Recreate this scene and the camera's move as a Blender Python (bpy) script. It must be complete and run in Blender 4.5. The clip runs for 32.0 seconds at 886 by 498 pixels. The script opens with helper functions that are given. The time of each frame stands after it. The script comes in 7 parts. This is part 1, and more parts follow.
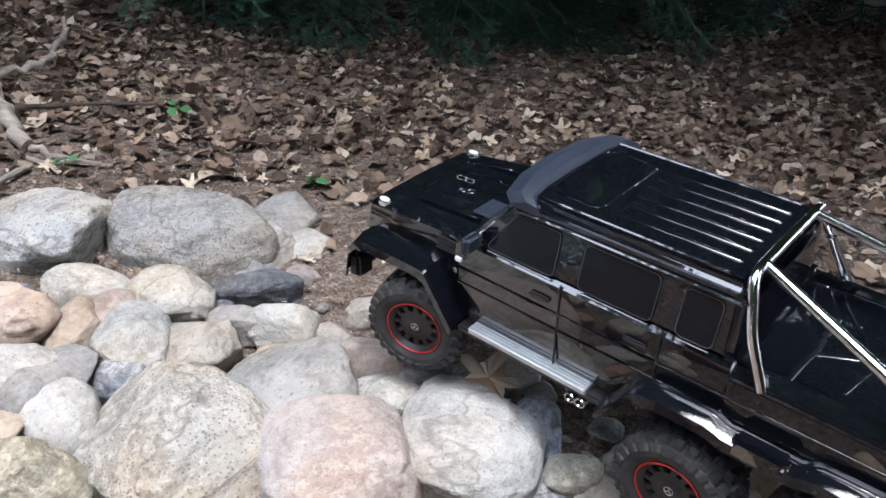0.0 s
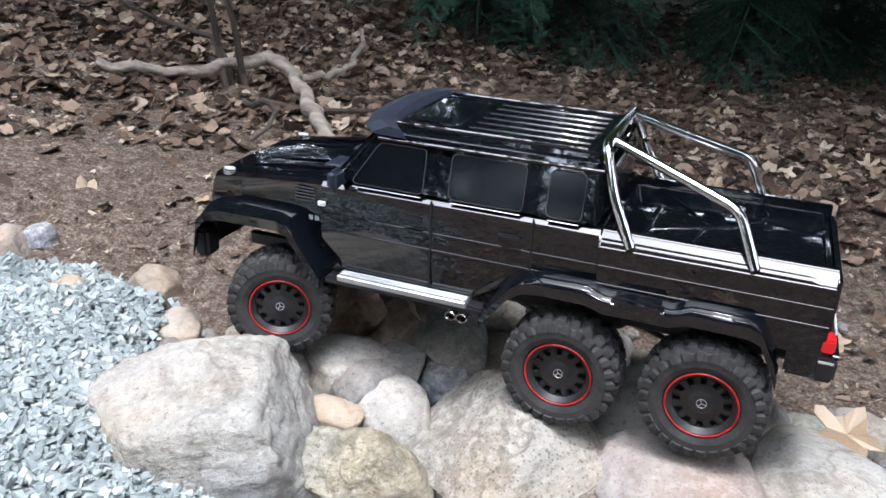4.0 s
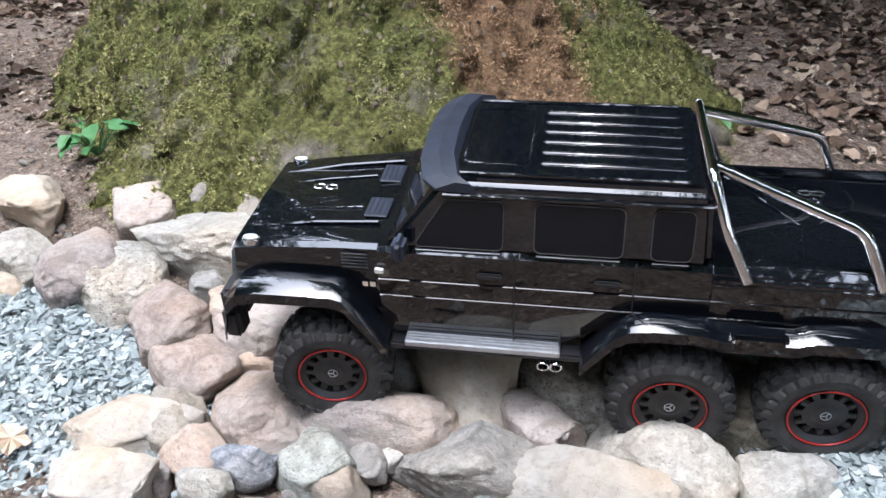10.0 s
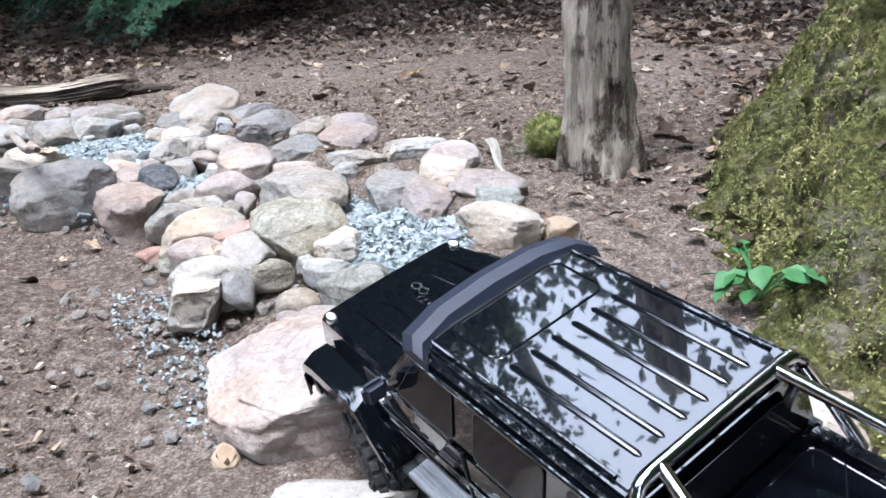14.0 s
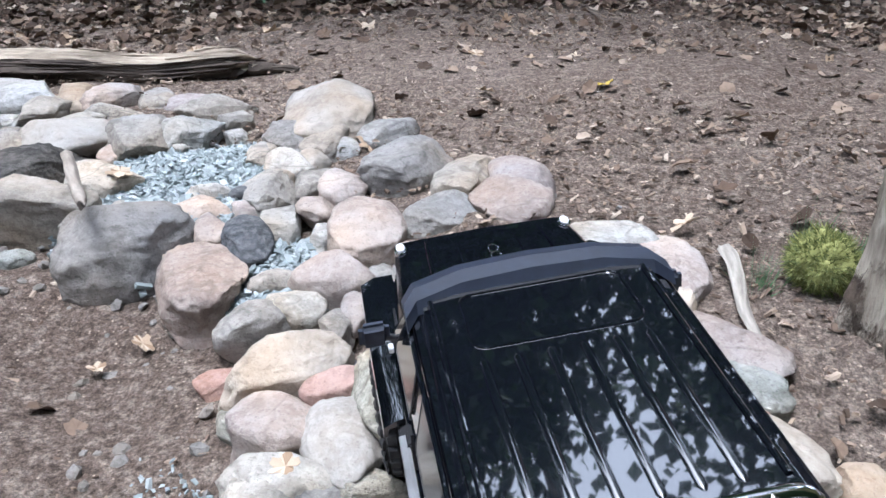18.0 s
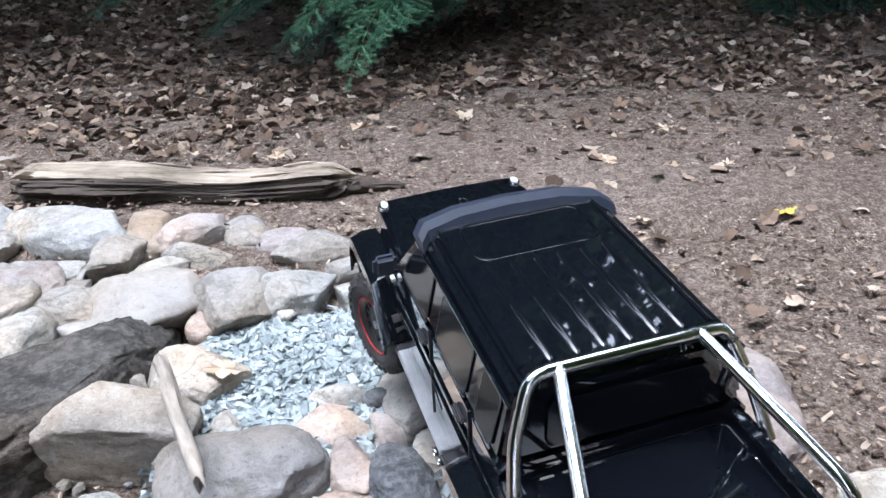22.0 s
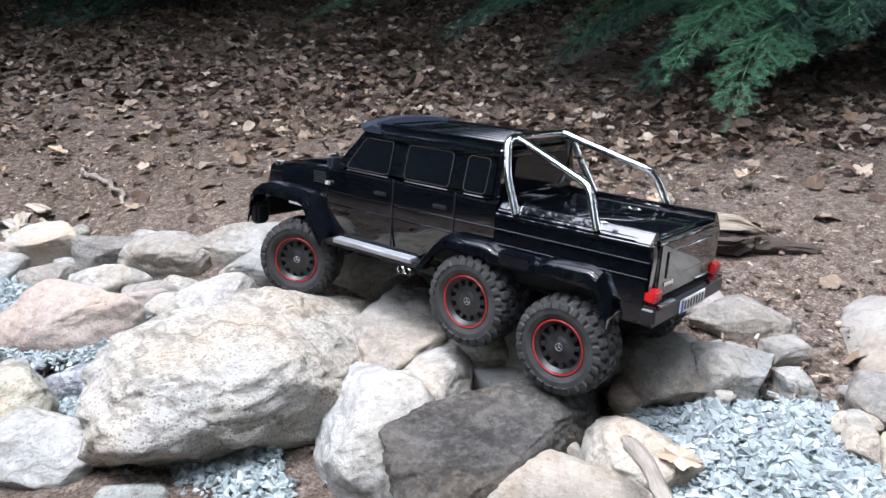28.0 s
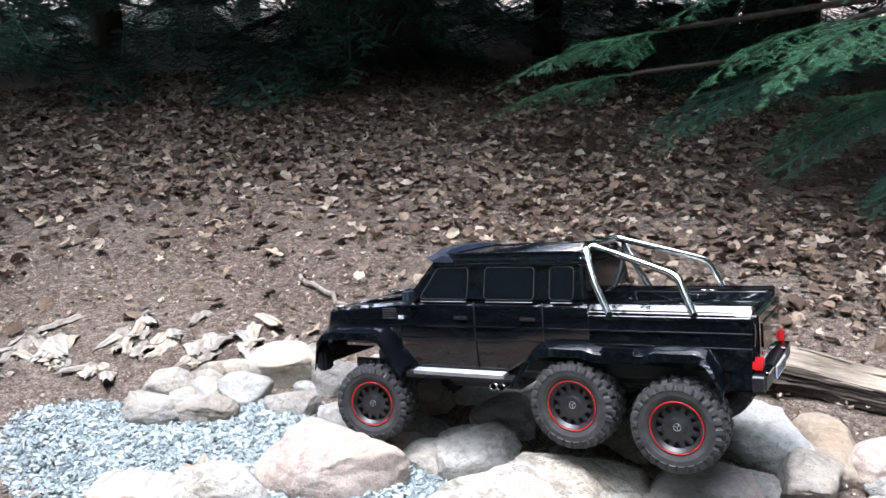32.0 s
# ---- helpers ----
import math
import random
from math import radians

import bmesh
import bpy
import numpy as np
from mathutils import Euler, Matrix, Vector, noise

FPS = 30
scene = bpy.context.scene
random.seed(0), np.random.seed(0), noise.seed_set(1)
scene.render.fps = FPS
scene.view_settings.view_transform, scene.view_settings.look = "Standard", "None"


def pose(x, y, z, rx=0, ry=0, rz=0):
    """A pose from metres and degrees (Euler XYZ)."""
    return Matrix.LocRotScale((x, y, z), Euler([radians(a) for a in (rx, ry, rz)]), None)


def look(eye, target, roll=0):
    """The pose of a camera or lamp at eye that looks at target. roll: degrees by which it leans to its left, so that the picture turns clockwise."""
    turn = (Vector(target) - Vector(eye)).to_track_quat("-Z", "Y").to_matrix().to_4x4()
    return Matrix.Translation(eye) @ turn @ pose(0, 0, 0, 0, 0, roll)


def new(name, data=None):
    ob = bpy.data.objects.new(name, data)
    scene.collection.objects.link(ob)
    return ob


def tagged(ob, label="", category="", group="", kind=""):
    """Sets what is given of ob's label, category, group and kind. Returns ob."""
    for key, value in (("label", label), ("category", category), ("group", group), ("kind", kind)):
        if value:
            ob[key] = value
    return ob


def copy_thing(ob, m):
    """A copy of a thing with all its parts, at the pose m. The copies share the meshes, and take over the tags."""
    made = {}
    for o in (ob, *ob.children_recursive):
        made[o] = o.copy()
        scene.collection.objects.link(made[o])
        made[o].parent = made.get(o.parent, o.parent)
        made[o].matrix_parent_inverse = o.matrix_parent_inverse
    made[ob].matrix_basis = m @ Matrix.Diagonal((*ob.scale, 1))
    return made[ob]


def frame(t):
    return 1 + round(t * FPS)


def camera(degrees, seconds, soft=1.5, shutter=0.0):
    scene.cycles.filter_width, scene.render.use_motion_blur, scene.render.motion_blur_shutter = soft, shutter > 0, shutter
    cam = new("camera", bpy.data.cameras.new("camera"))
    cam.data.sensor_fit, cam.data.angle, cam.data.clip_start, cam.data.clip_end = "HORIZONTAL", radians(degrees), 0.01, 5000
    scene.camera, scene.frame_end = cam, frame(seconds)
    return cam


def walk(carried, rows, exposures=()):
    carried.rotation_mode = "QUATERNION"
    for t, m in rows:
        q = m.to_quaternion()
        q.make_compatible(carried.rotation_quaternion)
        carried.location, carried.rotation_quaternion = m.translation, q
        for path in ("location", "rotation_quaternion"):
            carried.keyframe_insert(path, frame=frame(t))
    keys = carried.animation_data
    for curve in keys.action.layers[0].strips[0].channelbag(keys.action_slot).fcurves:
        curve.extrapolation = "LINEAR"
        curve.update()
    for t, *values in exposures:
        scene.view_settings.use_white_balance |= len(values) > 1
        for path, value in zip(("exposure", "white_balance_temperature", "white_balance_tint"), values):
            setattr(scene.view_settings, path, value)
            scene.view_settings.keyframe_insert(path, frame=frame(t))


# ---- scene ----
cam = camera(57.0, 32.0)
METRES, EYE, TILT, LEAN, TURN = 2.88, 0.66, -29.0, 1.0, 0.0
ROWS = [
    (0.0, 0.0, 0.0, 0.0, 0.0, 0.0, -0.0),
    (0.5, -0.0047, 0.0025, -0.0033, 1.58, 0.63, -1.04),
    (1.0, -0.0132, 0.0039, -0.0085, 3.22, 2.16, -2.27),
    (1.5, -0.0175, 0.0073, -0.008, 4.16, 2.06, -2.85),
    (2.0, -0.0225, 0.0073, -0.0059, 5.86, 1.55, -2.75),
    (2.5, -0.0322, 0.0104, -0.0045, 8.09, 1.61, -4.03),
    (4.5, -0.065, 0.0056, -0.0047, 15.06, 0.59, -6.12),
    (5.0, -0.0737, 0.0027, -0.0053, 16.91, 0.12, -7.03),
    (5.5, -0.0873, -0.0005, -0.0096, 20.36, -0.11, -8.01),
    (6.0, -0.0987, -0.0061, -0.0113, 24.0, -0.47, -9.31),
    (6.5, -0.111, -0.0182, -0.0128, 28.48, -0.95, -10.5),
    (7.0, -0.1239, -0.024, -0.0121, 30.92, -1.15, -11.62),
    (7.5, -0.1382, -0.0365, -0.0173, 35.39, -1.69, -13.45),
    (8.0, -0.1541, -0.0517, -0.0247, 40.18, -2.97, -15.61),
    (8.5, -0.1643, -0.0584, -0.027, 43.02, -3.69, -16.85),
    (9.0, -0.1719, -0.0657, -0.0287, 45.21, -4.39, -17.4),
    (9.5, -0.1796, -0.0721, -0.0328, 47.65, -4.96, -17.79),
    (10.0, -0.1905, -0.0822, -0.0354, 50.5, -6.0, -18.64),
    (10.5, -0.205, -0.0968, -0.0415, 54.01, -7.07, -19.65),
    (11.0, -0.2251, -0.1152, -0.0421, 56.99, -8.1, -20.91),
    (11.5, -0.2416, -0.1336, -0.0472, 61.15, -9.95, -22.67),
    (12.0, -0.2522, -0.1438, -0.0429, 65.77, -12.02, -24.0),
    (12.5, -0.2755, -0.1333, -0.0261, 70.76, -13.51, -25.01),
    (13.0, -0.3084, -0.1111, -0.0114, 81.83, -18.73, -25.32),
    (13.5, -0.3234, -0.1101, -0.0031, 88.66, -22.18, -24.95),
    (14.0, -0.3417, -0.1102, -0.0086, 92.21, -23.4, -25.93),
    (14.5, -0.3707, -0.1113, -0.0174, 94.79, -25.36, -26.44),
    (16.5, -0.469, -0.135, -0.0246, 98.3, -30.42, -26.98),
    (17.0, -0.4879, -0.1366, -0.0157, 102.24, -32.47, -27.76),
    (17.5, -0.5074, -0.1444, -0.0069, 104.75, -33.78, -27.96),
    (18.0, -0.5251, -0.1578, -0.0095, 104.66, -34.05, -27.95),
    (18.5, -0.5396, -0.1703, -0.0161, 104.09, -34.09, -27.36),
    (19.0, -0.5506, -0.1865, -0.0177, 103.01, -33.79, -26.54),
    (19.5, -0.5618, -0.2061, -0.0181, 101.21, -32.66, -26.5),
    (20.0, -0.5723, -0.2213, -0.0192, 99.61, -30.92, -26.81),
    (20.5, -0.5794, -0.2333, -0.0248, 99.28, -30.7, -26.96),
    (21.0, -0.5944, -0.2418, -0.0302, 99.98, -29.45, -27.26),
    (21.5, -0.6106, -0.2457, -0.032, 103.17, -31.46, -27.13),
    (22.0, -0.6275, -0.2543, -0.03, 106.1, -33.1, -26.76),
    (22.5, -0.6399, -0.2689, -0.0363, 108.15, -33.78, -26.82),
    (23.0, -0.647, -0.2869, -0.052, 109.47, -33.77, -27.33),
    (23.5, -0.6486, -0.2914, -0.0565, 111.02, -35.03, -27.56),
    (24.0, -0.6506, -0.2937, -0.06, 111.63, -35.68, -28.05),
    (24.5, -0.652, -0.2969, -0.0608, 112.79, -36.37, -27.79),
    (26.5, -0.642, -0.3203, -0.0696, 118.21, -38.19, -25.45),
    (27.0, -0.6368, -0.3312, -0.0733, 121.21, -39.14, -24.25),
    (27.5, -0.6354, -0.3406, -0.0752, 123.34, -39.52, -23.56),
    (28.0, -0.6328, -0.3465, -0.079, 125.16, -39.88, -22.97),
    (28.5, -0.6316, -0.3513, -0.0809, 126.53, -40.52, -22.67),
    (29.0, -0.6308, -0.3695, -0.0817, 127.97, -40.49, -21.97),
    (29.5, -0.6291, -0.391, -0.0835, 129.77, -40.09, -21.07),
    (30.0, -0.6257, -0.4022, -0.0842, 131.2, -39.83, -20.61),
    (30.5, -0.6241, -0.4157, -0.0836, 131.92, -39.27, -20.73),
    (31.0, -0.6203, -0.4308, -0.0897, 132.65, -39.3, -20.59),
    (31.5, -0.6158, -0.4361, -0.089, 132.85, -38.94, -20.97),
    (32.0, -0.612, -0.4445, -0.0877, 133.51, -38.84, -20.68),
]
walk(cam, [(t, pose(0, 0, EYE, TILT, LEAN, TURN) @ pose(METRES * x, METRES * y, METRES * z, 90 + pitch, roll, yaw)) for t, x, y, z, yaw, pitch, roll in ROWS], [(0.0, 1.48, 5750, 10), (3.0, 1.46, 5800, 10), (7.0, 1.32, 5850, 10), (10.0, 1.35, 5750, 10), (13.0, 1.38, 5550, 10), (17.0, 1.15, 5450, 10), (20.0, 1.2, 5500, 10), (24.0, 1.4, 5450, 10), (28.0, 1.34, 5650, 10), (30.0, 1.42, 5650, 10), (32.0, 1.62, 5650, 10)])

# ---- light ----
SUN_EL, SUN_AZ = 79.0, 150.0          # height above the horizon, and turn from +y towards +x
world = bpy.data.worlds.new("world")
scene.world = world
world.use_nodes = True
_n = world.node_tree.nodes
_sky = _n.new("ShaderNodeTexSky")
_sky.sky_type = "NISHITA"
_sky.sun_disc = False
_sky.dust_density, _sky.air_density = 5.0, 1.0
_sky.sun_elevation, _sky.sun_rotation = radians(SUN_EL), radians(SUN_AZ)
_n["Background"].inputs[1].default_value = 0.15
_haze = _n.new("ShaderNodeMix")          # thin bright haze that veils the blue
_haze.data_type, _haze.blend_type = "RGBA", "ADD"
_haze.inputs[0].default_value = 1.0
_haze.inputs[7].default_value = (15.0, 15.3, 15.9, 1)
world.node_tree.links.new(_sky.outputs[0], _haze.inputs[6])
world.node_tree.links.new(_haze.outputs[2], _n["Background"].inputs[0])
SUN_WAY = Vector((math.sin(radians(SUN_AZ)) * math.cos(radians(SUN_EL)), math.cos(radians(SUN_AZ)) * math.cos(radians(SUN_EL)), math.sin(radians(SUN_EL))))
sun = new("sun", bpy.data.lights.new("sun", "SUN"))
sun.data.energy, sun.data.angle, sun.data.color = 1.2, radians(10.0), (1.0, 0.97, 0.93)
sun.matrix_basis = look(SUN_WAY * 30, (0, 0, 0))

# ---- materials ----


class Mat:
    """A node material with a few shorthands."""

    def __init__(self, name, rough=0.8, metal=0.0, spec=0.5):
        self.m = bpy.data.materials.new(name)
        self.m.use_nodes = True
        self.t = self.m.node_tree
        self.b = self.t.nodes["Principled BSDF"]
        self.b.inputs["Roughness"].default_value = rough
        self.b.inputs["Metallic"].default_value = metal
        self.b.inputs["Specular IOR Level"].default_value = spec
        self.co = None

    def node(self, kind, **kw):
        n = self.t.nodes.new(kind)
        for k, v in kw.items():
            if k in n.inputs:
                n.inputs[k].default_value = v
        return n

    def coords(self):
        if self.co is None:
            self.co = self.t.nodes.new("ShaderNodeTexCoord").outputs["Object"]
        return self.co

    def noise(self, scale, detail=5.0, rough=0.6, stretch=None):
        n = self.node("ShaderNodeTexNoise", Scale=scale, Detail=detail, Roughness=rough)
        src = self.coords()
        if stretch:
            mp = self.t.nodes.new("ShaderNodeMapping")
            mp.inputs["Scale"].default_value = stretch
            self.t.links.new(src, mp.inputs[0])
            src = mp.outputs[0]
        self.t.links.new(src, n.inputs["Vector"])
        return n.outputs["Fac"]

    def voronoi(self, scale, feature="F1"):
        n = self.node("ShaderNodeTexVoronoi", Scale=scale)
        n.feature = feature
        self.t.links.new(self.coords(), n.inputs["Vector"])
        return n

    def ramp(self, fac, stops):
        r = self.t.nodes.new("ShaderNodeValToRGB")
        e = r.color_ramp.elements
        while len(e) < len(stops):
            e.new(0.5)
        for el, (p, c) in zip(e, stops):
            el.position, el.color = p, (*c, 1)
        self.t.links.new(fac, r.inputs[0])
        return r.outputs[0]

    def mix(self, fac, a, b, mode="MIX"):
        n = self.t.nodes.new("ShaderNodeMix")
        n.data_type, n.blend_type = "RGBA", mode
        for sock, v in ((n.inputs[0], fac), (n.inputs[6], a), (n.inputs[7], b)):
            if isinstance(v, (int, float)):
                sock.default_value = v
            elif isinstance(v, tuple):
                sock.default_value = (*v, 1)
            else:
                self.t.links.new(v, sock)
        return n.outputs[2]

    def island(self):
        return self.t.nodes.new("ShaderNodeNewGeometry").outputs["Random Per Island"]

    def random(self):
        return self.t.nodes.new("ShaderNodeObjectInfo").outputs["Random"]

    def color(self, c):
        if isinstance(c, tuple):
            self.b.inputs["Base Color"].default_value = (*c, 1)
        else:
            self.t.links.new(c, self.b.inputs["Base Color"])

    def rough(self, fac, lo, hi):
        n = self.node("ShaderNodeMapRange")
        n.inputs[3].default_value, n.inputs[4].default_value = lo, hi
        self.t.links.new(fac, n.inputs[0])
        self.t.links.new(n.outputs[0], self.b.inputs["Roughness"])

    def bump(self, fac, strength=0.4, dist=0.004, under=None):
        n = self.node("ShaderNodeBump", Strength=strength, Distance=dist)
        self.t.links.new(fac, n.inputs["Height"])
        if under is not None:
            self.t.links.new(under, n.inputs["Normal"])
        self.t.links.new(n.outputs[0], self.b.inputs["Normal"])
        return n.outputs[0]


def rock_material(name, dark, mid, light, speck=0.35, grain=0.5, fleck=(0.07, 0.07, 0.075)):
    """Fieldstone: grain says how coarse and contrasty its crystals, bands and cracks are."""
    k = Mat(name, 0.86, spec=0.25)
    # every stone is cut from another place of the same rock
    shift = k.t.nodes.new("ShaderNodeVectorMath")
    shift.operation = "MULTIPLY_ADD"
    k.t.links.new(k.random(), shift.inputs[0])
    shift.inputs[1].default_value = (37.0, 53.0, 71.0)
    k.t.links.new(k.t.nodes.new("ShaderNodeTexCoord").outputs["Object"], shift.inputs[2])
    k.co = shift.outputs[0]

    def some(fac, f):
        return k.mix(1.0, fac, (f, f, f), "MULTIPLY")

    dark, mid, light = (tuple(0.71 * x for x in q) for q in (dark, mid, light))
    c = k.ramp(k.noise(9, 6, 0.62), [(0.30, dark), (0.5, mid), (0.68, light)])
    c = k.mix(some(k.ramp(k.noise(95, 4, 0.7), [(0.46, (0, 0, 0)), (0.60, (1, 1, 1))]), 0.35 + 0.5 * grain), c, light)
    pits = k.ramp(k.noise(150, 3, 0.75), [(0.30, (1, 1, 1)), (0.43, (0, 0, 0))])
    c = k.mix(some(pits, 0.25 + 0.55 * grain), c, tuple(0.5 * x for x in dark))
    f = k.ramp(k.voronoi(190).outputs["Distance"], [(0.10, (1, 1, 1)), (0.34, (0, 0, 0))])
    c = k.mix(some(f, speck), c, fleck)
    stain = k.ramp(k.noise(4.0, 5, 0.7), [(0.50, (0, 0, 0)), (0.75, (1, 1, 1))])
    c = k.mix(some(stain, 0.45), c, tuple(x * q for x, q in zip(dark, (0.75, 0.68, 0.55))))
    # soft warm and cool clouding, foliation, blotches of lichen, a few cracks
    c = k.mix(1.0, c, k.ramp(k.noise(6.0, 3, 0.5), [(0.36, (0.90, 0.94, 1.0)), (0.5, (1, 1, 1)), (0.64, (1.08, 0.99, 0.89))]), "MULTIPLY")
    fol = k.noise(30, 5, 0.7, (1.0, 0.45, 2.6))
    c = k.mix(some(k.ramp(fol, [(0.34, (1, 1, 1)), (0.50, (0, 0, 0))]), 0.75 * grain), c, tuple(0.62 * x for x in dark))
    blot = k.ramp(k.noise(22, 6, 0.8), [(0.54, (0, 0, 0)), (0.66, (1, 1, 1))])
    c = k.mix(some(blot, 0.2 + 0.4 * grain), c, tuple(min(0.72, 1.14 * x) for x in light))
    crack = k.ramp(k.noise(4.5, 4, 0.6, (1.0, 0.6, 1.7)), [(0.488, (0, 0, 0)), (0.498, (1, 1, 1)), (0.502, (1, 1, 1)), (0.511, (0, 0, 0))])
    c = k.mix(some(crack, 0.10 + 0.4 * grain), c, tuple(0.4 * x for x in dark))
    tone = k.ramp(k.random(), [(0.0, (0.78, 0.77, 0.77)), (0.5, (1, 1, 1)), (1.0, (1.10, 1.05, 0.99))])
    k.color(k.mix(1.0, c, tone, "MULTIPLY"))
    b = k.bump(k.noise(20, 6, 0.62), 0.45 + 0.45 * grain, 0.012)
    b = k.bump(fol, 0.15 + 0.6 * grain, 0.006, b)
    b = k.bump(crack, -0.2 - 0.5 * grain, 0.005, b)
    k.bump(k.noise(170, 4, 0.75), 0.35 + 0.55 * grain, 0.003, b)
    return k.m


ROCKS = {
    "w": rock_material("white_granite", (0.34, 0.32, 0.28), (0.47, 0.447, 0.408), (0.58, 0.56, 0.52), 0.22, 0.75),
    "s": rock_material("speckled_granite", (0.30, 0.28, 0.25), (0.44, 0.42, 0.38), (0.55, 0.53, 0.49), 0.70, 1.0),
    "g": rock_material("grey_fieldstone", (0.245, 0.228, 0.205), (0.355, 0.333, 0.303), (0.475, 0.45, 0.415), 0.2, 0.6),
    "p": rock_material("pinkish_granite", (0.33, 0.265, 0.235), (0.45, 0.38, 0.34), (0.56, 0.50, 0.455), 0.25, 0.45),
    "t": rock_material("tan_sandstone", (0.36, 0.315, 0.265), (0.49, 0.44, 0.38), (0.60, 0.555, 0.495), 0.08, 0.25),
    "o": rock_material("orange_fieldstone", (0.39, 0.29, 0.20), (0.52, 0.425, 0.325), (0.62, 0.54, 0.45), 0.08, 0.25),
    "r": rock_material("red_fieldstone", (0.30, 0.17, 0.13), (0.42, 0.27, 0.22), (0.52, 0.37, 0.32), 0.15, 0.4),
    "v": rock_material("greenish_stone", (0.27, 0.265, 0.22), (0.40, 0.395, 0.34), (0.54, 0.535, 0.475), 0.45, 0.85),
    "d": rock_material("dark_slate", (0.06, 0.065, 0.075), (0.12, 0.125, 0.135), (0.22, 0.225, 0.23), 0.1, 0.7),
    "b": rock_material("bluish_quartz", (0.17, 0.19, 0.23), (0.33, 0.35, 0.39), (0.60, 0.62, 0.66), 0.1, 0.9),
    "k": rock_material("blackish_boulder", (0.05, 0.045, 0.04), (0.10, 0.092, 0.082), (0.20, 0.185, 0.165), 0.1, 0.8),
}
LOOKS = {
    "w": "pale white granite", "s": "black-speckled pale granite", "g": "rough grey", "p": "pinkish grainy granite", "t": "smooth tan", "o": "orange-tan",
    "r": "reddish", "v": "lichen-green tinted grey", "d": "dark slate-grey", "b": "blue-grey quartz-veined", "k": "mossy blackish",
}


def soil_material():
    k = Mat("forest_soil", 0.95, spec=0.1)
    a = k.ramp(k.noise(1.3, 6, 0.65), [(0.35, (0.082, 0.059, 0.047)), (0.5, (0.132, 0.101, 0.082)), (0.66, (0.205, 0.168, 0.145))])
    b = k.ramp(k.noise(60, 6, 0.75), [(0.36, (0.050, 0.037, 0.030)), (0.5, (0.15, 0.118, 0.096)), (0.66, (0.32, 0.272, 0.232))])
    c = k.mix(0.62, a, b)
    v = k.voronoi(130)
    chips = k.ramp(v.outputs["Distance"], [(0.12, (1, 1, 1)), (0.24, (0, 0, 0))])
    c = k.mix(k.mix(1.0, chips, k.ramp(k.noise(22, 3), [(0.5, (0, 0, 0)), (0.62, (1, 1, 1))]), "MULTIPLY"), c, (0.40, 0.33, 0.26))
    c = k.mix(1.0, c, k.ramp(k.noise(210, 4, 0.8), [(0.36, (0.45, 0.44, 0.43)), (0.5, (1, 1, 1)), (0.64, (1.7, 1.68, 1.64))]), "MULTIPLY")
    k.color(c)
    n = k.bump(k.noise(45, 7, 0.75), 0.9, 0.012)
    k.bump(k.noise(260, 3, 0.7), 0.6, 0.003, n)
    return k.m


def litter_material(name, stops, rough=0.75):
    k = Mat(name, rough, spec=0.25)
    c = k.ramp(k.island(), stops)
    k.color(k.mix(0.35, c, k.mix(1.0, c, k.ramp(k.noise(70, 3), [(0.3, (0.45, 0.42, 0.4)), (0.7, (1.3, 1.25, 1.2))]), "MULTIPLY")))
    return k.m


SOIL = soil_material()
GRAVEL = litter_material("blue_grey_gravel", [(0, (0.19, 0.222, 0.228)), (0.35, (0.255, 0.293, 0.302)), (0.7, (0.315, 0.356, 0.366)), (1, (0.43, 0.465, 0.468))], 0.8)
LEAF = litter_material("dead_leaves", [(0, (0.042, 0.027, 0.018)), (0.35, (0.105, 0.071, 0.050)), (0.7, (0.195, 0.141, 0.103)), (0.92, (0.32, 0.25, 0.19)), (1, (0.46, 0.39, 0.315))])
PALE_LEAF = litter_material("pale_dry_leaves", [(0, (0.22, 0.145, 0.09)), (0.5, (0.38, 0.295, 0.21)), (1, (0.54, 0.46, 0.36))])
SCRAP = litter_material("leaf_scraps", [(0, (0.07, 0.05, 0.038)), (0.5, (0.17, 0.128, 0.098)), (0.9, (0.29, 0.23, 0.18)), (1, (0.48, 0.41, 0.34))])
DEBRIS = litter_material("bark_crumbs", [(0, (0.07, 0.05, 0.036)), (0.5, (0.18, 0.13, 0.098)), (0.85, (0.33, 0.26, 0.20)), (1, (0.5, 0.43, 0.35))], 0.9)
YELLOW = litter_material("yellow_leaf", [(0, (0.50, 0.36, 0.06)), (1, (0.56, 0.43, 0.10))])
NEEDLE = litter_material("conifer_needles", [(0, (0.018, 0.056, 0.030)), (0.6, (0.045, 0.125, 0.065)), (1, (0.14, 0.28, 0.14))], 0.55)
# the same needles with the wood's shade put into a darker colour
SHADED_NEEDLE = litter_material("shaded_conifer_needles", [(0, (0.010, 0.028, 0.019)), (0.7, (0.022, 0.060, 0.038)), (1, (0.05, 0.11, 0.066))], 0.6)
GREEN = litter_material("green_plant_leaves", [(0, (0.03, 0.105, 0.035)), (1, (0.075, 0.20, 0.07))], 0.5)
MOSS_TUFT = litter_material("moss_tufts", [(0, (0.125, 0.125, 0.05)), (0.5, (0.27, 0.272, 0.10)), (0.92, (0.39, 0.375, 0.16)), (1, (0.45, 0.40, 0.23))], 0.95)
MOSS_DEEP = litter_material("deep_green_moss", [(0, (0.07, 0.085, 0.033)), (0.6, (0.185, 0.21, 0.07)), (1, (0.32, 0.33, 0.12))], 0.95)
BARK_CHIP = litter_material("bark_scales", [(0, (0.035, 0.027, 0.020)), (0.5, (0.105, 0.082, 0.062)), (1, (0.23, 0.19, 0.155))], 0.95)
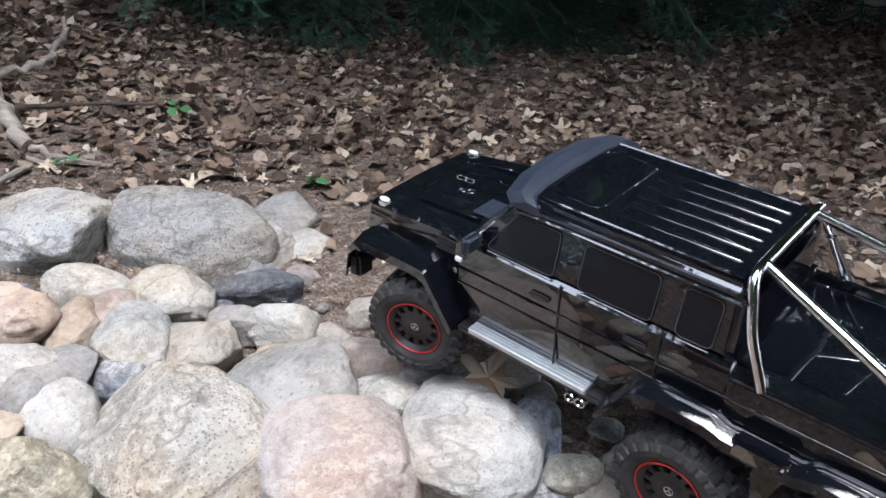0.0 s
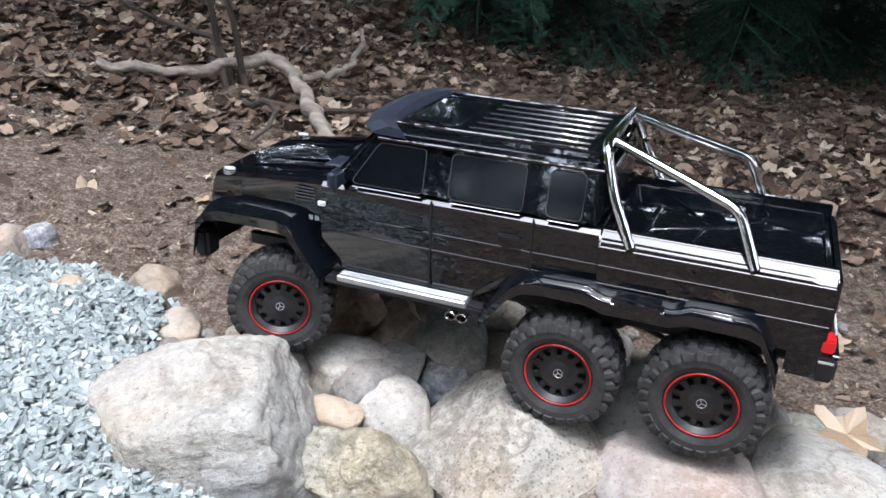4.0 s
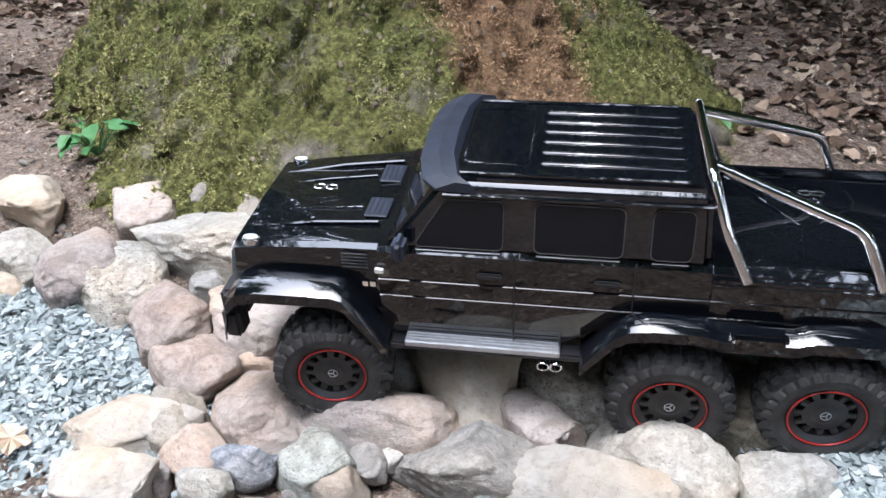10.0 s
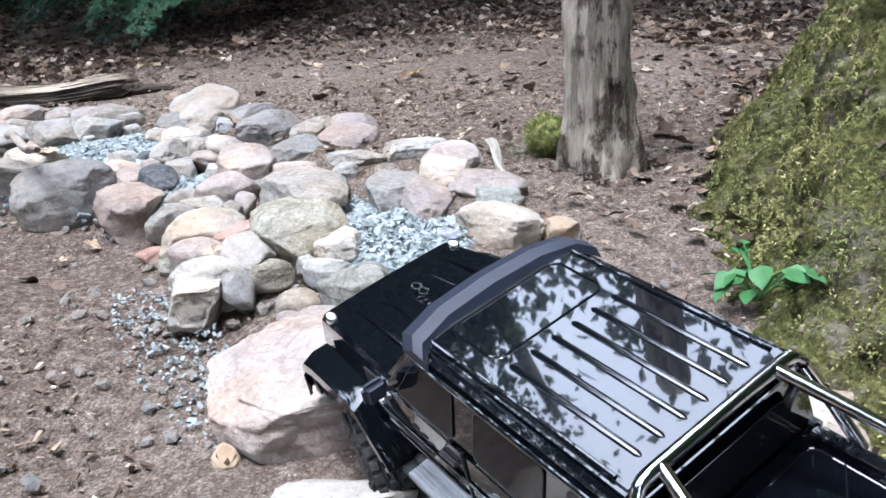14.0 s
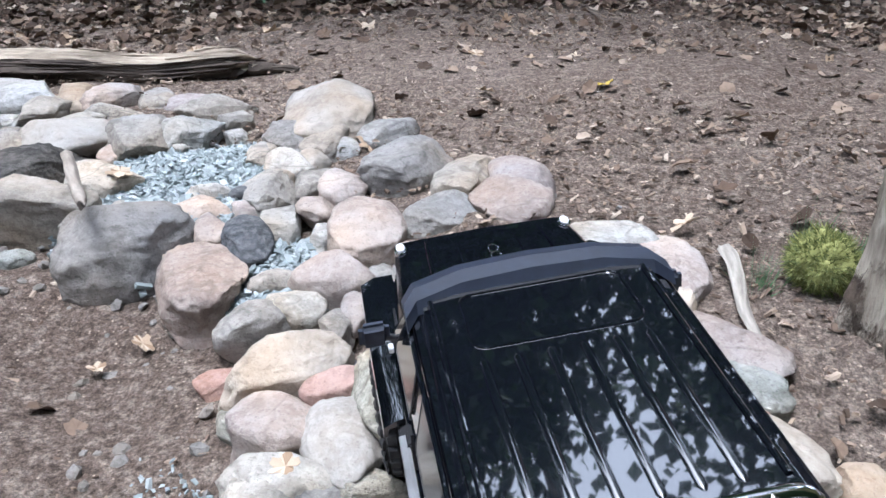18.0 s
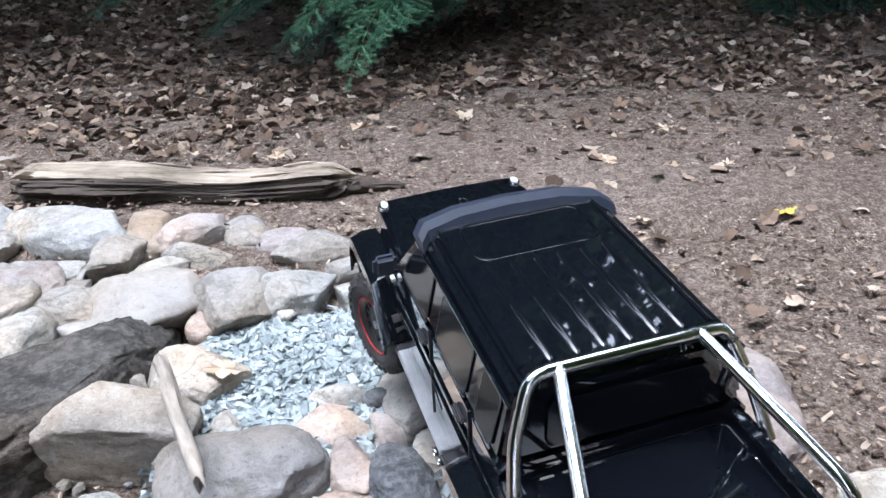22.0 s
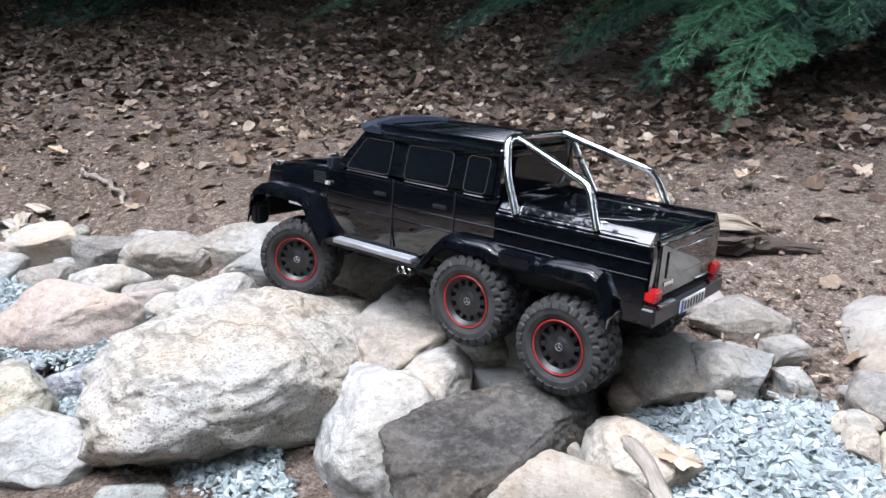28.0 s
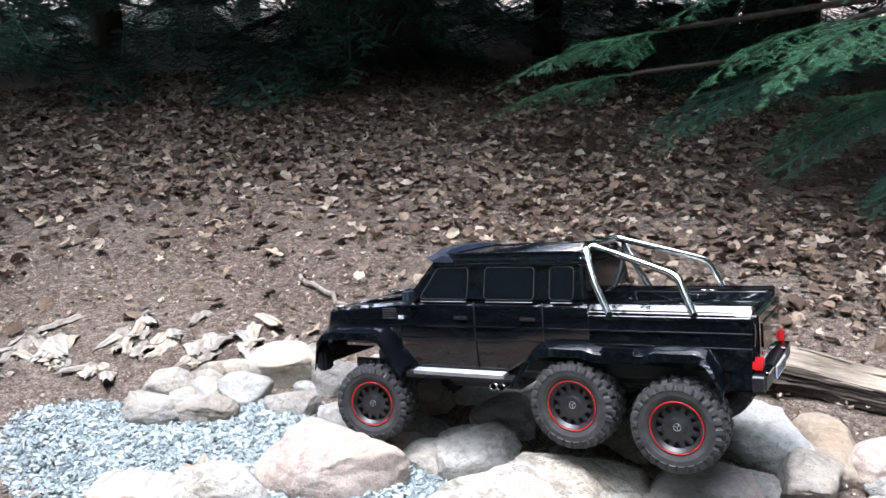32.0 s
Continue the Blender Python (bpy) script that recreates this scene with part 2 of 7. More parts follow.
RUST_TUFT = litter_material("rusty_moss_tufts", [(0, (0.19, 0.115, 0.066)), (0.5, (0.38, 0.245, 0.142)), (1, (0.53, 0.375, 0.24))], 0.95)
CANOPY = litter_material("canopy_leaves", [(0, (0.02, 0.06, 0.015)), (1, (0.05, 0.12, 0.03))], 0.6)


def bark_material():
    k = Mat("mossy_bark", 0.95, spec=0.1)
    bark = k.ramp(k.noise(16, 7, 0.7, (1, 1, 0.35)), [(0.3, (0.060, 0.050, 0.042)), (0.5, (0.21, 0.185, 0.16)), (0.72, (0.44, 0.40, 0.36))])
    moss = k.ramp(k.noise(85, 7, 0.78), [(0.34, (0.030, 0.030, 0.012)), (0.5, (0.13, 0.132, 0.046)), (0.68, (0.32, 0.31, 0.12))])
    rust = k.ramp(k.noise(50, 5, 0.7), [(0.3, (0.11, 0.062, 0.034)), (0.7, (0.36, 0.235, 0.14))])
    cover = k.ramp(k.noise(5.5, 9, 0.75), [(0.36, (0, 0, 0)), (0.46, (1, 1, 1))])
    c = k.mix(cover, bark, moss)
    # the dry reddish flank
    sep = k.t.nodes.new("ShaderNodeSeparateXYZ")
    k.t.links.new(k.coords(), sep.inputs[0])
    turn = k.t.nodes.new("ShaderNodeMath")
    turn.operation = "ARCTAN2"
    k.t.links.new(sep.outputs[1], turn.inputs[0])
    k.t.links.new(sep.outputs[0], turn.inputs[1])
    n2 = k.t.nodes.new("ShaderNodeMath")
    n2.operation = "MULTIPLY_ADD"
    k.t.links.new(k.noise(7, 5, 0.6), n2.inputs[0])
    n2.inputs[1].default_value = 0.5
    k.t.links.new(turn.outputs[0], n2.inputs[2])
    patch = k.ramp(n2.outputs[0], [(0.0, (0, 0, 0)), (0.04, (1, 1, 1)), (0.36, (1, 1, 1)), (0.44, (0, 0, 0))])
    shifted = k.t.nodes.new("ShaderNodeMath")
    shifted.operation = "ADD"
    k.t.links.new(n2.outputs[0], shifted.inputs[0])
    shifted.inputs[1].default_value = 0.08
    k.t.links.new(shifted.outputs[0], patch.node.inputs[0])
    k.color(k.mix(patch, c, rust))
    n = k.bump(k.noise(13, 9, 0.75, (1, 1, 0.45)), 1.0, 0.07)
    k.bump(k.noise(110, 5, 0.75), 1.0, 0.016, n)
    return k.m


BARK = bark_material()


def wood_material(name, dark, light, stretch, sc=14, rough=0.85):
    k = Mat(name, rough, spec=0.2)
    a = k.noise(sc, 7, 0.65, stretch)
    c = k.ramp(a, [(0.30, dark), (0.48, tuple((p + q) / 2 for p, q in zip(dark, light))), (0.68, light)])
    c = k.mix(k.ramp(k.noise(5, 4), [(0.5, (0, 0, 0)), (0.72, (0.6, 0.6, 0.6))]), c, tuple(0.45 * x for x in dark))
    k.color(c)
    n = k.bump(a, 0.9, 0.008)
    k.bump(k.noise(120, 4, 0.7, stretch), 0.5, 0.002, n)
    return k.m




def post_material():
    k = Mat("weathered_dead_wood", 0.9, spec=0.15)
    grain = k.noise(42, 7, 0.7, (1, 1, 0.12))
    c = k.ramp(grain, [(0.34, (0.10, 0.082, 0.062)), (0.5, (0.27, 0.235, 0.19)), (0.66, (0.44, 0.395, 0.325))])
    bark = k.ramp(k.noise(30, 6, 0.75), [(0.36, (0.025, 0.019, 0.014)), (0.66, (0.13, 0.10, 0.078))])
    left = k.ramp(k.noise(11, 7, 0.72, (1, 1, 0.5)), [(0.50, (0, 0, 0)), (0.56, (1, 1, 1))])
    k.color(k.mix(left, c, bark))
    n = k.bump(left, 0.6, 0.006)
    n = k.bump(grain, 0.9, 0.008, n)
    k.bump(k.noise(140, 4, 0.75), 0.7, 0.003, n)
    return k.m


POST_WOOD = post_material()
LOG_WOOD = wood_material("rotting_log_wood", (0.12, 0.092, 0.066), (0.54, 0.465, 0.37), (0.07, 1, 1), 60)
DRIFT_WOOD = wood_material("grey_driftwood", (0.13, 0.115, 0.10), (0.48, 0.44, 0.385), (0.08, 1, 1), 70)
TWIG_WOOD = wood_material("dry_twig_wood", (0.12, 0.10, 0.085), (0.38, 0.335, 0.285), (0.2, 1, 1), 46)
TRUNK_WOOD = wood_material("dark_conifer_bark", (0.03, 0.024, 0.02), (0.10, 0.08, 0.065), (1, 1, 0.2), 10)


def paint_material():
    k = Mat("black_gloss_paint", 0.07, spec=0.1)
    k.color(k.mix(k.ramp(k.noise(500, 2), [(0.62, (0, 0, 0)), (0.7, (0.6, 0.6, 0.6))]), (0.003, 0.0037, 0.0058), (0.009, 0.010, 0.013)))
    k.rough(k.noise(35, 5, 0.7), 0.03, 0.16)
    k.b.inputs["Coat Weight"].default_value = 1.0
    k.b.inputs["Coat IOR"].default_value = 1.70
    k.b.inputs["Coat Roughness"].default_value = 0.025
    k.bump(k.noise(9, 3), 0.05, 0.004)
    return k.m


def plain_material(name, c, rough, metal=0.0, var=0.25, sc=60, bump=0.15):
    k = Mat(name, rough, metal)
    k.color(k.mix(k.ramp(k.noise(sc, 5, 0.7), [(0.35, (0, 0, 0)), (0.7, (1, 1, 1))]), tuple(x * (1 - var) for x in c), tuple(min(1, x * (1 + var)) for x in c)))
    k.rough(k.noise(sc * 0.7, 4), rough * 0.75, min(1, rough * 1.3))
    if bump:
        k.bump(k.noise(sc * 3, 4), bump, 0.001)
    return k.m


PAINT = paint_material()
VISOR = plain_material("slate_blue_visor_plastic", (0.013, 0.018, 0.032), 0.5)
TRIM = plain_material("black_trim_plastic", (0.012, 0.012, 0.014), 0.38)
RUBBER = plain_material("dusty_tyre_rubber", (0.030, 0.029, 0.029), 0.78, 0, 0.5, 45, 0.4)
RIM = plain_material("satin_black_rim", (0.014, 0.014, 0.015), 0.42)
RED_RING = plain_material("red_rim_ring", (0.44, 0.018, 0.015), 0.45)
CHROME = plain_material("brushed_chrome", (0.82, 0.82, 0.83), 0.13, 1.0, 0.06, 80, 0.05)
SILVER = plain_material("silver_step_plate", (0.52, 0.53, 0.55), 0.30, 0.85, 0.1)
SILL = plain_material("dull_sill_metal", (0.34, 0.34, 0.35), 0.3, 1.0, 0.1)
WHITE_LENS = plain_material("clear_lamp_lens", (0.75, 0.76, 0.76), 0.12, 0.3)
PLATE_WHITE = plain_material("plate_white", (0.62, 0.63, 0.64), 0.4)
PLATE_BLUE = plain_material("plate_blue", (0.03, 0.08, 0.35), 0.4)
INTERIOR = plain_material("dark_interior_plastic", (0.02, 0.02, 0.022), 0.7)


def glass_material():
    k = Mat("smoked_window_glass", 0.05, spec=0.32)
    k.color((0.004, 0.005, 0.007))
    k.b.inputs["Transmission Weight"].default_value = 0.0
    k.rough(k.noise(20, 4), 0.04, 0.14)
    return k.m


GLASS = glass_material()
_tl = Mat("red_tail_lens", 0.15)
_tl.color((0.42, 0.010, 0.012))
_tl.b.inputs["Emission Color"].default_value = (1.0, 0.05, 0.06, 1)
_tl.b.inputs["Emission Strength"].default_value = 0.05
TAIL = _tl.m

# ---- building helpers ----


def mesh_of(bm, name):
    me = bpy.data.meshes.new(name)
    bm.to_mesh(me)
    bm.free()
    return me


def smooth(me, angle=40):
    me.polygons.foreach_set("use_smooth", [True] * len(me.polygons))
    me.set_sharp_from_angle(angle=radians(angle))
    return me


def raw_mesh(name, verts, faces):
    me = bpy.data.meshes.new(name)
    me.from_pydata(verts, [], faces)
    me.update()
    return me


def part(name, bm, material, parent=None, label="", m=None, angle=35):
    """Links a bmesh (or a mesh) as one object under a thing or a part."""
    me = bm if isinstance(bm, bpy.types.Mesh) else smooth(mesh_of(bm, name), angle)
    if not me.materials:
        me.materials.append(material)
    ob = new(name, me)
    ob.parent = parent
    if m is not None:
        ob.matrix_basis = m
    if label:
        tagged(ob, label)
    return ob


def thing(name, label, category, group="", kind="", m=None):
    ob = tagged(new(name), label, category, group, kind)
    if m is not None:
        ob.matrix_basis = m
    return ob


def rbox(x0, x1, y0, y1, z0, z1, r=0.004, seg=2, taper=None):
    bm = bmesh.new()
    bmesh.ops.create_cube(bm, size=1)
    for v in bm.verts:
        v.co = ((x0 + x1) / 2 + v.co.x * (x1 - x0), (y0 + y1) / 2 + v.co.y * (y1 - y0), (z0 + z1) / 2 + v.co.z * (z1 - z0))
    if taper:
        for v in bm.verts:
            v.co = taper(v.co)
    if r:
        bmesh.ops.bevel(bm, geom=bm.edges[:], offset=r, segments=seg, affect="EDGES", clamp_overlap=True)
    return bm


def prism(outline, lo, hi, axis="y", r=0.0, seg=2):
    """A flat outline of points (in x, z for axis y; x, y for axis z; y, z for axis x) given a thickness."""
    put = {"y": lambda a, b, c: (a, c, b), "z": lambda a, b, c: (a, b, c), "x": lambda a, b, c: (c, a, b)}[axis]
    bm = bmesh.new()
    low = [bm.verts.new(put(a, b, lo)) for a, b in outline]
    top = [bm.verts.new(put(a, b, hi)) for a, b in outline]
    n = len(outline)
    bm.faces.new(low[::-1])
    bm.faces.new(top)
    for i in range(n):
        bm.faces.new((low[i], low[(i + 1) % n], top[(i + 1) % n], top[i]))
    bmesh.ops.recalc_face_normals(bm, faces=bm.faces)
    if r:
        bmesh.ops.bevel(bm, geom=bm.edges[:], offset=r, segments=seg, affect="EDGES", clamp_overlap=True)
    return bm


def rounded(w, h, r, n=4):
    """The outline of a rectangle with rounded corners round 0, 0."""
    pts = []
    for cx, cy, a0 in ((w / 2 - r, h / 2 - r, 0), (-w / 2 + r, h / 2 - r, 90), (-w / 2 + r, -h / 2 + r, 180), (w / 2 - r, -h / 2 + r, 270)):
        for i in range(n + 1):
            a = radians(a0 + 90 * i / n)
            pts.append((cx + r * math.cos(a), cy + r * math.sin(a)))
    return pts


def tube(points, radii, sides=10, closed_ends=True):
    """A round bar along points; radii is one number or one for each point."""
    pts = [Vector(p) for p in points]
    if isinstance(radii, (int, float)):
        radii = [radii] * len(pts)
    bm = bmesh.new()
    rings = []
    ref = Vector((0.13, 0.37, 0.92))
    for i, p in enumerate(pts):
        d = (pts[min(i + 1, len(pts) - 1)] - pts[max(i - 1, 0)]).normalized()
        a = d.cross(ref)
        if a.length < 0.2:
            a = d.cross(Vector((1, 0, 0)))
        a.normalize()
        b = d.cross(a)
        rings.append([bm.verts.new(p + radii[i] * (math.cos(2 * math.pi * k / sides) * a + math.sin(2 * math.pi * k / sides) * b)) for k in range(sides)])
    for r0, r1 in zip(rings, rings[1:]):
        for k in range(sides):
            bm.faces.new((r0[k], r0[(k + 1) % sides], r1[(k + 1) % sides], r1[k]))
    if closed_ends:
        bm.faces.new(rings[0][::-1])
        bm.faces.new(rings[-1])
    bmesh.ops.recalc_face_normals(bm, faces=bm.faces)
    return bm


def joined(*parts):
    out = bmesh.new()
    for b in parts:
        me = mesh_of(b, "piece")
        out.from_mesh(me)
        bpy.data.meshes.remove(me)
    return out


def bent(points, n=4):
    """Points of a polyline with its corners rounded."""
    pts = [Vector(p) for p in points]
    out = [pts[0]]
    for a, b, c in zip(pts, pts[1:], pts[2:]):
        r = min(0.012, (b - a).length / 2, (c - b).length / 2)
        p, q = b + (a - b).normalized() * r, b + (c - b).normalized() * r
        for i in range(n + 1):
            u = i / n
            out.append(p * (1 - u) ** 2 + b * 2 * u * (1 - u) + q * u * u)
    return out + [pts[-1]]


# ---- ground ----


def ground_z(x, y):
    s = math.tanh((x + 1.3) / 1.1)
    yy = max(-5.0, min(5.0, y))
    z = 0.2586 - 0.2127 * s - 0.0223 * yy - 0.0405 * s * yy + 0.0014 * yy * yy
    z += 0.05 * math.exp(-((x + 0.74) ** 2 + (y - 0.4) ** 2) / 0.08)
    z -= 0.03 * math.exp(-((x + 1.3) ** 2 + (y + 0.2) ** 2) / 0.06)
    z -= 0.04 * math.exp(-((x + 2.19) ** 2 + (y + 0.98) ** 2) / 0.04)
    z -= 0.038 * math.exp(-((x + 1.72) ** 2 + (y + 0.74) ** 2) / 0.05)
    return z


TRAIL = [(0.4, 0.5), (-0.3, 0.75), (-0.9, 0.6), (-1.2, 0.2), (-1.6, -0.2), (-2.0, -0.6), (-2.5, -1.1), (-2.5, -1.7), (-2.4, -2.4)]


def off_trail(x, y):
    """How far a place lies from the line of stones."""
    best = 9.0
    for (ax, ay), (bx, by) in zip(TRAIL, TRAIL[1:]):
        ux, uy = bx - ax, by - ay
        k = max(0.0, min(1.0, ((x - ax) * ux + (y - ay) * uy) / (ux * ux + uy * uy)))
        best = min(best, math.hypot(x - ax - k * ux, y - ay - k * uy))
    return best


def soil_z(x, y):
    z = ground_z(x, y)
    d = off_trail(x, y)
    z -= 0.035 * max(0.0, min(1.0, 1.6 - d / 0.22))
    # the wooded bank beyond rises gently
    far = max(0.0, math.hypot(x + 1.0, y + 0.2) - 3.0)
    return z + 0.05 * far * min(1.0, far) * (far < 9) + (0.45 if far >= 9 else 0)


def build_ground():
    def axis(lo, hi, step, outer):
        mid = list(np.arange(lo, hi + 1e-6, step))
        before = [lo - o for o in outer[::-1]]
        after = [mid[-1] + o for o in outer]
        return before + mid + after

    outer = [0.1, 0.25, 0.5, 0.9, 1.5, 2.5, 4, 7, 12, 25, 60, 150]
    xs, ys = axis(-5.2, 1.6, 0.03, outer), axis(-4.6, 3.6, 0.03, outer)
    verts = []
    for y in ys:
        for x in xs:
            z = soil_z(x, y)
            z += 0.010 * noise.noise((x * 6, y * 6, 0.3)) + 0.022 * noise.noise((x * 1.7, y * 1.7, 4.1)) + 0.004 * noise.noise((x * 25, y * 25, 9.0))
            verts.append((x, y, z))
    w = len(xs)
    faces = [(j * w + i, j * w + i + 1, (j + 1) * w + i + 1, (j + 1) * w + i) for j in range(len(ys) - 1) for i in range(w - 1)]
    me = raw_mesh("ground", verts, faces)
    me.polygons.foreach_set("use_smooth", [True] * len(me.polygons))
    tagged(part("ground", me, SOIL), "brown forest soil strewn with crumbs and leaf litter", "ground", kind="structure")


build_ground()

# ---- stones ----
_ico = {}


def ico(sub):
    if sub not in _ico:
        bm = bmesh.new()
        bmesh.ops.create_icosphere(bm, subdivisions=sub, radius=1)
        _ico[sub] = ([v.co.copy() for v in bm.verts], [tuple(v.index for v in f.verts) for f in bm.faces])
        bm.free()
    return _ico[sub]


STONES = []


def rock(x, y, z, rx, ry, rz, turn, look_key, seed, edge=None):
    """One stone: a ball cut by a few flat planes and worn by noise at two sizes."""
    rnd = random.Random(seed * 77 + 5)
    big = max(rx, ry)
    STONES.append((x, y, (rx + ry) / 2))
    verts, faces = ico(6 if big > 0.14 else 5 if big > 0.05 else 4 if big > 0.02 else 3)
    hard = edge if edge is not None else rnd.choice((0.1, 0.2, 0.35, 0.5, 0.62))
    cuts = [(Vector((rnd.gauss(0, 1), rnd.gauss(0, 1), rnd.gauss(0.15, 0.8))).normalized(), rnd.uniform(0.62, 0.90) + 0.08 * (hard < 0.3)) for _ in range(6 + int(hard * 12))]
    if hard > 0.5:
        cuts.append((Vector((rnd.gauss(0, 0.12), rnd.gauss(0, 0.12), 1)).normalized(), 0.62))
    off = Vector((rnd.uniform(0, 50), rnd.uniform(0, 50), rnd.uniform(0, 50)))
    keep = 0.25 * (1 - hard)
    out = []
    for v in verts:
        p = Vector(v)
        # a boxier body than a ball
        q = Vector([math.copysign(abs(c) ** 0.88, c) for c in p])
        for n, d in cuts:
            h = q.dot(n) - d
            if h > 0:
                q -= n * h * (1 - keep)
        ridge = abs(noise.noise(p * 2.6 + off))
        r = 1.04 + 0.12 * noise.noise(p * 1.2 + off) - 0.07 * hard * (1 - 2.2 * ridge if ridge < 0.45 else 0) + 0.04 * noise.noise(p * 4.5 + off) + (0.018 + 0.03 * hard) * noise.noise(p * 9.0 + off) + 0.015 * noise.noise(p * 21.0 + off)
        q = q * r * 1.06
        # the buried half keeps its girth
        wide = 1.10 if q.z > 0 else 1.10 / max(0.45, math.sqrt(max(0.0, 1 - 0.75 * p.z * p.z)))
        out.append((q.x * rx * wide, q.y * ry * wide, q.z * rz * (1.0 if q.z > 0 else 1.6)))
    name = "boulder" if big > 0.075 else "stone"
    me = raw_mesh(name, out, faces)
    me.polygons.foreach_set("use_smooth", [True] * len(me.polygons))
    ob = part(name, me, ROCKS[look_key])
    ob.matrix_basis = pose(x, y, z, 0, 0, turn)
    size = "large" if big > 0.1 else "rounded" if hard < 0.3 else "angular"
    return tagged(ob, f"{size} {LOOKS[look_key]} {'boulder' if name == 'boulder' else 'stone'} bedded in the rock garden", name, group="stones of the rock garden")


rock(-0.610, 1.063, 0.100, 0.106, 0.085, 0.058, 156, "s", 1, 0.30)
rock(-0.421, 1.117, 0.071, 0.126, 0.078, 0.061, 161, "s", 2, 0.15)
rock(-0.315, 1.096, 0.051, 0.066, 0.057, 0.037, 167, "w", 3, 0.20)
rock(-0.286, 1.232, 0.040, 0.060, 0.055, 0.033, 123, "g", 4, 0.20)
rock(-0.228, 1.130, 0.036, 0.041, 0.038, 0.023, 118, "w", 5, 0.20)
rock(-0.282, 0.997, 0.050, 0.060, 0.034, 0.027, 182, "d", 6, 0.50)
rock(-0.502, 0.954, 0.079, 0.056, 0.032, 0.027, 161, "w", 7, 0.40)
rock(-0.389, 0.948, 0.066, 0.055, 0.045, 0.031, 167, "w", 8, 0.35)
rock(-0.578, 0.848, 0.102, 0.089, 0.051, 0.042, 170, "p", 9, 0.35)
rock(-0.464, 0.848, 0.081, 0.058, 0.033, 0.029, 84, "o", 10, 0.50)
rock(-0.400, 0.838, 0.072, 0.060, 0.042, 0.029, 117, "w", 11, 0.25)
rock(-0.321, 0.838, 0.063, 0.052, 0.044, 0.029, 128, "g", 12, 0.40)
rock(-0.282, 0.910, 0.051, 0.038, 0.023, 0.019, 181, "g", 13, 0.40)
rock(-0.221, 0.906, 0.047, 0.045, 0.033, 0.025, 179, "w", 14, 0.30)
rock(-0.389, 0.756, 0.074, 0.045, 0.026, 0.022, 167, "b", 15, 0.50)
rock(-0.494, 0.735, 0.094, 0.063, 0.036, 0.030, 180, "w", 16, 0.25)
rock(-0.419, 0.679, 0.085, 0.050, 0.035, 0.026, 126, "w", 17, 0.20)
rock(-0.482, 0.643, 0.098, 0.042, 0.024, 0.020, 209, "o", 18, 0.30)
rock(-0.567, 0.703, 0.110, 0.051, 0.029, 0.028, 120, "w", 19, 0.30)
rock(-0.425, 0.571, 0.099, 0.067, 0.038, 0.034, 181, "v", 20, 0.45)
rock(-0.286, 0.651, 0.077, 0.095, 0.081, 0.056, 148, "s", 21, 0.40)
rock(-0.191, 0.759, 0.057, 0.073, 0.064, 0.043, 170, "w", 22, 0.35)
rock(-0.098, 0.837, 0.039, 0.049, 0.028, 0.023, 183, "p", 23, 0.40)
rock(-0.033, 0.824, 0.034, 0.035, 0.030, 0.021, 187, "g", 24, 0.40)
rock(-0.083, 0.756, 0.043, 0.052, 0.030, 0.025, 175, "w", 25, 0.30)
rock(-0.116, 0.634, 0.059, 0.077, 0.066, 0.047, 179, "p", 26, 0.20)
rock(0.015, 0.671, 0.047, 0.081, 0.070, 0.048, 89, "w", 27, 0.20)
rock(0.097, 0.707, 0.032, 0.045, 0.029, 0.022, 78, "b", 28, 0.50)
rock(0.123, 0.639, 0.033, 0.032, 0.018, 0.016, 184, "v", 29, 0.30)
rock(-0.689, 0.975, 0.105, 0.040, 0.024, 0.018, 178, "w", 30, 0.30)
rock(-0.532, 0.643, 0.109, 0.038, 0.026, 0.020, 139, "w", 31, 0.30)
rock(-1.179, 0.498, 0.235, 0.154, 0.088, 0.068, 176, "o", 32, 0.10)
rock(-1.294, 0.387, 0.252, 0.096, 0.055, 0.046, 149, "g", 33, 0.30)
rock(-1.075, 0.281, 0.218, 0.087, 0.059, 0.043, 166, "s", 34, 0.30)
rock(-1.173, 0.362, 0.223, 0.037, 0.024, 0.019, 195, "p", 35, 0.40)
rock(-1.099, 0.421, 0.216, 0.064, 0.048, 0.033, 176, "g", 36, 0.30)
rock(-1.031, 0.470, 0.207, 0.064, 0.049, 0.033, 158, "w", 37, 0.40)
rock(-0.456, 0.727, 0.089, 0.054, 0.043, 0.032, 57, "g", 38, 0.30)
rock(-0.442, 0.881, 0.075, 0.048, 0.036, 0.026, 84, "p", 39, 0.40)
rock(-0.565, 0.562, 0.140, 0.108, 0.100, 0.055, 219, "w", 40, 0.45)
rock(-1.723, 0.140, 0.335, 0.095, 0.054, 0.038, 164, "g", 41, 0.10)
rock(-1.582, 0.177, 0.308, 0.082, 0.053, 0.035, 171, "g", 42, 0.10)
rock(-1.578, 0.303, 0.304, 0.065, 0.047, 0.029, 172, "p", 43, 0.10)
rock(-1.696, 0.036, 0.329, 0.075, 0.043, 0.035, 165, "p", 44, 0.25)
rock(-1.555, 0.062, 0.304, 0.096, 0.055, 0.043, 200, "w", 45, 0.65)
rock(-1.447, 0.223, 0.285, 0.121, 0.069, 0.048, 57, "t", 46, 0.50)
rock(-1.416, 0.366, 0.271, 0.056, 0.032, 0.027, 145, "w", 47, 0.60)
rock(-1.479, 0.035, 0.279, 0.037, 0.021, 0.019, 158, "g", 48, 0.60)
rock(-1.377, 0.054, 0.263, 0.087, 0.055, 0.038, 170, "p", 49, 0.65)
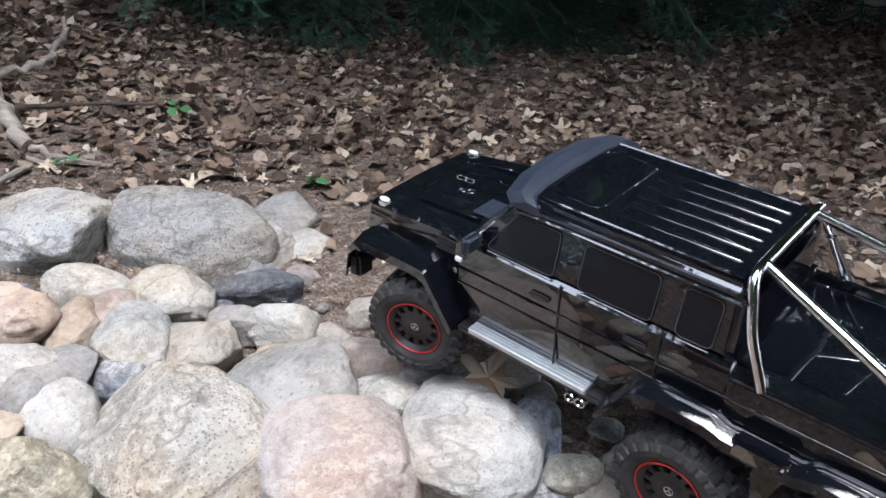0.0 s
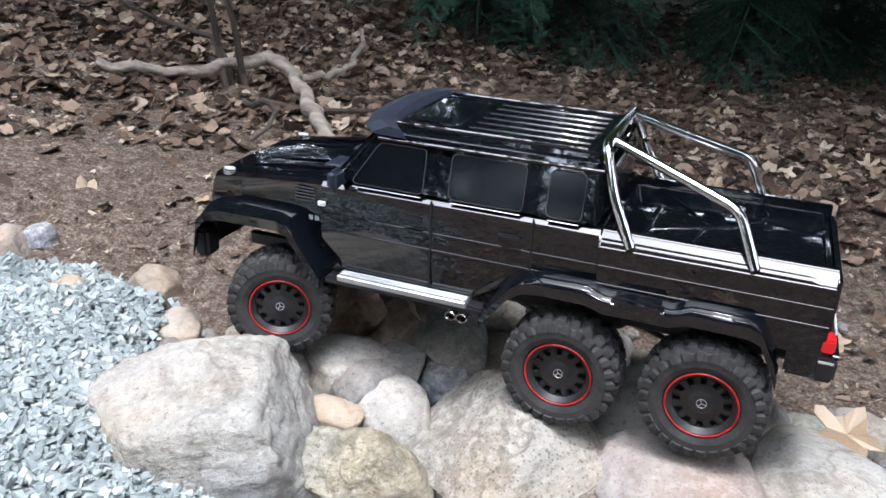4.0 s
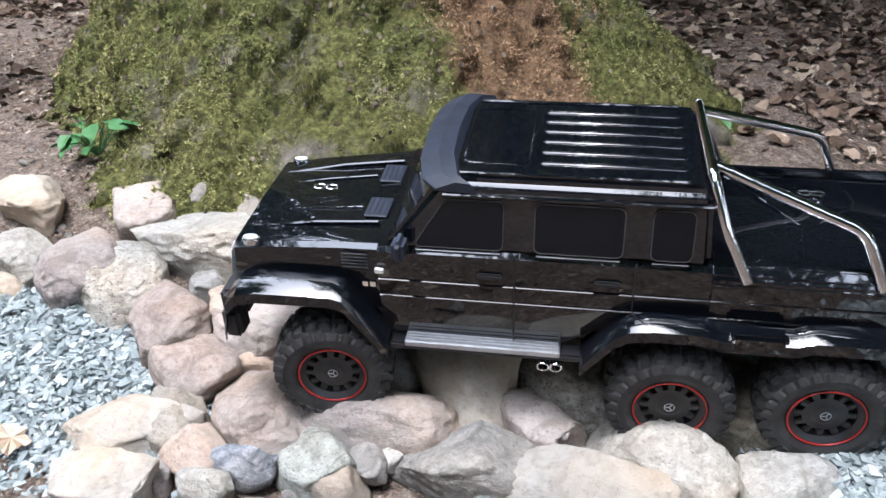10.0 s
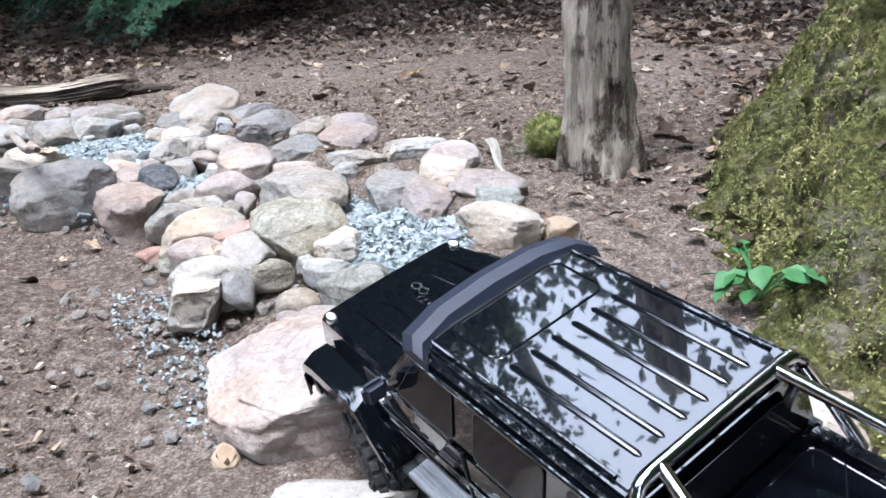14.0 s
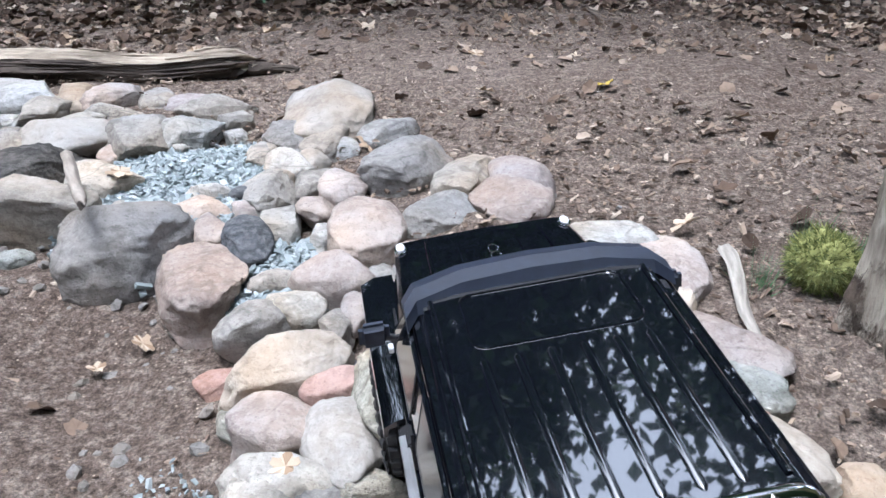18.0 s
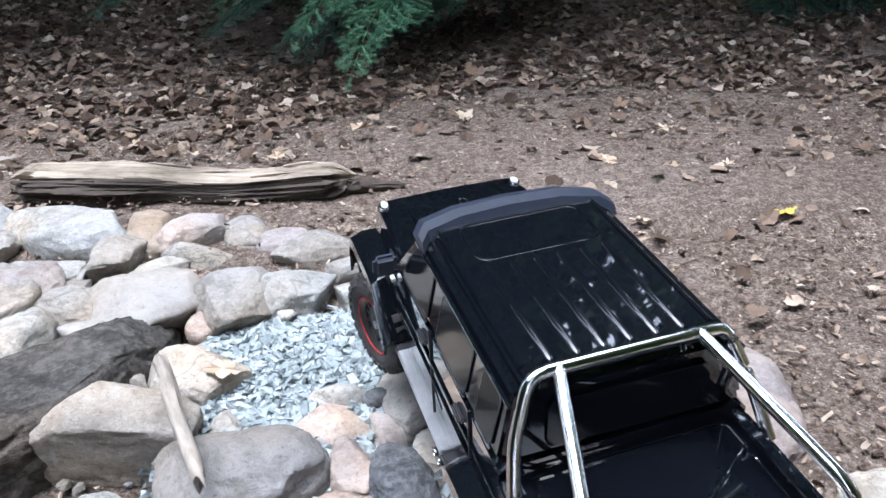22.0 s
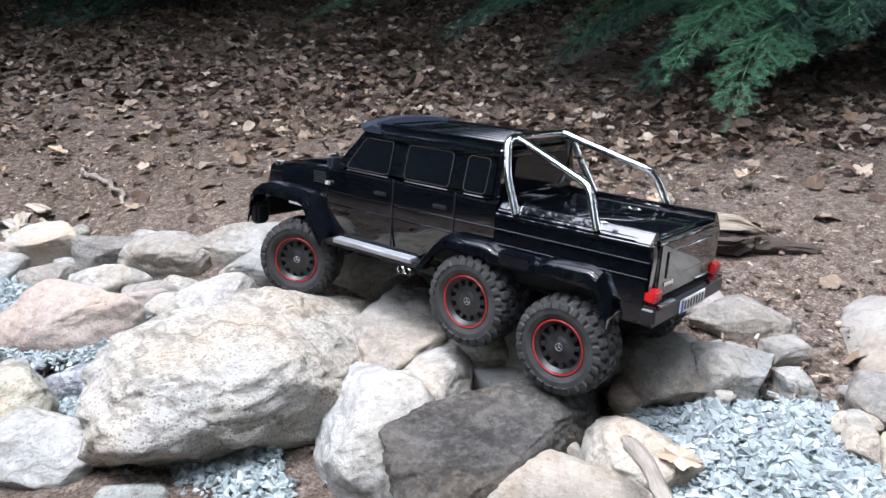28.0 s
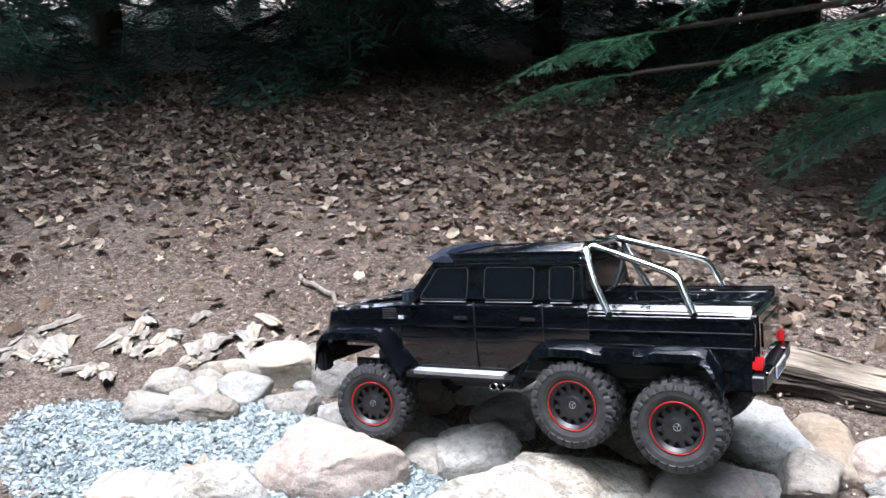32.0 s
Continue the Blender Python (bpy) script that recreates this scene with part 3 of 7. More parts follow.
rock(-1.431, -0.027, 0.269, 0.077, 0.044, 0.034, 168, "p", 50, 0.30)
rock(-1.307, 0.160, 0.255, 0.089, 0.057, 0.045, 213, "s", 51, 0.30)
rock(-1.278, 0.268, 0.247, 0.068, 0.054, 0.034, 165, "g", 52, 0.45)
rock(-1.165, 0.197, 0.229, 0.087, 0.056, 0.040, 150, "t", 53, 0.20)
rock(-1.357, -0.045, 0.248, 0.060, 0.040, 0.029, 185, "p", 54, 0.15)
rock(-1.244, -0.008, 0.230, 0.070, 0.043, 0.032, 168, "p", 55, 0.50)
rock(-1.253, 0.065, 0.238, 0.064, 0.049, 0.034, 186, "p", 56, 0.20)
rock(-1.212, 0.143, 0.228, 0.028, 0.022, 0.015, 198, "w", 57, 0.10)
rock(-1.153, 0.075, 0.222, 0.069, 0.040, 0.035, 218, "p", 58, 0.30)
rock(-0.955, 0.342, 0.211, 0.081, 0.056, 0.045, 206, "v", 59, 0.35)
rock(-1.059, 0.189, 0.210, 0.056, 0.032, 0.028, 197, "p", 60, 0.50)
rock(-0.934, 0.244, 0.203, 0.070, 0.040, 0.035, 192, "w", 61, 0.45)
rock(-0.958, 0.161, 0.201, 0.070, 0.040, 0.036, 222, "t", 62, 0.30)
rock(-1.053, 0.102, 0.209, 0.059, 0.045, 0.034, 212, "g", 63, 0.50)
rock(-1.121, 0.069, 0.211, 0.026, 0.015, 0.013, 145, "w", 64, 0.50)
rock(-1.127, 0.036, 0.211, 0.027, 0.017, 0.013, 160, "g", 65, 0.40)
rock(-1.159, -0.003, 0.216, 0.042, 0.031, 0.023, 188, "v", 66, 0.30)
rock(-1.202, -0.059, 0.217, 0.038, 0.022, 0.020, 215, "b", 67, 0.40)
rock(-1.243, -0.087, 0.221, 0.040, 0.027, 0.020, 184, "p", 68, 0.30)
rock(-1.126, -0.000, 0.210, 0.028, 0.021, 0.016, 198, "t", 69, 0.25)
rock(-1.303, -0.088, 0.232, 0.049, 0.028, 0.023, 170, "g", 70, 0.40)
rock(-0.847, 0.287, 0.198, 0.047, 0.041, 0.029, 59, "w", 71, 0.40)
rock(-1.197, -0.096, 0.213, 0.028, 0.016, 0.015, 217, "w", 72, 0.40)
rock(-1.329, 0.068, 0.246, 0.023, 0.016, 0.012, 207, "w", 73, 0.40)
rock(-1.327, 0.023, 0.242, 0.025, 0.014, 0.011, 219, "p", 74, 0.50)
rock(-1.100, 0.152, 0.209, 0.016, 0.012, 0.009, 212, "w", 75, 0.50)
rock(-1.240, -0.125, 0.216, 0.019, 0.011, 0.011, 166, "p", 76, 0.30)
rock(-1.017, 0.097, 0.198, 0.023, 0.013, 0.012, 222, "v", 77, 0.40)
rock(-1.820, -0.084, 0.349, 0.075, 0.045, 0.030, 182, "t", 78, 0.40)
rock(-1.594, -0.088, 0.309, 0.086, 0.049, 0.038, 171, "p", 79, 0.50)
rock(-1.537, -0.052, 0.295, 0.081, 0.046, 0.035, 166, "s", 80, 0.40)
rock(-1.676, -0.133, 0.323, 0.054, 0.031, 0.024, 171, "w", 81, 0.40)
rock(-1.308, -0.122, 0.233, 0.063, 0.036, 0.029, 65, "t", 82, 0.35)
rock(-1.256, -0.168, 0.222, 0.051, 0.029, 0.026, 224, "t", 83, 0.40)
rock(-1.810, -0.490, 0.322, 0.150, 0.102, 0.055, 66, "p", 84, 0.45)
rock(-2.654, -0.636, 0.430, 0.075, 0.043, 0.035, 184, "g", 85, 0.30)
rock(-2.650, -0.553, 0.429, 0.069, 0.050, 0.032, 205, "p", 86, 0.20)
rock(-2.417, -0.346, 0.416, 0.084, 0.048, 0.029, 181, "p", 87, 0.30)
rock(-2.257, -0.386, 0.402, 0.068, 0.043, 0.026, 187, "p", 88, 0.30)
rock(-2.277, -0.293, 0.406, 0.069, 0.051, 0.032, 220, "p", 89, 0.30)
rock(-2.279, -0.588, 0.406, 0.099, 0.063, 0.040, 196, "g", 90, 0.45)
rock(-2.101, -0.508, 0.384, 0.051, 0.037, 0.024, 211, "w", 91, 0.60)
rock(-1.969, -0.199, 0.371, 0.058, 0.042, 0.028, 48, "t", 92, 0.40)
rock(-1.923, -0.288, 0.364, 0.054, 0.038, 0.026, 50, "p", 93, 0.40)
rock(-1.965, -0.366, 0.368, 0.050, 0.038, 0.024, 206, "p", 94, 0.40)
rock(-1.984, -0.455, 0.370, 0.063, 0.036, 0.025, 54, "v", 95, 0.40)
rock(-2.288, -0.443, 0.405, 0.075, 0.043, 0.030, 180, "g", 96, 0.40)
rock(-1.676, -0.337, 0.324, 0.051, 0.029, 0.028, 181, "t", 97, 0.55)
rock(-1.602, -0.431, 0.310, 0.060, 0.034, 0.026, 87, "t", 98, 0.50)
rock(-1.543, -0.420, 0.299, 0.048, 0.036, 0.026, 222, "g", 99, 0.30)
rock(-1.429, -0.380, 0.281, 0.102, 0.067, 0.056, 67, "t", 100, 0.45)
rock(-2.900, -1.482, 0.429, 0.072, 0.041, 0.031, 211, "o", 101, 0.10)
rock(-2.880, -1.851, 0.429, 0.098, 0.056, 0.043, 85, "w", 102, 0.55)
rock(-2.618, -1.571, 0.424, 0.115, 0.068, 0.050, 223, "g", 103, 0.70)
rock(-2.870, -1.606, 0.433, 0.117, 0.067, 0.051, 90, "w", 104, 0.55)
rock(-2.787, -1.735, 0.425, 0.071, 0.057, 0.037, 63, "w", 105, 0.45)
rock(-2.742, -1.555, 0.423, 0.062, 0.038, 0.029, 95, "w", 106, 0.65)
rock(-2.671, -1.475, 0.421, 0.057, 0.043, 0.029, 48, "g", 107, 0.65)
rock(-2.697, -1.360, 0.427, 0.074, 0.069, 0.042, 218, "t", 108, 0.30)
rock(-2.573, -1.476, 0.418, 0.074, 0.042, 0.032, 222, "w", 109, 0.10)
rock(-2.450, -1.481, 0.416, 0.095, 0.066, 0.049, 58, "w", 110, 0.40)
rock(-2.491, -1.346, 0.418, 0.150, 0.078, 0.056, 166, "k", 111, 0.62)
rock(-2.439, -1.227, 0.415, 0.093, 0.055, 0.049, 108, "g", 112, 0.40)
rock(-2.544, -1.198, 0.418, 0.063, 0.041, 0.034, 91, "w", 113, 0.60)
rock(-2.612, -1.400, 0.416, 0.038, 0.022, 0.018, 110, "t", 114, 0.40)
rock(-2.524, -1.277, 0.411, 0.024, 0.015, 0.013, 108, "w", 115, 0.40)
rock(-2.477, -1.119, 0.406, 0.022, 0.019, 0.013, 214, "w", 116, 0.50)
rock(-2.827, -1.942, 0.419, 0.037, 0.021, 0.018, 46, "w", 117, 0.40)
rock(-2.896, -0.949, 0.440, 0.123, 0.079, 0.049, 202, "t", 118, 0.10)
rock(-2.828, -0.809, 0.433, 0.063, 0.036, 0.029, 164, "g", 119, 0.35)
rock(-2.681, -0.731, 0.432, 0.089, 0.051, 0.042, 161, "g", 120, 0.45)
rock(-2.528, -0.652, 0.421, 0.065, 0.038, 0.029, 142, "g", 121, 0.40)
rock(-2.586, -0.556, 0.426, 0.065, 0.051, 0.031, 185, "p", 122, 0.15)
rock(-2.475, -0.739, 0.416, 0.078, 0.046, 0.031, 199, "p", 123, 0.20)
rock(-2.606, -0.816, 0.421, 0.050, 0.035, 0.022, 202, "p", 124, 0.30)
rock(-2.611, -0.871, 0.421, 0.044, 0.025, 0.021, 183, "g", 125, 0.50)
rock(-2.565, -0.924, 0.418, 0.060, 0.038, 0.025, 195, "g", 126, 0.35)
rock(-2.698, -0.997, 0.424, 0.038, 0.022, 0.022, 201, "w", 127, 0.60)
rock(-2.674, -0.935, 0.424, 0.046, 0.038, 0.022, 212, "w", 128, 0.40)
rock(-2.740, -0.878, 0.427, 0.043, 0.032, 0.022, 101, "w", 129, 0.50)
rock(-2.894, -1.166, 0.432, 0.077, 0.044, 0.030, 122, "g", 130, 0.50)
rock(-2.841, -1.363, 0.426, 0.050, 0.035, 0.024, 99, "s", 131, 0.35)
rock(-2.943, -1.327, 0.429, 0.056, 0.032, 0.021, 211, "g", 132, 0.10)
rock(-2.747, -1.246, 0.425, 0.055, 0.041, 0.028, 98, "w", 133, 0.35)
rock(-2.711, -1.489, 0.419, 0.038, 0.022, 0.018, 218, "g", 134, 0.50)
rock(-2.389, -1.063, 0.402, 0.085, 0.066, 0.048, 125, "g", 135, 0.50)
rock(-2.329, -0.919, 0.386, 0.083, 0.054, 0.038, 223, "p", 136, 0.55)
rock(-2.431, -0.898, 0.403, 0.054, 0.031, 0.023, 207, "d", 137, 0.15)
rock(-2.446, -0.958, 0.403, 0.044, 0.025, 0.018, 209, "p", 138, 0.40)
rock(-2.501, -1.000, 0.410, 0.041, 0.026, 0.019, 99, "p", 139, 0.40)
rock(-2.515, -0.936, 0.410, 0.027, 0.022, 0.014, 221, "p", 140, 0.50)
rock(-2.481, -0.866, 0.410, 0.049, 0.028, 0.020, 204, "w", 141, 0.65)
rock(-2.463, -0.802, 0.408, 0.026, 0.015, 0.015, 195, "w", 142, 0.65)
rock(-2.529, -0.833, 0.414, 0.032, 0.027, 0.016, 212, "p", 143, 0.40)
rock(-2.362, -0.747, 0.403, 0.048, 0.039, 0.027, 96, "p", 144, 0.35)
rock(-2.302, -0.774, 0.391, 0.032, 0.029, 0.018, 65, "w", 145, 0.50)
rock(-2.351, -0.824, 0.392, 0.031, 0.019, 0.014, 101, "g", 146, 0.30)
rock(-2.259, -0.811, 0.381, 0.040, 0.034, 0.023, 148, "g", 147, 0.35)
rock(-2.266, -0.711, 0.391, 0.032, 0.018, 0.014, 201, "g", 148, 0.40)
rock(-2.185, -0.741, 0.385, 0.064, 0.038, 0.031, 136, "t", 149, 0.35)
rock(-2.161, -0.668, 0.385, 0.035, 0.022, 0.018, 110, "r", 150, 0.40)
rock(-2.095, -0.715, 0.377, 0.044, 0.036, 0.026, 90, "p", 151, 0.20)
rock(-2.082, -0.635, 0.380, 0.052, 0.036, 0.027, 203, "t", 152, 0.25)
rock(-2.030, -0.679, 0.371, 0.048, 0.036, 0.028, 95, "w", 153, 0.50)
rock(-2.040, -0.602, 0.373, 0.032, 0.022, 0.018, 101, "v", 154, 0.35)
rock(-2.297, -0.696, 0.396, 0.028, 0.016, 0.015, 198, "p", 155, 0.30)
rock(-2.727, -1.159, 0.422, 0.032, 0.018, 0.015, 209, "w", 156, 0.60)
rock(-2.804, -1.172, 0.425, 0.035, 0.032, 0.019, 64, "w", 157, 0.50)
rock(-2.788, -1.081, 0.424, 0.029, 0.022, 0.013, 213, "w", 158, 0.50)
rock(-2.486, -0.422, 0.421, 0.065, 0.053, 0.032, 107, "w", 159, 0.55)
rock(-2.364, -0.352, 0.412, 0.077, 0.044, 0.030, 185, "t", 160, 0.40)
rock(-2.244, -0.277, 0.401, 0.063, 0.036, 0.027, 222, "v", 161, 0.45)
rock(-2.128, -0.263, 0.391, 0.075, 0.043, 0.033, 220, "t", 162, 0.50)
rock(-2.456, -0.524, 0.415, 0.054, 0.034, 0.021, 75, "w", 163, 0.40)
rock(-2.430, -0.634, 0.410, 0.047, 0.027, 0.017, 77, "p", 164, 0.40)
rock(-2.161, -0.581, 0.394, 0.103, 0.061, 0.039, 197, "v", 165, 0.40)
rock(-2.040, -0.518, 0.374, 0.029, 0.024, 0.015, 50, "w", 166, 0.50)
rock(-2.070, -0.552, 0.376, 0.025, 0.014, 0.011, 192, "w", 167, 0.50)
rock(-1.983, -0.688, 0.364, 0.063, 0.036, 0.034, 200, "w", 168, 0.65)
rock(-2.014, -0.638, 0.367, 0.044, 0.025, 0.019, 198, "g", 169, 0.40)
rock(-2.460, -1.700, 0.435, 0.192, 0.138, 0.082, 160, "s", 170, 0.55)
rock(-2.758, -1.984, 0.424, 0.103, 0.060, 0.042, 130, "w", 171, 0.45)
rock(-2.664, -2.086, 0.419, 0.070, 0.051, 0.038, 105, "w", 172, 0.35)
rock(-2.636, -2.212, 0.415, 0.070, 0.040, 0.029, 111, "g", 173, 0.30)
rock(-2.568, -2.091, 0.410, 0.047, 0.027, 0.020, 113, "w", 174, 0.40)
rock(-2.561, -2.015, 0.410, 0.040, 0.023, 0.018, 113, "g", 175, 0.30)
rock(-2.232, -1.654, 0.393, 0.035, 0.020, 0.017, 131, "v", 176, 0.50)
rock(-2.429, -1.895, 0.402, 0.022, 0.015, 0.012, 106, "w", 177, 0.50)
rock(-2.725, -1.007, 0.423, 0.029, 0.022, 0.016, 133, "w", 178, 0.50)
rock(-2.704, -0.948, 0.422, 0.027, 0.017, 0.015, 126, "w", 179, 0.30)
rock(-2.692, -0.901, 0.424, 0.041, 0.024, 0.019, 176, "t", 180, 0.25)
rock(-2.612, -0.924, 0.420, 0.033, 0.019, 0.020, 185, "t", 181, 0.40)
rock(-2.546, -1.007, 0.414, 0.034, 0.022, 0.019, 125, "w", 182, 0.50)
rock(-2.561, -0.958, 0.414, 0.023, 0.016, 0.013, 132, "d", 183, 0.40)
rock(-2.779, -0.970, 0.430, 0.052, 0.043, 0.029, 195, "g", 184, 0.35)
rock(-2.777, -0.901, 0.431, 0.067, 0.038, 0.031, 179, "g", 185, 0.30)
rock(-2.442, -2.033, 0.415, 0.099, 0.066, 0.052, 115, "p", 186, 0.45)
rock(-2.295, -2.115, 0.403, 0.074, 0.050, 0.039, 108, "w", 187, 0.50)
rock(-2.224, -1.911, 0.402, 0.084, 0.069, 0.050, 194, "v", 188, 0.45)
rock(-2.216, -1.808, 0.399, 0.074, 0.052, 0.042, 107, "w", 189, 0.25)
rock(-2.602, -2.340, 0.414, 0.064, 0.045, 0.033, 112, "t", 190, 0.20)
rock(-2.534, -2.406, 0.408, 0.049, 0.028, 0.021, 118, "w", 191, 0.30)
rock(-2.476, -2.414, 0.405, 0.041, 0.027, 0.020, 112, "w", 192, 0.30)
rock(-2.502, -2.328, 0.408, 0.046, 0.033, 0.024, 107, "w", 193, 0.30)
rock(-2.528, -2.228, 0.408, 0.045, 0.026, 0.019, 121, "g", 194, 0.40)
rock(-2.553, -2.116, 0.411, 0.047, 0.033, 0.025, 114, "w", 195, 0.40)
rock(-2.545, -1.931, 0.411, 0.040, 0.032, 0.022, 107, "w", 196, 0.40)
rock(-2.613, -1.921, 0.413, 0.041, 0.029, 0.022, 116, "w", 197, 0.30)
rock(-2.417, -2.335, 0.404, 0.054, 0.031, 0.023, 118, "g", 198, 0.40)
rock(-2.430, -1.876, 0.403, 0.023, 0.018, 0.013, 105, "w", 199, 0.50)
rock(-2.347, -1.892, 0.401, 0.045, 0.026, 0.022, 119, "b", 200, 0.50)
rock(-2.923, -1.304, 0.428, 0.040, 0.032, 0.021, 167, "g", 201, 0.10)
rock(-2.916, -1.234, 0.430, 0.054, 0.031, 0.024, 101, "p", 202, 0.40)
rock(-2.720, -1.228, 0.428, 0.070, 0.056, 0.039, 164, "g", 203, 0.40)
rock(-2.757, -1.157, 0.428, 0.061, 0.046, 0.034, 155, "w", 204, 0.40)
rock(-2.705, -1.292, 0.419, 0.026, 0.019, 0.013, 187, "w", 205, 0.50)
rock(-2.669, -1.249, 0.418, 0.027, 0.021, 0.015, 173, "p", 206, 0.30)
rock(-2.368, -2.403, 0.403, 0.060, 0.034, 0.028, 122, "g", 207, 0.40)
rock(-2.471, -2.386, 0.405, 0.036, 0.028, 0.019, 101, "w", 208, 0.30)
rock(-2.438, -2.467, 0.404, 0.046, 0.027, 0.021, 122, "w", 209, 0.40)
rock(-2.427, -2.405, 0.401, 0.028, 0.020, 0.014, 75, "w", 210, 0.50)
rock(-2.541, -2.004, 0.409, 0.039, 0.023, 0.020, 126, "p", 211, 0.40)
rock(-2.589, -1.882, 0.417, 0.077, 0.044, 0.038, 147, "w", 212, 0.35)
rock(-2.592, -1.842, 0.412, 0.035, 0.026, 0.019, 163, "t", 213, 0.30)
rock(-2.229, -2.188, 0.399, 0.072, 0.048, 0.039, 115, "w", 214, 0.55)
rock(-2.680, -1.553, 0.423, 0.064, 0.053, 0.037, 165, "p", 215, 0.50)
rock(-2.906, -1.399, 0.431, 0.061, 0.043, 0.033, 154, "p", 216, 0.40)
rock(-2.782, -1.391, 0.424, 0.045, 0.026, 0.024, 132, "w", 217, 0.40)
rock(-2.817, -1.482, 0.427, 0.071, 0.044, 0.033, 190, "g", 218, 0.40)
rock(-2.703, -1.916, 0.419, 0.053, 0.048, 0.030, 214, "g", 219, 0.30)

# ---- gravel and small filling ----


def scatter_mesh(name, shapes, places, material, label, category, kind="stuff"):
    """Many small pieces in one mesh: shapes are (verts, faces), places (shape index, 4x4 matrix)."""
    vs, fs, base = [], [], 0
    arr = [np.array(v, float) for v, _ in shapes]
    for i, m in places:
        a = np.array(m)
        vs.append(arr[i] @ a[:3, :3].T + a[:3, 3])
        fs += [tuple(base + k for k in f) for f in shapes[i][1]]
        base += len(arr[i])
    me = raw_mesh(name, np.concatenate(vs).tolist(), fs)
    return tagged(part(name, me, material), label, category, kind=kind)


def chip(rnd):
    """A splinter of crushed stone."""
    v = [(rnd.uniform(0.45, 1.25) * sx, rnd.uniform(0.35, 1.15) * sy, rnd.uniform(0.3, 1.0) * sz) for sx in (-1, 1) for sy in (-0.8, 0.8) for sz in (-0.55, 0.55)]
    return v, [(0, 1, 3, 2), (4, 6, 7, 5), (0, 4, 5, 1), (2, 3, 7, 6), (0, 2, 6, 4), (1, 5, 7, 3)]


def pebble(rnd):
    v, f = ico(1)
    return [tuple(p * rnd.uniform(0.8, 1.15)) for p in v], f


def tumbled(rnd, x, y, z, sx, sy, sz, flat=1.0):
    return Matrix.LocRotScale((x, y, z), Euler((rnd.gauss(0, 0.5 * flat), rnd.gauss(0, 0.5 * flat), rnd.uniform(0, 6.3))), (sx, sy, sz))


PATCHES = []


def gravel(cx, cy, rx, ry, turn, count, seed, lift=0.012, size=0.0046, sink=0.018):
    PATCHES.append((cx, cy, rx, ry, radians(turn)))
    rnd = random.Random(seed)
    shapes = [chip(rnd) for _ in range(14)]
    places = []
    ca, sa = math.cos(radians(turn)), math.sin(radians(turn))
    while len(places) < count:
        u, v = rnd.uniform(-1.15, 1.15), rnd.uniform(-1.15, 1.15)
        d = math.hypot(u, v) + 0.22 * noise.noise((u * 2.2 + seed, v * 2.2, 0.5))
        if d > 1 and rnd.random() > 0.06 or d > 1.2:
            continue
        x, y = cx + u * rx * ca - v * ry * sa, cy + u * rx * sa + v * ry * ca
        s = size * rnd.choice((0.55, 0.7, 0.85, 1.0, 1.0, 1.25, 1.6))
        z = ground_z(x, y) - sink + lift * max(-0.4, 1 - d * d) + rnd.uniform(-0.006, 0.006)
        places.append((rnd.randrange(14), tumbled(rnd, x, y, z, s * rnd.uniform(0.9, 1.5), s, s * 0.9)))
    return scatter_mesh("gravel", shapes, places, GRAVEL, "crushed blue-grey gravel filling the rock garden", "gravel")


gravel(-0.83, 0.50, 0.30, 0.20, -25, 20000, 11, 0.016, 0.0040, 0.0)
gravel(-0.90, 0.72, 0.16, 0.10, 0, 4200, 12, 0.006)
gravel(-1.45, -0.20, 0.24, 0.14, 35, 9500, 13, 0.004)
gravel(-2.16, -0.43, 0.17, 0.12, 40, 5500, 14, 0.010)
gravel(-2.55, -1.07, 0.20, 0.16, 20, 9000, 15, 0.012)
gravel(-2.36, -0.83, 0.10, 0.07, 30, 1400, 16, 0.006)
gravel(-2.36, -2.22, 0.26, 0.15, 120, 14250, 17, 0.006, 0.0036)
gravel(-2.48, -1.93, 0.10, 0.09, 120, 3600, 18, 0.010, 0.0036)
gravel(-2.44, -2.06, 0.13, 0.10, 120, 6300, 20, 0.012, 0.0036)
gravel(-2.21, -2.46, 0.17, 0.14, 120, 7000, 24, 0.008, 0.0034)
gravel(-2.31, -1.78, 0.12, 0.10, 60, 5400, 21, 0.006, 0.0036)
gravel(-2.33, -1.60, 0.14, 0.06, 60, 3300, 22, 0.004, 0.0036)
gravel(-1.88, -0.68, 0.22, 0.055, 40, 420, 19, 0.0, 0.0026, 0.024)


def small_stones():
    """Fist-sized stones that fill the gaps between the large ones."""
    rnd = random.Random(31)
    tries = 0
    made = 0
    while made < 150 and tries < 6000:
        tries += 1
        k = rnd.randrange(len(TRAIL) - 1)
        u = rnd.random()
        x = TRAIL[k][0] * (1 - u) + TRAIL[k + 1][0] * u + rnd.gauss(0, 0.13)
        y = TRAIL[k][1] * (1 - u) + TRAIL[k + 1][1] * u + rnd.gauss(0, 0.13)
        r = rnd.uniform(0.014, 0.030)
        if -2.35 < x < -1.5 and y < x + 1.35:
            continue
        if math.hypot(x + 0.6, y + 0.5) < 0.5 or any(math.hypot(x - a, y - b) < 0.80 * c + 0.75 * r for a, b, c in STONES):
            continue
        if any(math.hypot(((x - a) * math.cos(t) + (y - b) * math.sin(t)) / p, (-(x - a) * math.sin(t) + (y - b) * math.cos(t)) / q) < 0.9 for a, b, p, q, t in PATCHES) and rnd.random() < 0.85:
            continue
        made += 1
        rock(x, y, soil_z(x, y) + 0.25 * r, r * rnd.uniform(0.9, 1.3), r * rnd.uniform(0.8, 1.1), r * rnd.uniform(0.6, 0.85), rnd.uniform(0, 360), rnd.choice("wsggpptovrb"), 500 + made)


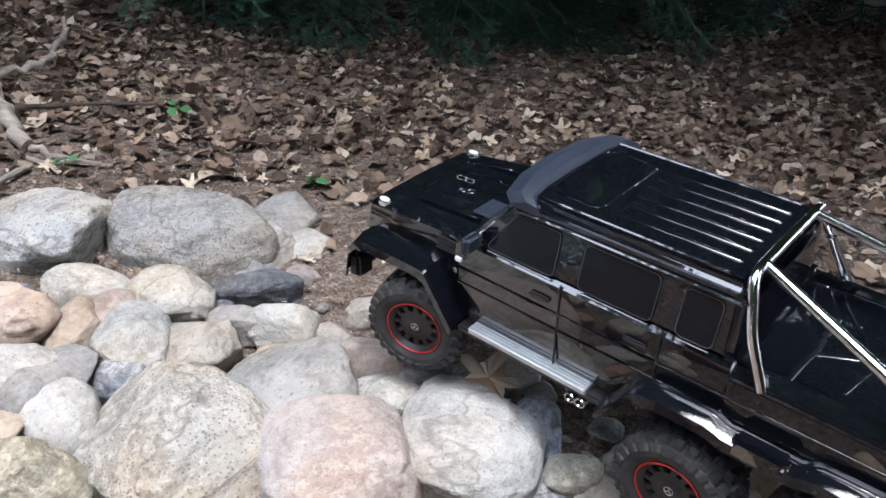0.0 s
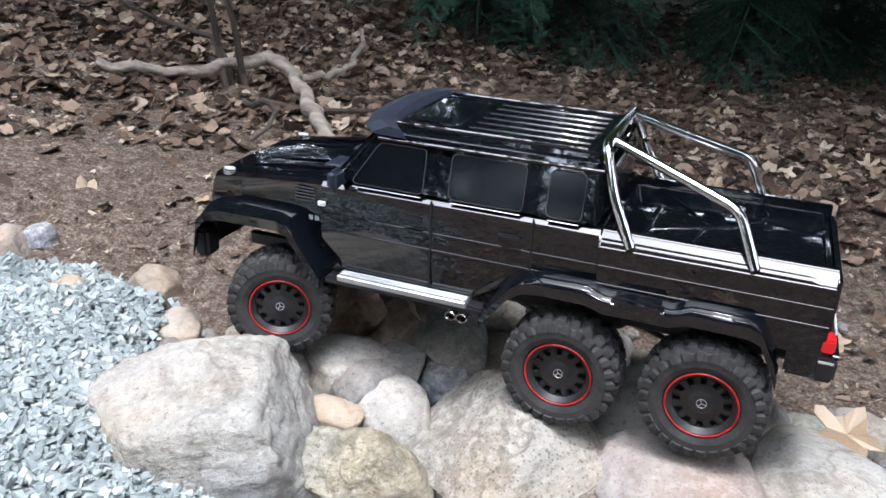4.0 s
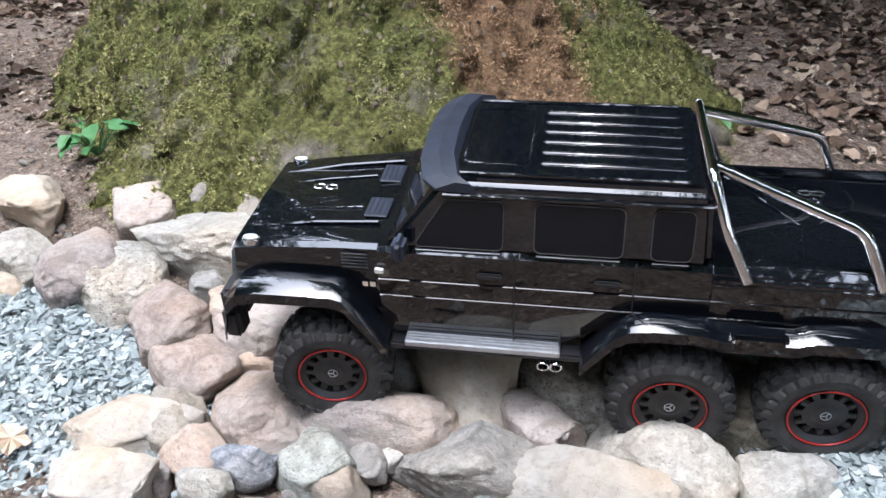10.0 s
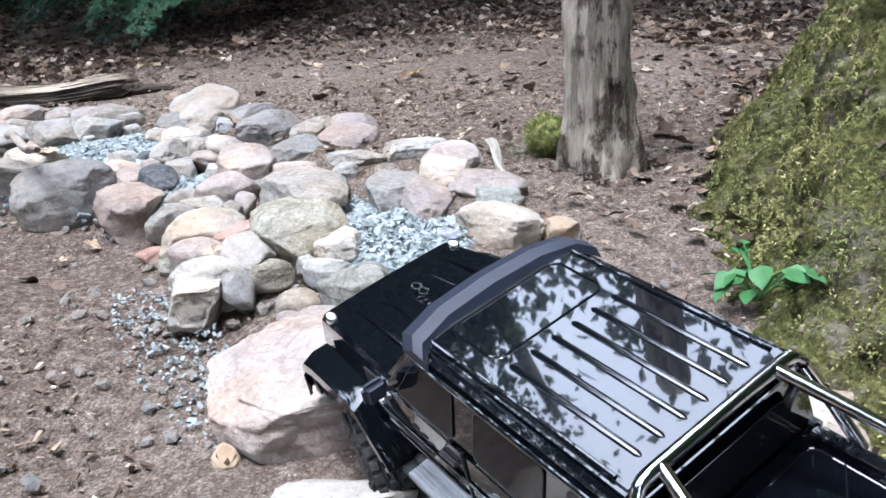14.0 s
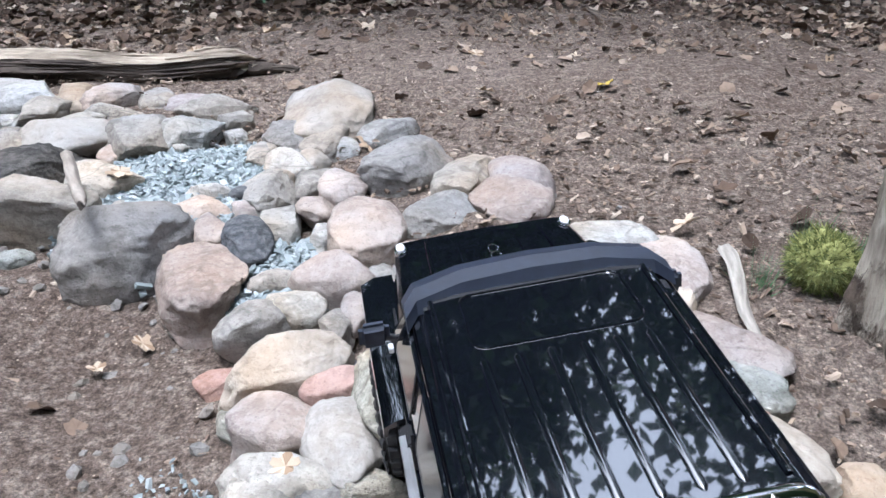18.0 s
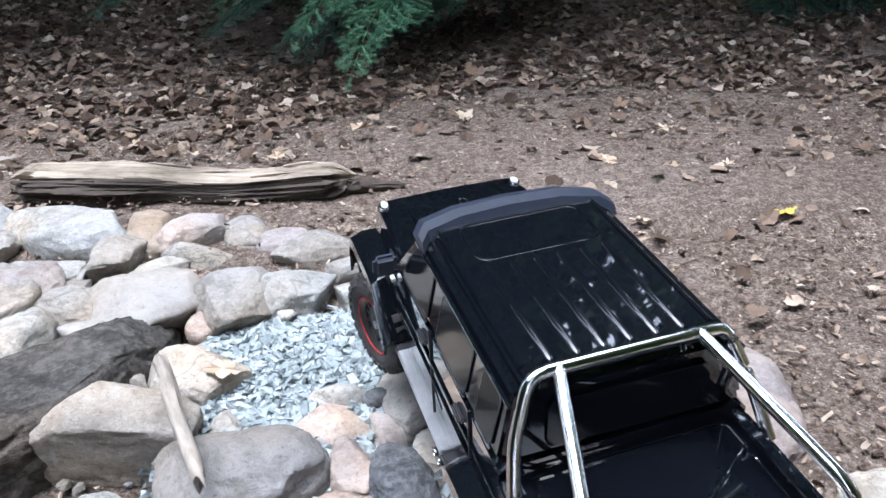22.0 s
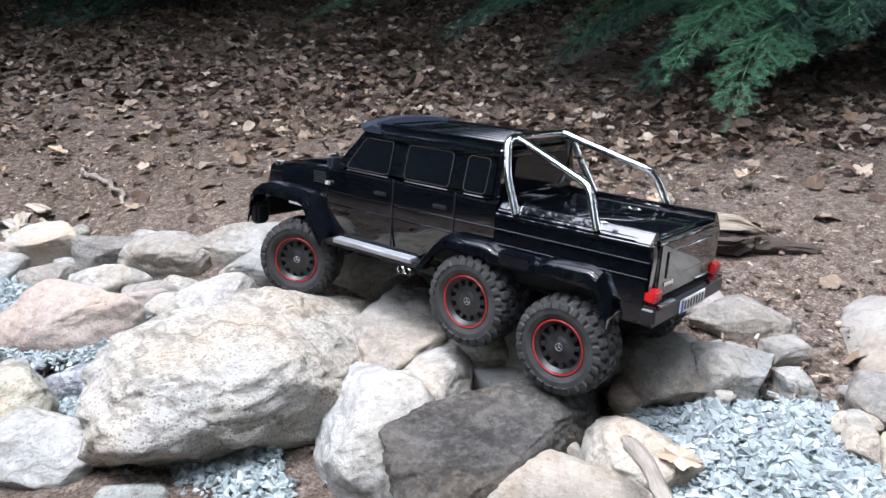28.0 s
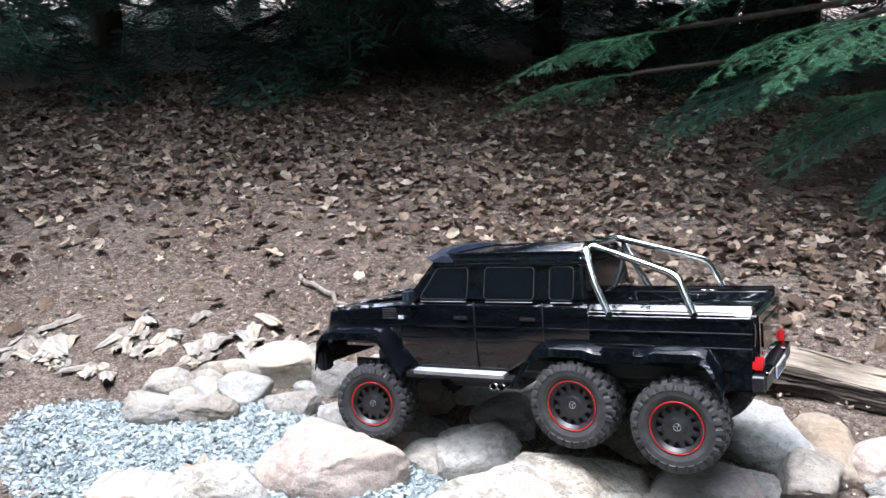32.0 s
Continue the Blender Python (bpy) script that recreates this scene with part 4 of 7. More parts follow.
small_stones()


def fill_stones():
    rnd = random.Random(5)
    shapes = [pebble(rnd) for _ in range(12)]
    places = []
    while len(places) < 1500:
        k = rnd.randrange(len(TRAIL) - 1)
        u = rnd.random()
        x = TRAIL[k][0] * (1 - u) + TRAIL[k + 1][0] * u + rnd.gauss(0, 0.16)
        y = TRAIL[k][1] * (1 - u) + TRAIL[k + 1][1] * u + rnd.gauss(0, 0.16)
        s = rnd.choice((0.003, 0.005, 0.006, 0.009))
        places.append((rnd.randrange(12), tumbled(rnd, x, y, soil_z(x, y) + s * 0.4, s * rnd.uniform(1, 1.6), s * 1.1, s * 0.8)))
    scatter_mesh("pebbles", shapes, places, ROCKS["g"], "small loose pebbles between the stones", "pebbles")


fill_stones()

# ---- litter ----


def leaf_shape(rnd, lobes=5, n=12):
    """A dry leaf: a lobed outline with a stalk, folded along its midrib and curled at the rim."""
    pts = [(0.0, 0.0, 0.0)]
    curl, fold, twist = rnd.uniform(-0.35, 0.55), rnd.uniform(0.0, 0.5), rnd.uniform(-0.35, 0.35)
    deep = rnd.uniform(0.12, 0.30)
    for k in range(n):
        a = 2 * math.pi * k / n
        r = 0.92 - deep + deep * math.cos(lobes * a) * (1.0 if n > 12 else 0.4)
        r *= rnd.uniform(0.86, 1.10)
        x, y = r * math.cos(a), 0.78 * r * math.sin(a)
        pts.append((x, y, fold * abs(y) + curl * x * x + twist * x * y + rnd.uniform(-0.10, 0.10)))
    return pts, [(0, 1 + k, 1 + (k + 1) % n) for k in range(n)]


def lay(rnd, x, y, size, tilt=0.35, up=0.004):
    return Matrix.LocRotScale((x, y, soil_z(x, y) + up + rnd.uniform(0, 0.012)), Euler((rnd.gauss(0, tilt), rnd.gauss(0, tilt), rnd.uniform(0, 6.3))), (size, size, size))


def litter():
    rnd = random.Random(21)
    shapes = [leaf_shape(rnd) for _ in range(24)]
    places, pale = [], []
    while len(places) < 64000:
        x, y = (rnd.uniform(-2.2, 1.6), rnd.uniform(0.9, 3.6)) if rnd.random() < 0.36 else (rnd.uniform(-6.0, -2.0), rnd.uniform(-5.5, 2.0))
        d = off_trail(x, y)
        if math.hypot(x + 1.0, y + 0.2) > 6.2 or math.hypot(x + 0.6, y + 0.5) < 0.7:
            continue
        dense = 0.02 if d < 0.35 else 0.10 if d < 0.6 else 0.32 if d < 0.8 else 0.75 if d < 1.1 else 1.0
        # the trodden clearing stays barer
        if math.hypot(x + 3.05, y + 0.65) < 0.95:
            dense *= 0.14
        if math.hypot(x + 2.6, y + 2.9) < 0.7:
            dense *= 0.40
        if math.hypot(x + 2.12, y - 0.70) < 0.62 or rnd.random() > dense:
            continue
        s = rnd.choice((0.010, 0.014, 0.018, 0.023, 0.029)) * rnd.uniform(0.85, 1.15)
        (pale if rnd.random() < 0.04 else places).append((rnd.randrange(24), lay(rnd, x, y, s)))
    scatter_mesh("leaf_litter", shapes, places, LEAF, "thick brown dead leaf litter on the forest floor", "leaf litter")
    for _ in range(160):
        x, y = rnd.uniform(-3.9, 0.5), rnd.uniform(-3.0, 2.2)
        if off_trail(x, y) > 0.3:
            pale.append((rnd.randrange(24), lay(rnd, x, y, rnd.uniform(0.015, 0.032), 0.4)))
    scatter_mesh("pale_leaves", [leaf_shape(rnd, 5, 24) for _ in range(24)], pale, PALE_LEAF, "scattered pale dry leaves", "leaves")
    # torn scraps of leaf all over the clearing
    scraps = []
    while len(scraps) < 26000:
        x, y = (rnd.uniform(-1.7, 0.8), rnd.uniform(0.9, 2.4)) if rnd.random() < 0.25 else (rnd.uniform(-4.6, -2.2), rnd.uniform(-3.6, 0.6))
        d = off_trail(x, y)
        if d < 0.22 or math.hypot(x + 2.12, y - 0.70) < 0.62 or rnd.random() > 0.35 + d:
            continue
        k = rnd.choice((0.002, 0.003, 0.004, 0.006))
        scraps.append((rnd.randrange(24), Matrix.LocRotScale((x, y, soil_z(x, y) + 0.008 + rnd.uniform(0, 0.006)), Euler((rnd.gauss(0, 0.4), rnd.gauss(0, 0.4), rnd.uniform(0, 6.3))), (k * 1.5, k * rnd.uniform(0.4, 1.1), k))))
    scatter_mesh("leaf_scraps", shapes, scraps, SCRAP, "torn brown scraps of dead leaves on the soil", "leaf litter")
    # crumbs, needles and splinters of bark on the soil
    bits = [([(-1, -0.10, 0), (1, -0.13, 0.03), (1.05, 0.1, 0), (-0.95, 0.14, 0.05), (0, 0, 0.18)], [(0, 1, 4), (1, 2, 4), (2, 3, 4), (3, 0, 4)]), chip(rnd), chip(rnd), ([(-1, -0.5, 0), (0.8, -0.6, 0.1), (1, 0.4, 0), (-0.7, 0.6, 0.1), (0, 0, 0.3)], [(0, 1, 4), (1, 2, 4), (2, 3, 4), (3, 0, 4)])]
    crumbs = []
    while len(crumbs) < 60000:
        x, y = rnd.uniform(-4.3, 0.6), rnd.uniform(-3.4, 2.3)
        d = off_trail(x, y)
        if d > 1.7 or math.hypot(x + 0.6, y + 0.5) < 0.55 or rnd.random() > (0.25 if d < 0.25 else 1):
            continue
        s = rnd.choice((0.0015, 0.002, 0.003, 0.003, 0.0045))
        crumbs.append((rnd.randrange(4), tumbled(rnd, x, y, soil_z(x, y) + 0.004, s * rnd.uniform(1, 2.0), s, s, 0.6)))
    scatter_mesh("bark_crumbs", bits, crumbs, DEBRIS, "bark crumbs and splinters covering the soil", "debris")


litter()


def single_leaf(x, y, size, material, label, up=0.01, seed=1):
    rnd = random.Random(seed)
    v, f = leaf_shape(rnd, 5, 30)
    me = raw_mesh("leaf", v, f)
    bm = bmesh.new()
    bm.from_mesh(me)
    bmesh.ops.solidify(bm, geom=bm.faces[:], thickness=0.03)
    ob = part("leaf", bm, material)
    ob.matrix_basis = lay(rnd, x, y, size, 0.25, up)
    return tagged(ob, label, "leaf", group="single fallen leaves")


for _i, (_x, _y, _s, _u) in enumerate(((0.042, 0.747, 0.06, 0.07), (-2.535, -1.151, 0.034, 0.05), (-2.305, -2.173, 0.042, 0.04), (-2.00, -0.659, 0.022, 0.08), (-1.357, -0.226, 0.036, 0.02), (-1.507, -0.582, 0.034, 0.012), (-3.07, -0.683, 0.036, 0.014), (-3.357, -0.757, 0.032, 0.012), (-3.596, -0.652, 0.03, 0.012), (-3.276, -1.424, 0.032, 0.012), (-2.54, -0.32, 0.034, 0.012), (-2.37, 0.12, 0.045, 0.012), (-3.45, -1.30, 0.045, 0.02), (-2.93, -2.78, 0.04, 0.015), (-2.19, -0.98, 0.02, 0.012), (-2.24, -0.95, 0.024, 0.012))):
    single_leaf(_x, _y, 0.75 * _s, PALE_LEAF, "curled pale brown dry leaf lying on the ground", _u, _i + 3)
for _x, _y in ((-3.135, -0.455),):
    single_leaf(_x, _y, 0.024, YELLOW, "small yellow fallen leaf on the soil", 0.014, 44)

# ---- the mossy tree, the dead post, wood on the ground ----
TREE_AT = (-2.12, 0.70)


def bumpy_trunk(cx, cy, profile, sides, rings, seed, rough=0.06, lean=(0, 0), ribs=0.05, below=0.10, heel=0.0):
    """A trunk from (height, radius) points, with buttresses that die out upwards."""
    z0 = soil_z(cx, cy) - below
    verts, faces = [], []
    hs = [p[0] for p in profile]
    rs = [p[1] for p in profile]
    top = hs[-1]
    for j in range(rings):
        u = (j / (rings - 1)) ** 2.2
        h = u * top
        r = float(np.interp(h, hs, rs))
        for k in range(sides):
            a = 2 * math.pi * k / sides
            fl = 1 + ribs * math.exp(-h * 2.2) * math.cos(5 * a + seed) + rough * noise.noise((2.2 * math.cos(a), 2.2 * math.sin(a), h * 2.0 + seed)) + 0.45 * rough * noise.noise((7 * math.cos(a), 7 * math.sin(a), h * 7 + seed)) + 0.55 * rough * noise.noise((18 * math.cos(a), 18 * math.sin(a), h * 16 + seed)) + 0.40 * rough * noise.noise((40 * math.cos(a), 40 * math.sin(a), h * 34 + seed))
            verts.append((r * fl * math.cos(a) + lean[0] * h, r * fl * math.sin(a) + lean[1] * h - heel * math.exp(-3.0 * h), h))
    for j in range(rings - 1):
        for k in range(sides):
            faces.append((j * sides + k, j * sides + (k + 1) % sides, (j + 1) * sides + (k + 1) % sides, (j + 1) * sides + k))
    faces.append(tuple((rings - 1) * sides + k for k in range(sides)))
    me = raw_mesh("trunk", verts, faces)
    me.polygons.foreach_set("use_smooth", [True] * len(me.polygons))
    return me, z0


def mossy_tree():
    tree = thing("mossy_tree", "thick old tree trunk covered with green moss and rusty bark", "tree")
    me, z0 = bumpy_trunk(*TREE_AT, [(0, 0.86), (0.16, 0.72), (0.25, 0.615), (0.36, 0.515), (0.50, 0.430), (0.70, 0.370), (1.1, 0.335), (3.0, 0.30), (7.0, 0.22)], 240, 260, 3.0, 0.12, (0, 0), 0.06, 0.22, 0.09)
    tree.matrix_basis = pose(TREE_AT[0], TREE_AT[1], z0)
    part("trunk", me, BARK, tree)
    # tufts of moss that stand off the bark, green round the foot and rusty on the dry flank
    rnd = random.Random(8)
    vs = np.array([v.co[:] for v in me.vertices])
    blade = ([(-0.27, 0, 0), (0.27, 0, 0), (0.04, 0.3, 1)], [(0, 1, 2)])
    green, rusty, deep = [], [], []
    while len(green) + len(deep) < 200000:
        p = vs[int(259 * (rnd.uniform(0.06, 0.95) / 7) ** (1 / 2.2)) * 240 + rnd.randrange(240)]
        if p[0] < -0.3 or p[1] > 0.45:
            continue
        lump = noise.noise((p[0] * 24, p[1] * 24, p[2] * 20)) + 0.5 * noise.noise((p[0] * 8, p[1] * 8, p[2] * 5))
        dry = abs(math.atan2(p[1], p[0]) + 0.09 + 0.22 * noise.noise((p[0] * 7, p[1] * 7, p[2] * 7)))
        seam = abs(math.atan2(p[1], p[0]) + 0.62 - 0.25 * noise.noise((p[2] * 5, 0, 3)))
        if lump < -0.20 + rnd.uniform(-0.1, 0.1) or seam < 0.05 + 0.09 * max(0.0, 0.5 - p[2]) + 0.03 * noise.noise((p[2] * 14, 2, 0)):
            continue
        n = Vector((p[0], p[1], -0.22)).normalized()
        q = n.to_track_quat("Z", "Y") @ Euler((rnd.gauss(0, 0.8), rnd.gauss(0, 0.8), rnd.uniform(0, 6.3))).to_quaternion()
        s = rnd.uniform(0.0026, 0.0054) * (1 + 0.6 * max(0, lump))
        m = Matrix.LocRotScale(Vector(p) + Vector((0, 0, rnd.uniform(-0.008, 0.008))) + n * rnd.uniform(-0.001, 0.005) + n.cross(Vector((0, 0, 1))) * rnd.uniform(-0.008, 0.008), q, (s, s, s))
        hue = noise.noise((p[0] * 6 + 9, p[1] * 6, p[2] * 4)) + rnd.gauss(0, 0.08)
        (rusty if dry < 0.27 + rnd.uniform(-0.07, 0.07) - 0.25 * max(0.0, 0.32 - p[2]) else deep if hue > 0.10 else green).append((0, m))
    for name, places, stuff, label in (("moss", green, MOSS_TUFT, "fuzzy olive-green moss"), ("moss", deep, MOSS_DEEP, "fuzzy deep green moss"), ("dry_moss", rusty, RUST_TUFT, "dry rust-brown moss")):
        tufts = scatter_mesh(name, [blade], places, stuff, label, "moss")
        tufts.parent = tree
        del tufts["category"]
    flakes, scales = [chip(rnd) for _ in range(6)], []
    while len(scales) < 9000:
        p = vs[int(259 * (rnd.uniform(0.06, 0.95) / 7) ** (1 / 2.2)) * 240 + rnd.randrange(240)]
        if p[0] < -0.3 or p[1] > 0.45:
            continue
        n = Vector((p[0], p[1], 0.10)).normalized()
        q = n.to_track_quat("Z", "Y") @ Euler((rnd.gauss(0, 0.25), rnd.gauss(0, 0.25), rnd.gauss(0, 0.4))).to_quaternion()
        k = rnd.uniform(0.0012, 0.0034)
        scales.append((rnd.randrange(6), Matrix.LocRotScale(Vector(p) + Vector((rnd.gauss(0, 0.004), rnd.gauss(0, 0.004), rnd.gauss(0, 0.01))), q, (k, k * rnd.uniform(1.0, 2.4), k * 0.6))))
    crust = scatter_mesh("bark_crust", flakes, scales, BARK_CHIP, "grey-brown scales of bark", "bark")
    crust.parent = tree
    del crust["category"]
    return tree


mossy_tree()


def dead_post():
    post = thing("dead_tree_trunk", "slim grey barkless dead tree trunk with a mossy foot", "tree trunk")
    me, z0 = bumpy_trunk(-2.365, -0.075, [(0, 0.080), (0.10, 0.074), (0.18, 0.059), (0.4, 0.054), (1.0, 0.050), (1.7, 0.045)], 56, 90, 7.0, 0.22, (-0.02, -0.055), 0.10)
    post.matrix_basis = pose(-2.365, -0.075, z0)
    part("trunk", me, POST_WOOD, post)
    for i in range(3):
        part("branch_stub", tube([(0.0, 0.045, 0.42 + 0.3 * i), (0.02, 0.085, 0.45 + 0.3 * i)], [0.014, 0.008], 8), POST_WOOD, post)
    # the cushion of moss at its foot
    rnd = random.Random(4)
    verts, faces = ico(4)
    out = []
    for v in verts:
        r = 1 + 0.25 * noise.noise(v * 2.2) + 0.15 * noise.noise(v * 6)
        out.append((v.x * 0.036 * r, v.y * 0.034 * r, v.z * 0.034 * r))
    me = raw_mesh("moss_cushion", out, faces)
    me.polygons.foreach_set("use_smooth", [True] * len(me.polygons))
    clump = part("moss_cushion", me, MOSS_DEEP)
    clump.matrix_basis = pose(-2.425, -0.172, soil_z(-2.425, -0.172) + 0.035)
    tagged(clump, "yellow-green cushion of moss at the foot of a dead trunk", "moss")
    blade = ([(-0.06, 0, 0), (0.06, 0, 0), (0.0, 0.35, 1)], [(0, 1, 2)])
    places = []
    for _ in range(7000):
        p = Vector(out[rnd.randrange(len(out))])
        q = p.normalized().to_track_quat("Z", "Y") @ Euler((rnd.gauss(0, 0.5), rnd.gauss(0, 0.5), rnd.uniform(0, 6.3))).to_quaternion()
        s = rnd.uniform(0.006, 0.017)
        places.append((0, Matrix.LocRotScale(p * 0.9, q, (s, s, s))))
    t = scatter_mesh("moss_fuzz", [blade], places, MOSS_DEEP, "upright moss sprigs", "moss")
    del t["category"]
    t.parent = clump


dead_post()


def rough_log(name, a, b, r0, r1, label, category, material, seed, squash=0.75, sides=20):
    a, b = Vector(a), Vector(b)
    d = b - a
    n = 44
    verts, faces = [], []
    for i in range(n):
        u = i / (n - 1)
        r = (r0 + (r1 - r0) * u) * (1 + 0.10 * noise.noise((u * 6, seed, 0))) * (1 if 0.03 < u < 0.97 else 0.7)
        for k in range(sides):
            t = 2 * math.pi * k / sides
            rr = r * (1 + 0.30 * noise.noise((1.8 * math.cos(t), 1.8 * math.sin(t), u * 3 + seed)) + 0.16 * noise.noise((6 * math.cos(t), 6 * math.sin(t), u * 4 + seed)) + 0.08 * noise.noise((14 * math.cos(t), 14 * math.sin(t), u * 14 + seed)))
            end = 0.02 * noise.noise((3 * math.cos(t), 3 * math.sin(t), seed)) if i in (0, n - 1) else 0
            verts.append((u * d.length + end * 2, rr * math.cos(t), squash * rr * math.sin(t) + 0.012 * noise.noise((u * 2.5, seed, 5))))
    for i in range(n - 1):
        for k in range(sides):
            faces.append((i * sides + k, i * sides + (k + 1) % sides, (i + 1) * sides + (k + 1) % sides, (i + 1) * sides + k))
    faces += [tuple(range(sides)), tuple((n - 1) * sides + k for k in range(sides))[::-1]]
    me = raw_mesh(name, verts, faces)
    me.polygons.foreach_set("use_smooth", [True] * len(me.polygons))
    me.set_sharp_from_angle(angle=radians(50))
    ob = part(name, me, material)
    ob.matrix_basis = Matrix.Translation(a) @ d.to_track_quat("X", "Z").to_matrix().to_4x4()
    return tagged(ob, label, category)


def on_soil(x, y, up=0.0):
    return (x, y, soil_z(x, y) + up)


def splintered_log(a, b, r0, r1, label, seed):
    """Pale rotten wood broken into long fibres, with dark bark left on its under side."""
    a, b = Vector(a), Vector(b)
    d = b - a
    log = thing("fallen_log", label, "log", m=Matrix.Translation(a) @ d.to_track_quat("X", "Z").to_matrix().to_4x4())
    n, sides = 70, 54

    def at(u, t, grow):
        c, s = math.cos(t), math.sin(t)
        r = (r0 + (r1 - r0) * u) * (1 + 0.16 * noise.noise((u * 5, seed, 0)))
        fib = 0.34 * noise.noise((2.2 * c, 2.2 * s, u * 2 + seed)) + 0.16 * noise.noise((9 * c, 9 * s, u * 2.5 + seed)) + 0.09 * noise.noise((24 * c, 24 * s, u * 5 + seed)) + 0.07 * noise.noise((20 * c, 20 * s, u * 40 + seed))
        r *= 1 + fib + grow
        ends = 0.055 * noise.noise((5 * c, 5 * s, seed)) * (1 - 4 * u if u < 0.25 else 4 * u - 3 if u > 0.75 else 0)
        r *= min(1.0, 0.25 + 14 * u, 0.25 + 14 * (1 - u))
        return (u * d.length + ends, r * 1.2 * c, 0.68 * r * s + 0.016 * noise.noise((u * 2.5, seed, 5)))

    def skin(name, t0, t1, u0, u1, grow, material):
        vs = [at(u0 + (u1 - u0) * i / (n - 1), t0 + (t1 - t0) * k / sides, grow) for i in range(n) for k in range(sides + 1)]
        w = sides + 1
        fs = [(i * w + k, i * w + k + 1, (i + 1) * w + k + 1, (i + 1) * w + k) for i in range(n - 1) for k in range(sides)]
        me = raw_mesh(name, vs, fs)
        me.polygons.foreach_set("use_smooth", [True] * len(me.polygons))
        me.set_sharp_from_angle(angle=radians(48))
        return part(name, me, material, log)

    skin("wood", 0, 2 * math.pi, 0, 1, 0.0, LOG_WOOD)
    skin("bark", radians(140), radians(345), 0.01, 0.97, 0.09, TRUNK_WOOD)
    rnd = random.Random(int(seed))
    for _ in range(9):
        u, t = rnd.uniform(0.05, 0.85), rnd.uniform(0.5, 2.6)
        p, q = Vector(at(u, t, 0.02)), Vector(at(min(1, u + rnd.uniform(0.06, 0.16)), t + rnd.uniform(-0.1, 0.1), 0.10))
        part("splinter", tube([p, (p + q) / 2 + Vector((0, 0, 0.001)), q], [0.0022, 0.003, 0.0006], 5), LOG_WOOD, log)
    return log


splintered_log(on_soil(-3.03, -1.84, 0.026), on_soil(-3.135, -1.21, 0.024), 0.046, 0.036, "fallen log of splintered pale rotting wood with dark bark below", 2.0)
rough_log("log_end", on_soil(-3.13, -1.22, 0.02), on_soil(-3.17, -1.12, 0.012), 0.020, 0.008, "dark broken branch end beside a log", "branch", TRUNK_WOOD, 9.0)
rough_log("stick", (-2.475, -1.190, 0.490), (-2.285, -1.030, 0.500), 0.0085, 0.0075, "smooth grey-brown stick leaning on the rocks", "stick", TWIG_WOOD, 3.0, 0.9, 12)
rough_log("driftwood", on_soil(-2.47, -0.275, 0.02), on_soil(-2.26, -0.25, 0.015), 0.011, 0.005, "pale splinter of wood on the soil", "wood", DRIFT_WOOD, 4.0, 0.5, 12)
def crooked_branch(points, r0, r1, label, seed):
    """A knotty dead branch through points (x, y, height over the soil)."""
    rnd = random.Random(seed)
    pts = []
    for (ax, ay, ah), (bx, by, bh) in zip(points, points[1:]):
        for i in range(6):
            u = i / 6
            x, y = ax + (bx - ax) * u, ay + (by - ay) * u
            pts.append(Vector(on_soil(x + rnd.gauss(0, 0.005), y + rnd.gauss(0, 0.005), ah + (bh - ah) * u + rnd.gauss(0, 0.004))))
    pts.append(Vector(on_soil(*points[-1])))
    radii = [(r0 + (r1 - r0) * i / (len(pts) - 1)) * rnd.uniform(0.82, 1.2) for i in range(len(pts))]
    o = pts[0].copy()
    ob = part("fallen_branch", tube([p - o for p in pts], radii, 10), TWIG_WOOD, angle=60)
    ob.matrix_basis = Matrix.Translation(o)
    return tagged(ob, label, "branch", group="dead branches")


crooked_branch([(-1.30, 1.46, 0.02), (-1.12, 1.54, 0.03), (-1.02, 1.66, 0.07), (-0.93, 1.60, 0.06), (-0.87, 1.50, 0.05), (-0.755, 1.37, 0.018)], 0.012, 0.015, "crooked grey dead branch on the leaf litter", 5)
crooked_branch([(-0.93, 1.60, 0.05), (-0.86, 1.70, 0.06), (-0.85, 1.82, 0.09), (-0.90, 1.95, 0.10)], 0.010, 0.005, "thin crooked dead branch on the leaf litter", 6)
crooked_branch([(-0.755, 1.38, 0.012), (-0.70, 1.35, 0.014), (-0.64, 1.37, 0.012)], 0.008, 0.004, "short broken branch end on the soil", 7)
rough_log("twig", on_soil(-0.72, 1.30, 0.012), on_soil(-0.76, 1.08, 0.010), 0.006, 0.004, "thin twig lying on the soil", "twig", TWIG_WOOD, 6.0, 1.0, 8)
rough_log("twig", on_soil(-0.62, 1.36, 0.012), on_soil(-0.74, 1.32, 0.012), 0.006, 0.005, "short twig lying on the soil", "twig", TWIG_WOOD, 6.4, 1.0, 8)
rough_log("stick", on_soil(-3.09, -2.15, 0.012), on_soil(-3.17, -1.98, 0.012), 0.008, 0.006, "short pale stick lying on the soil", "stick", DRIFT_WOOD, 7.0, 1.0, 10)
crooked_branch([(-2.90, -2.66, 0.004), (-2.86, -2.50, 0.008), (-2.82, -2.40, 0.004), (-2.79, -2.28, 0.002)], 0.006, 0.004, "half-buried brown branch on the soil", 8)
_slabs = random.Random(77)
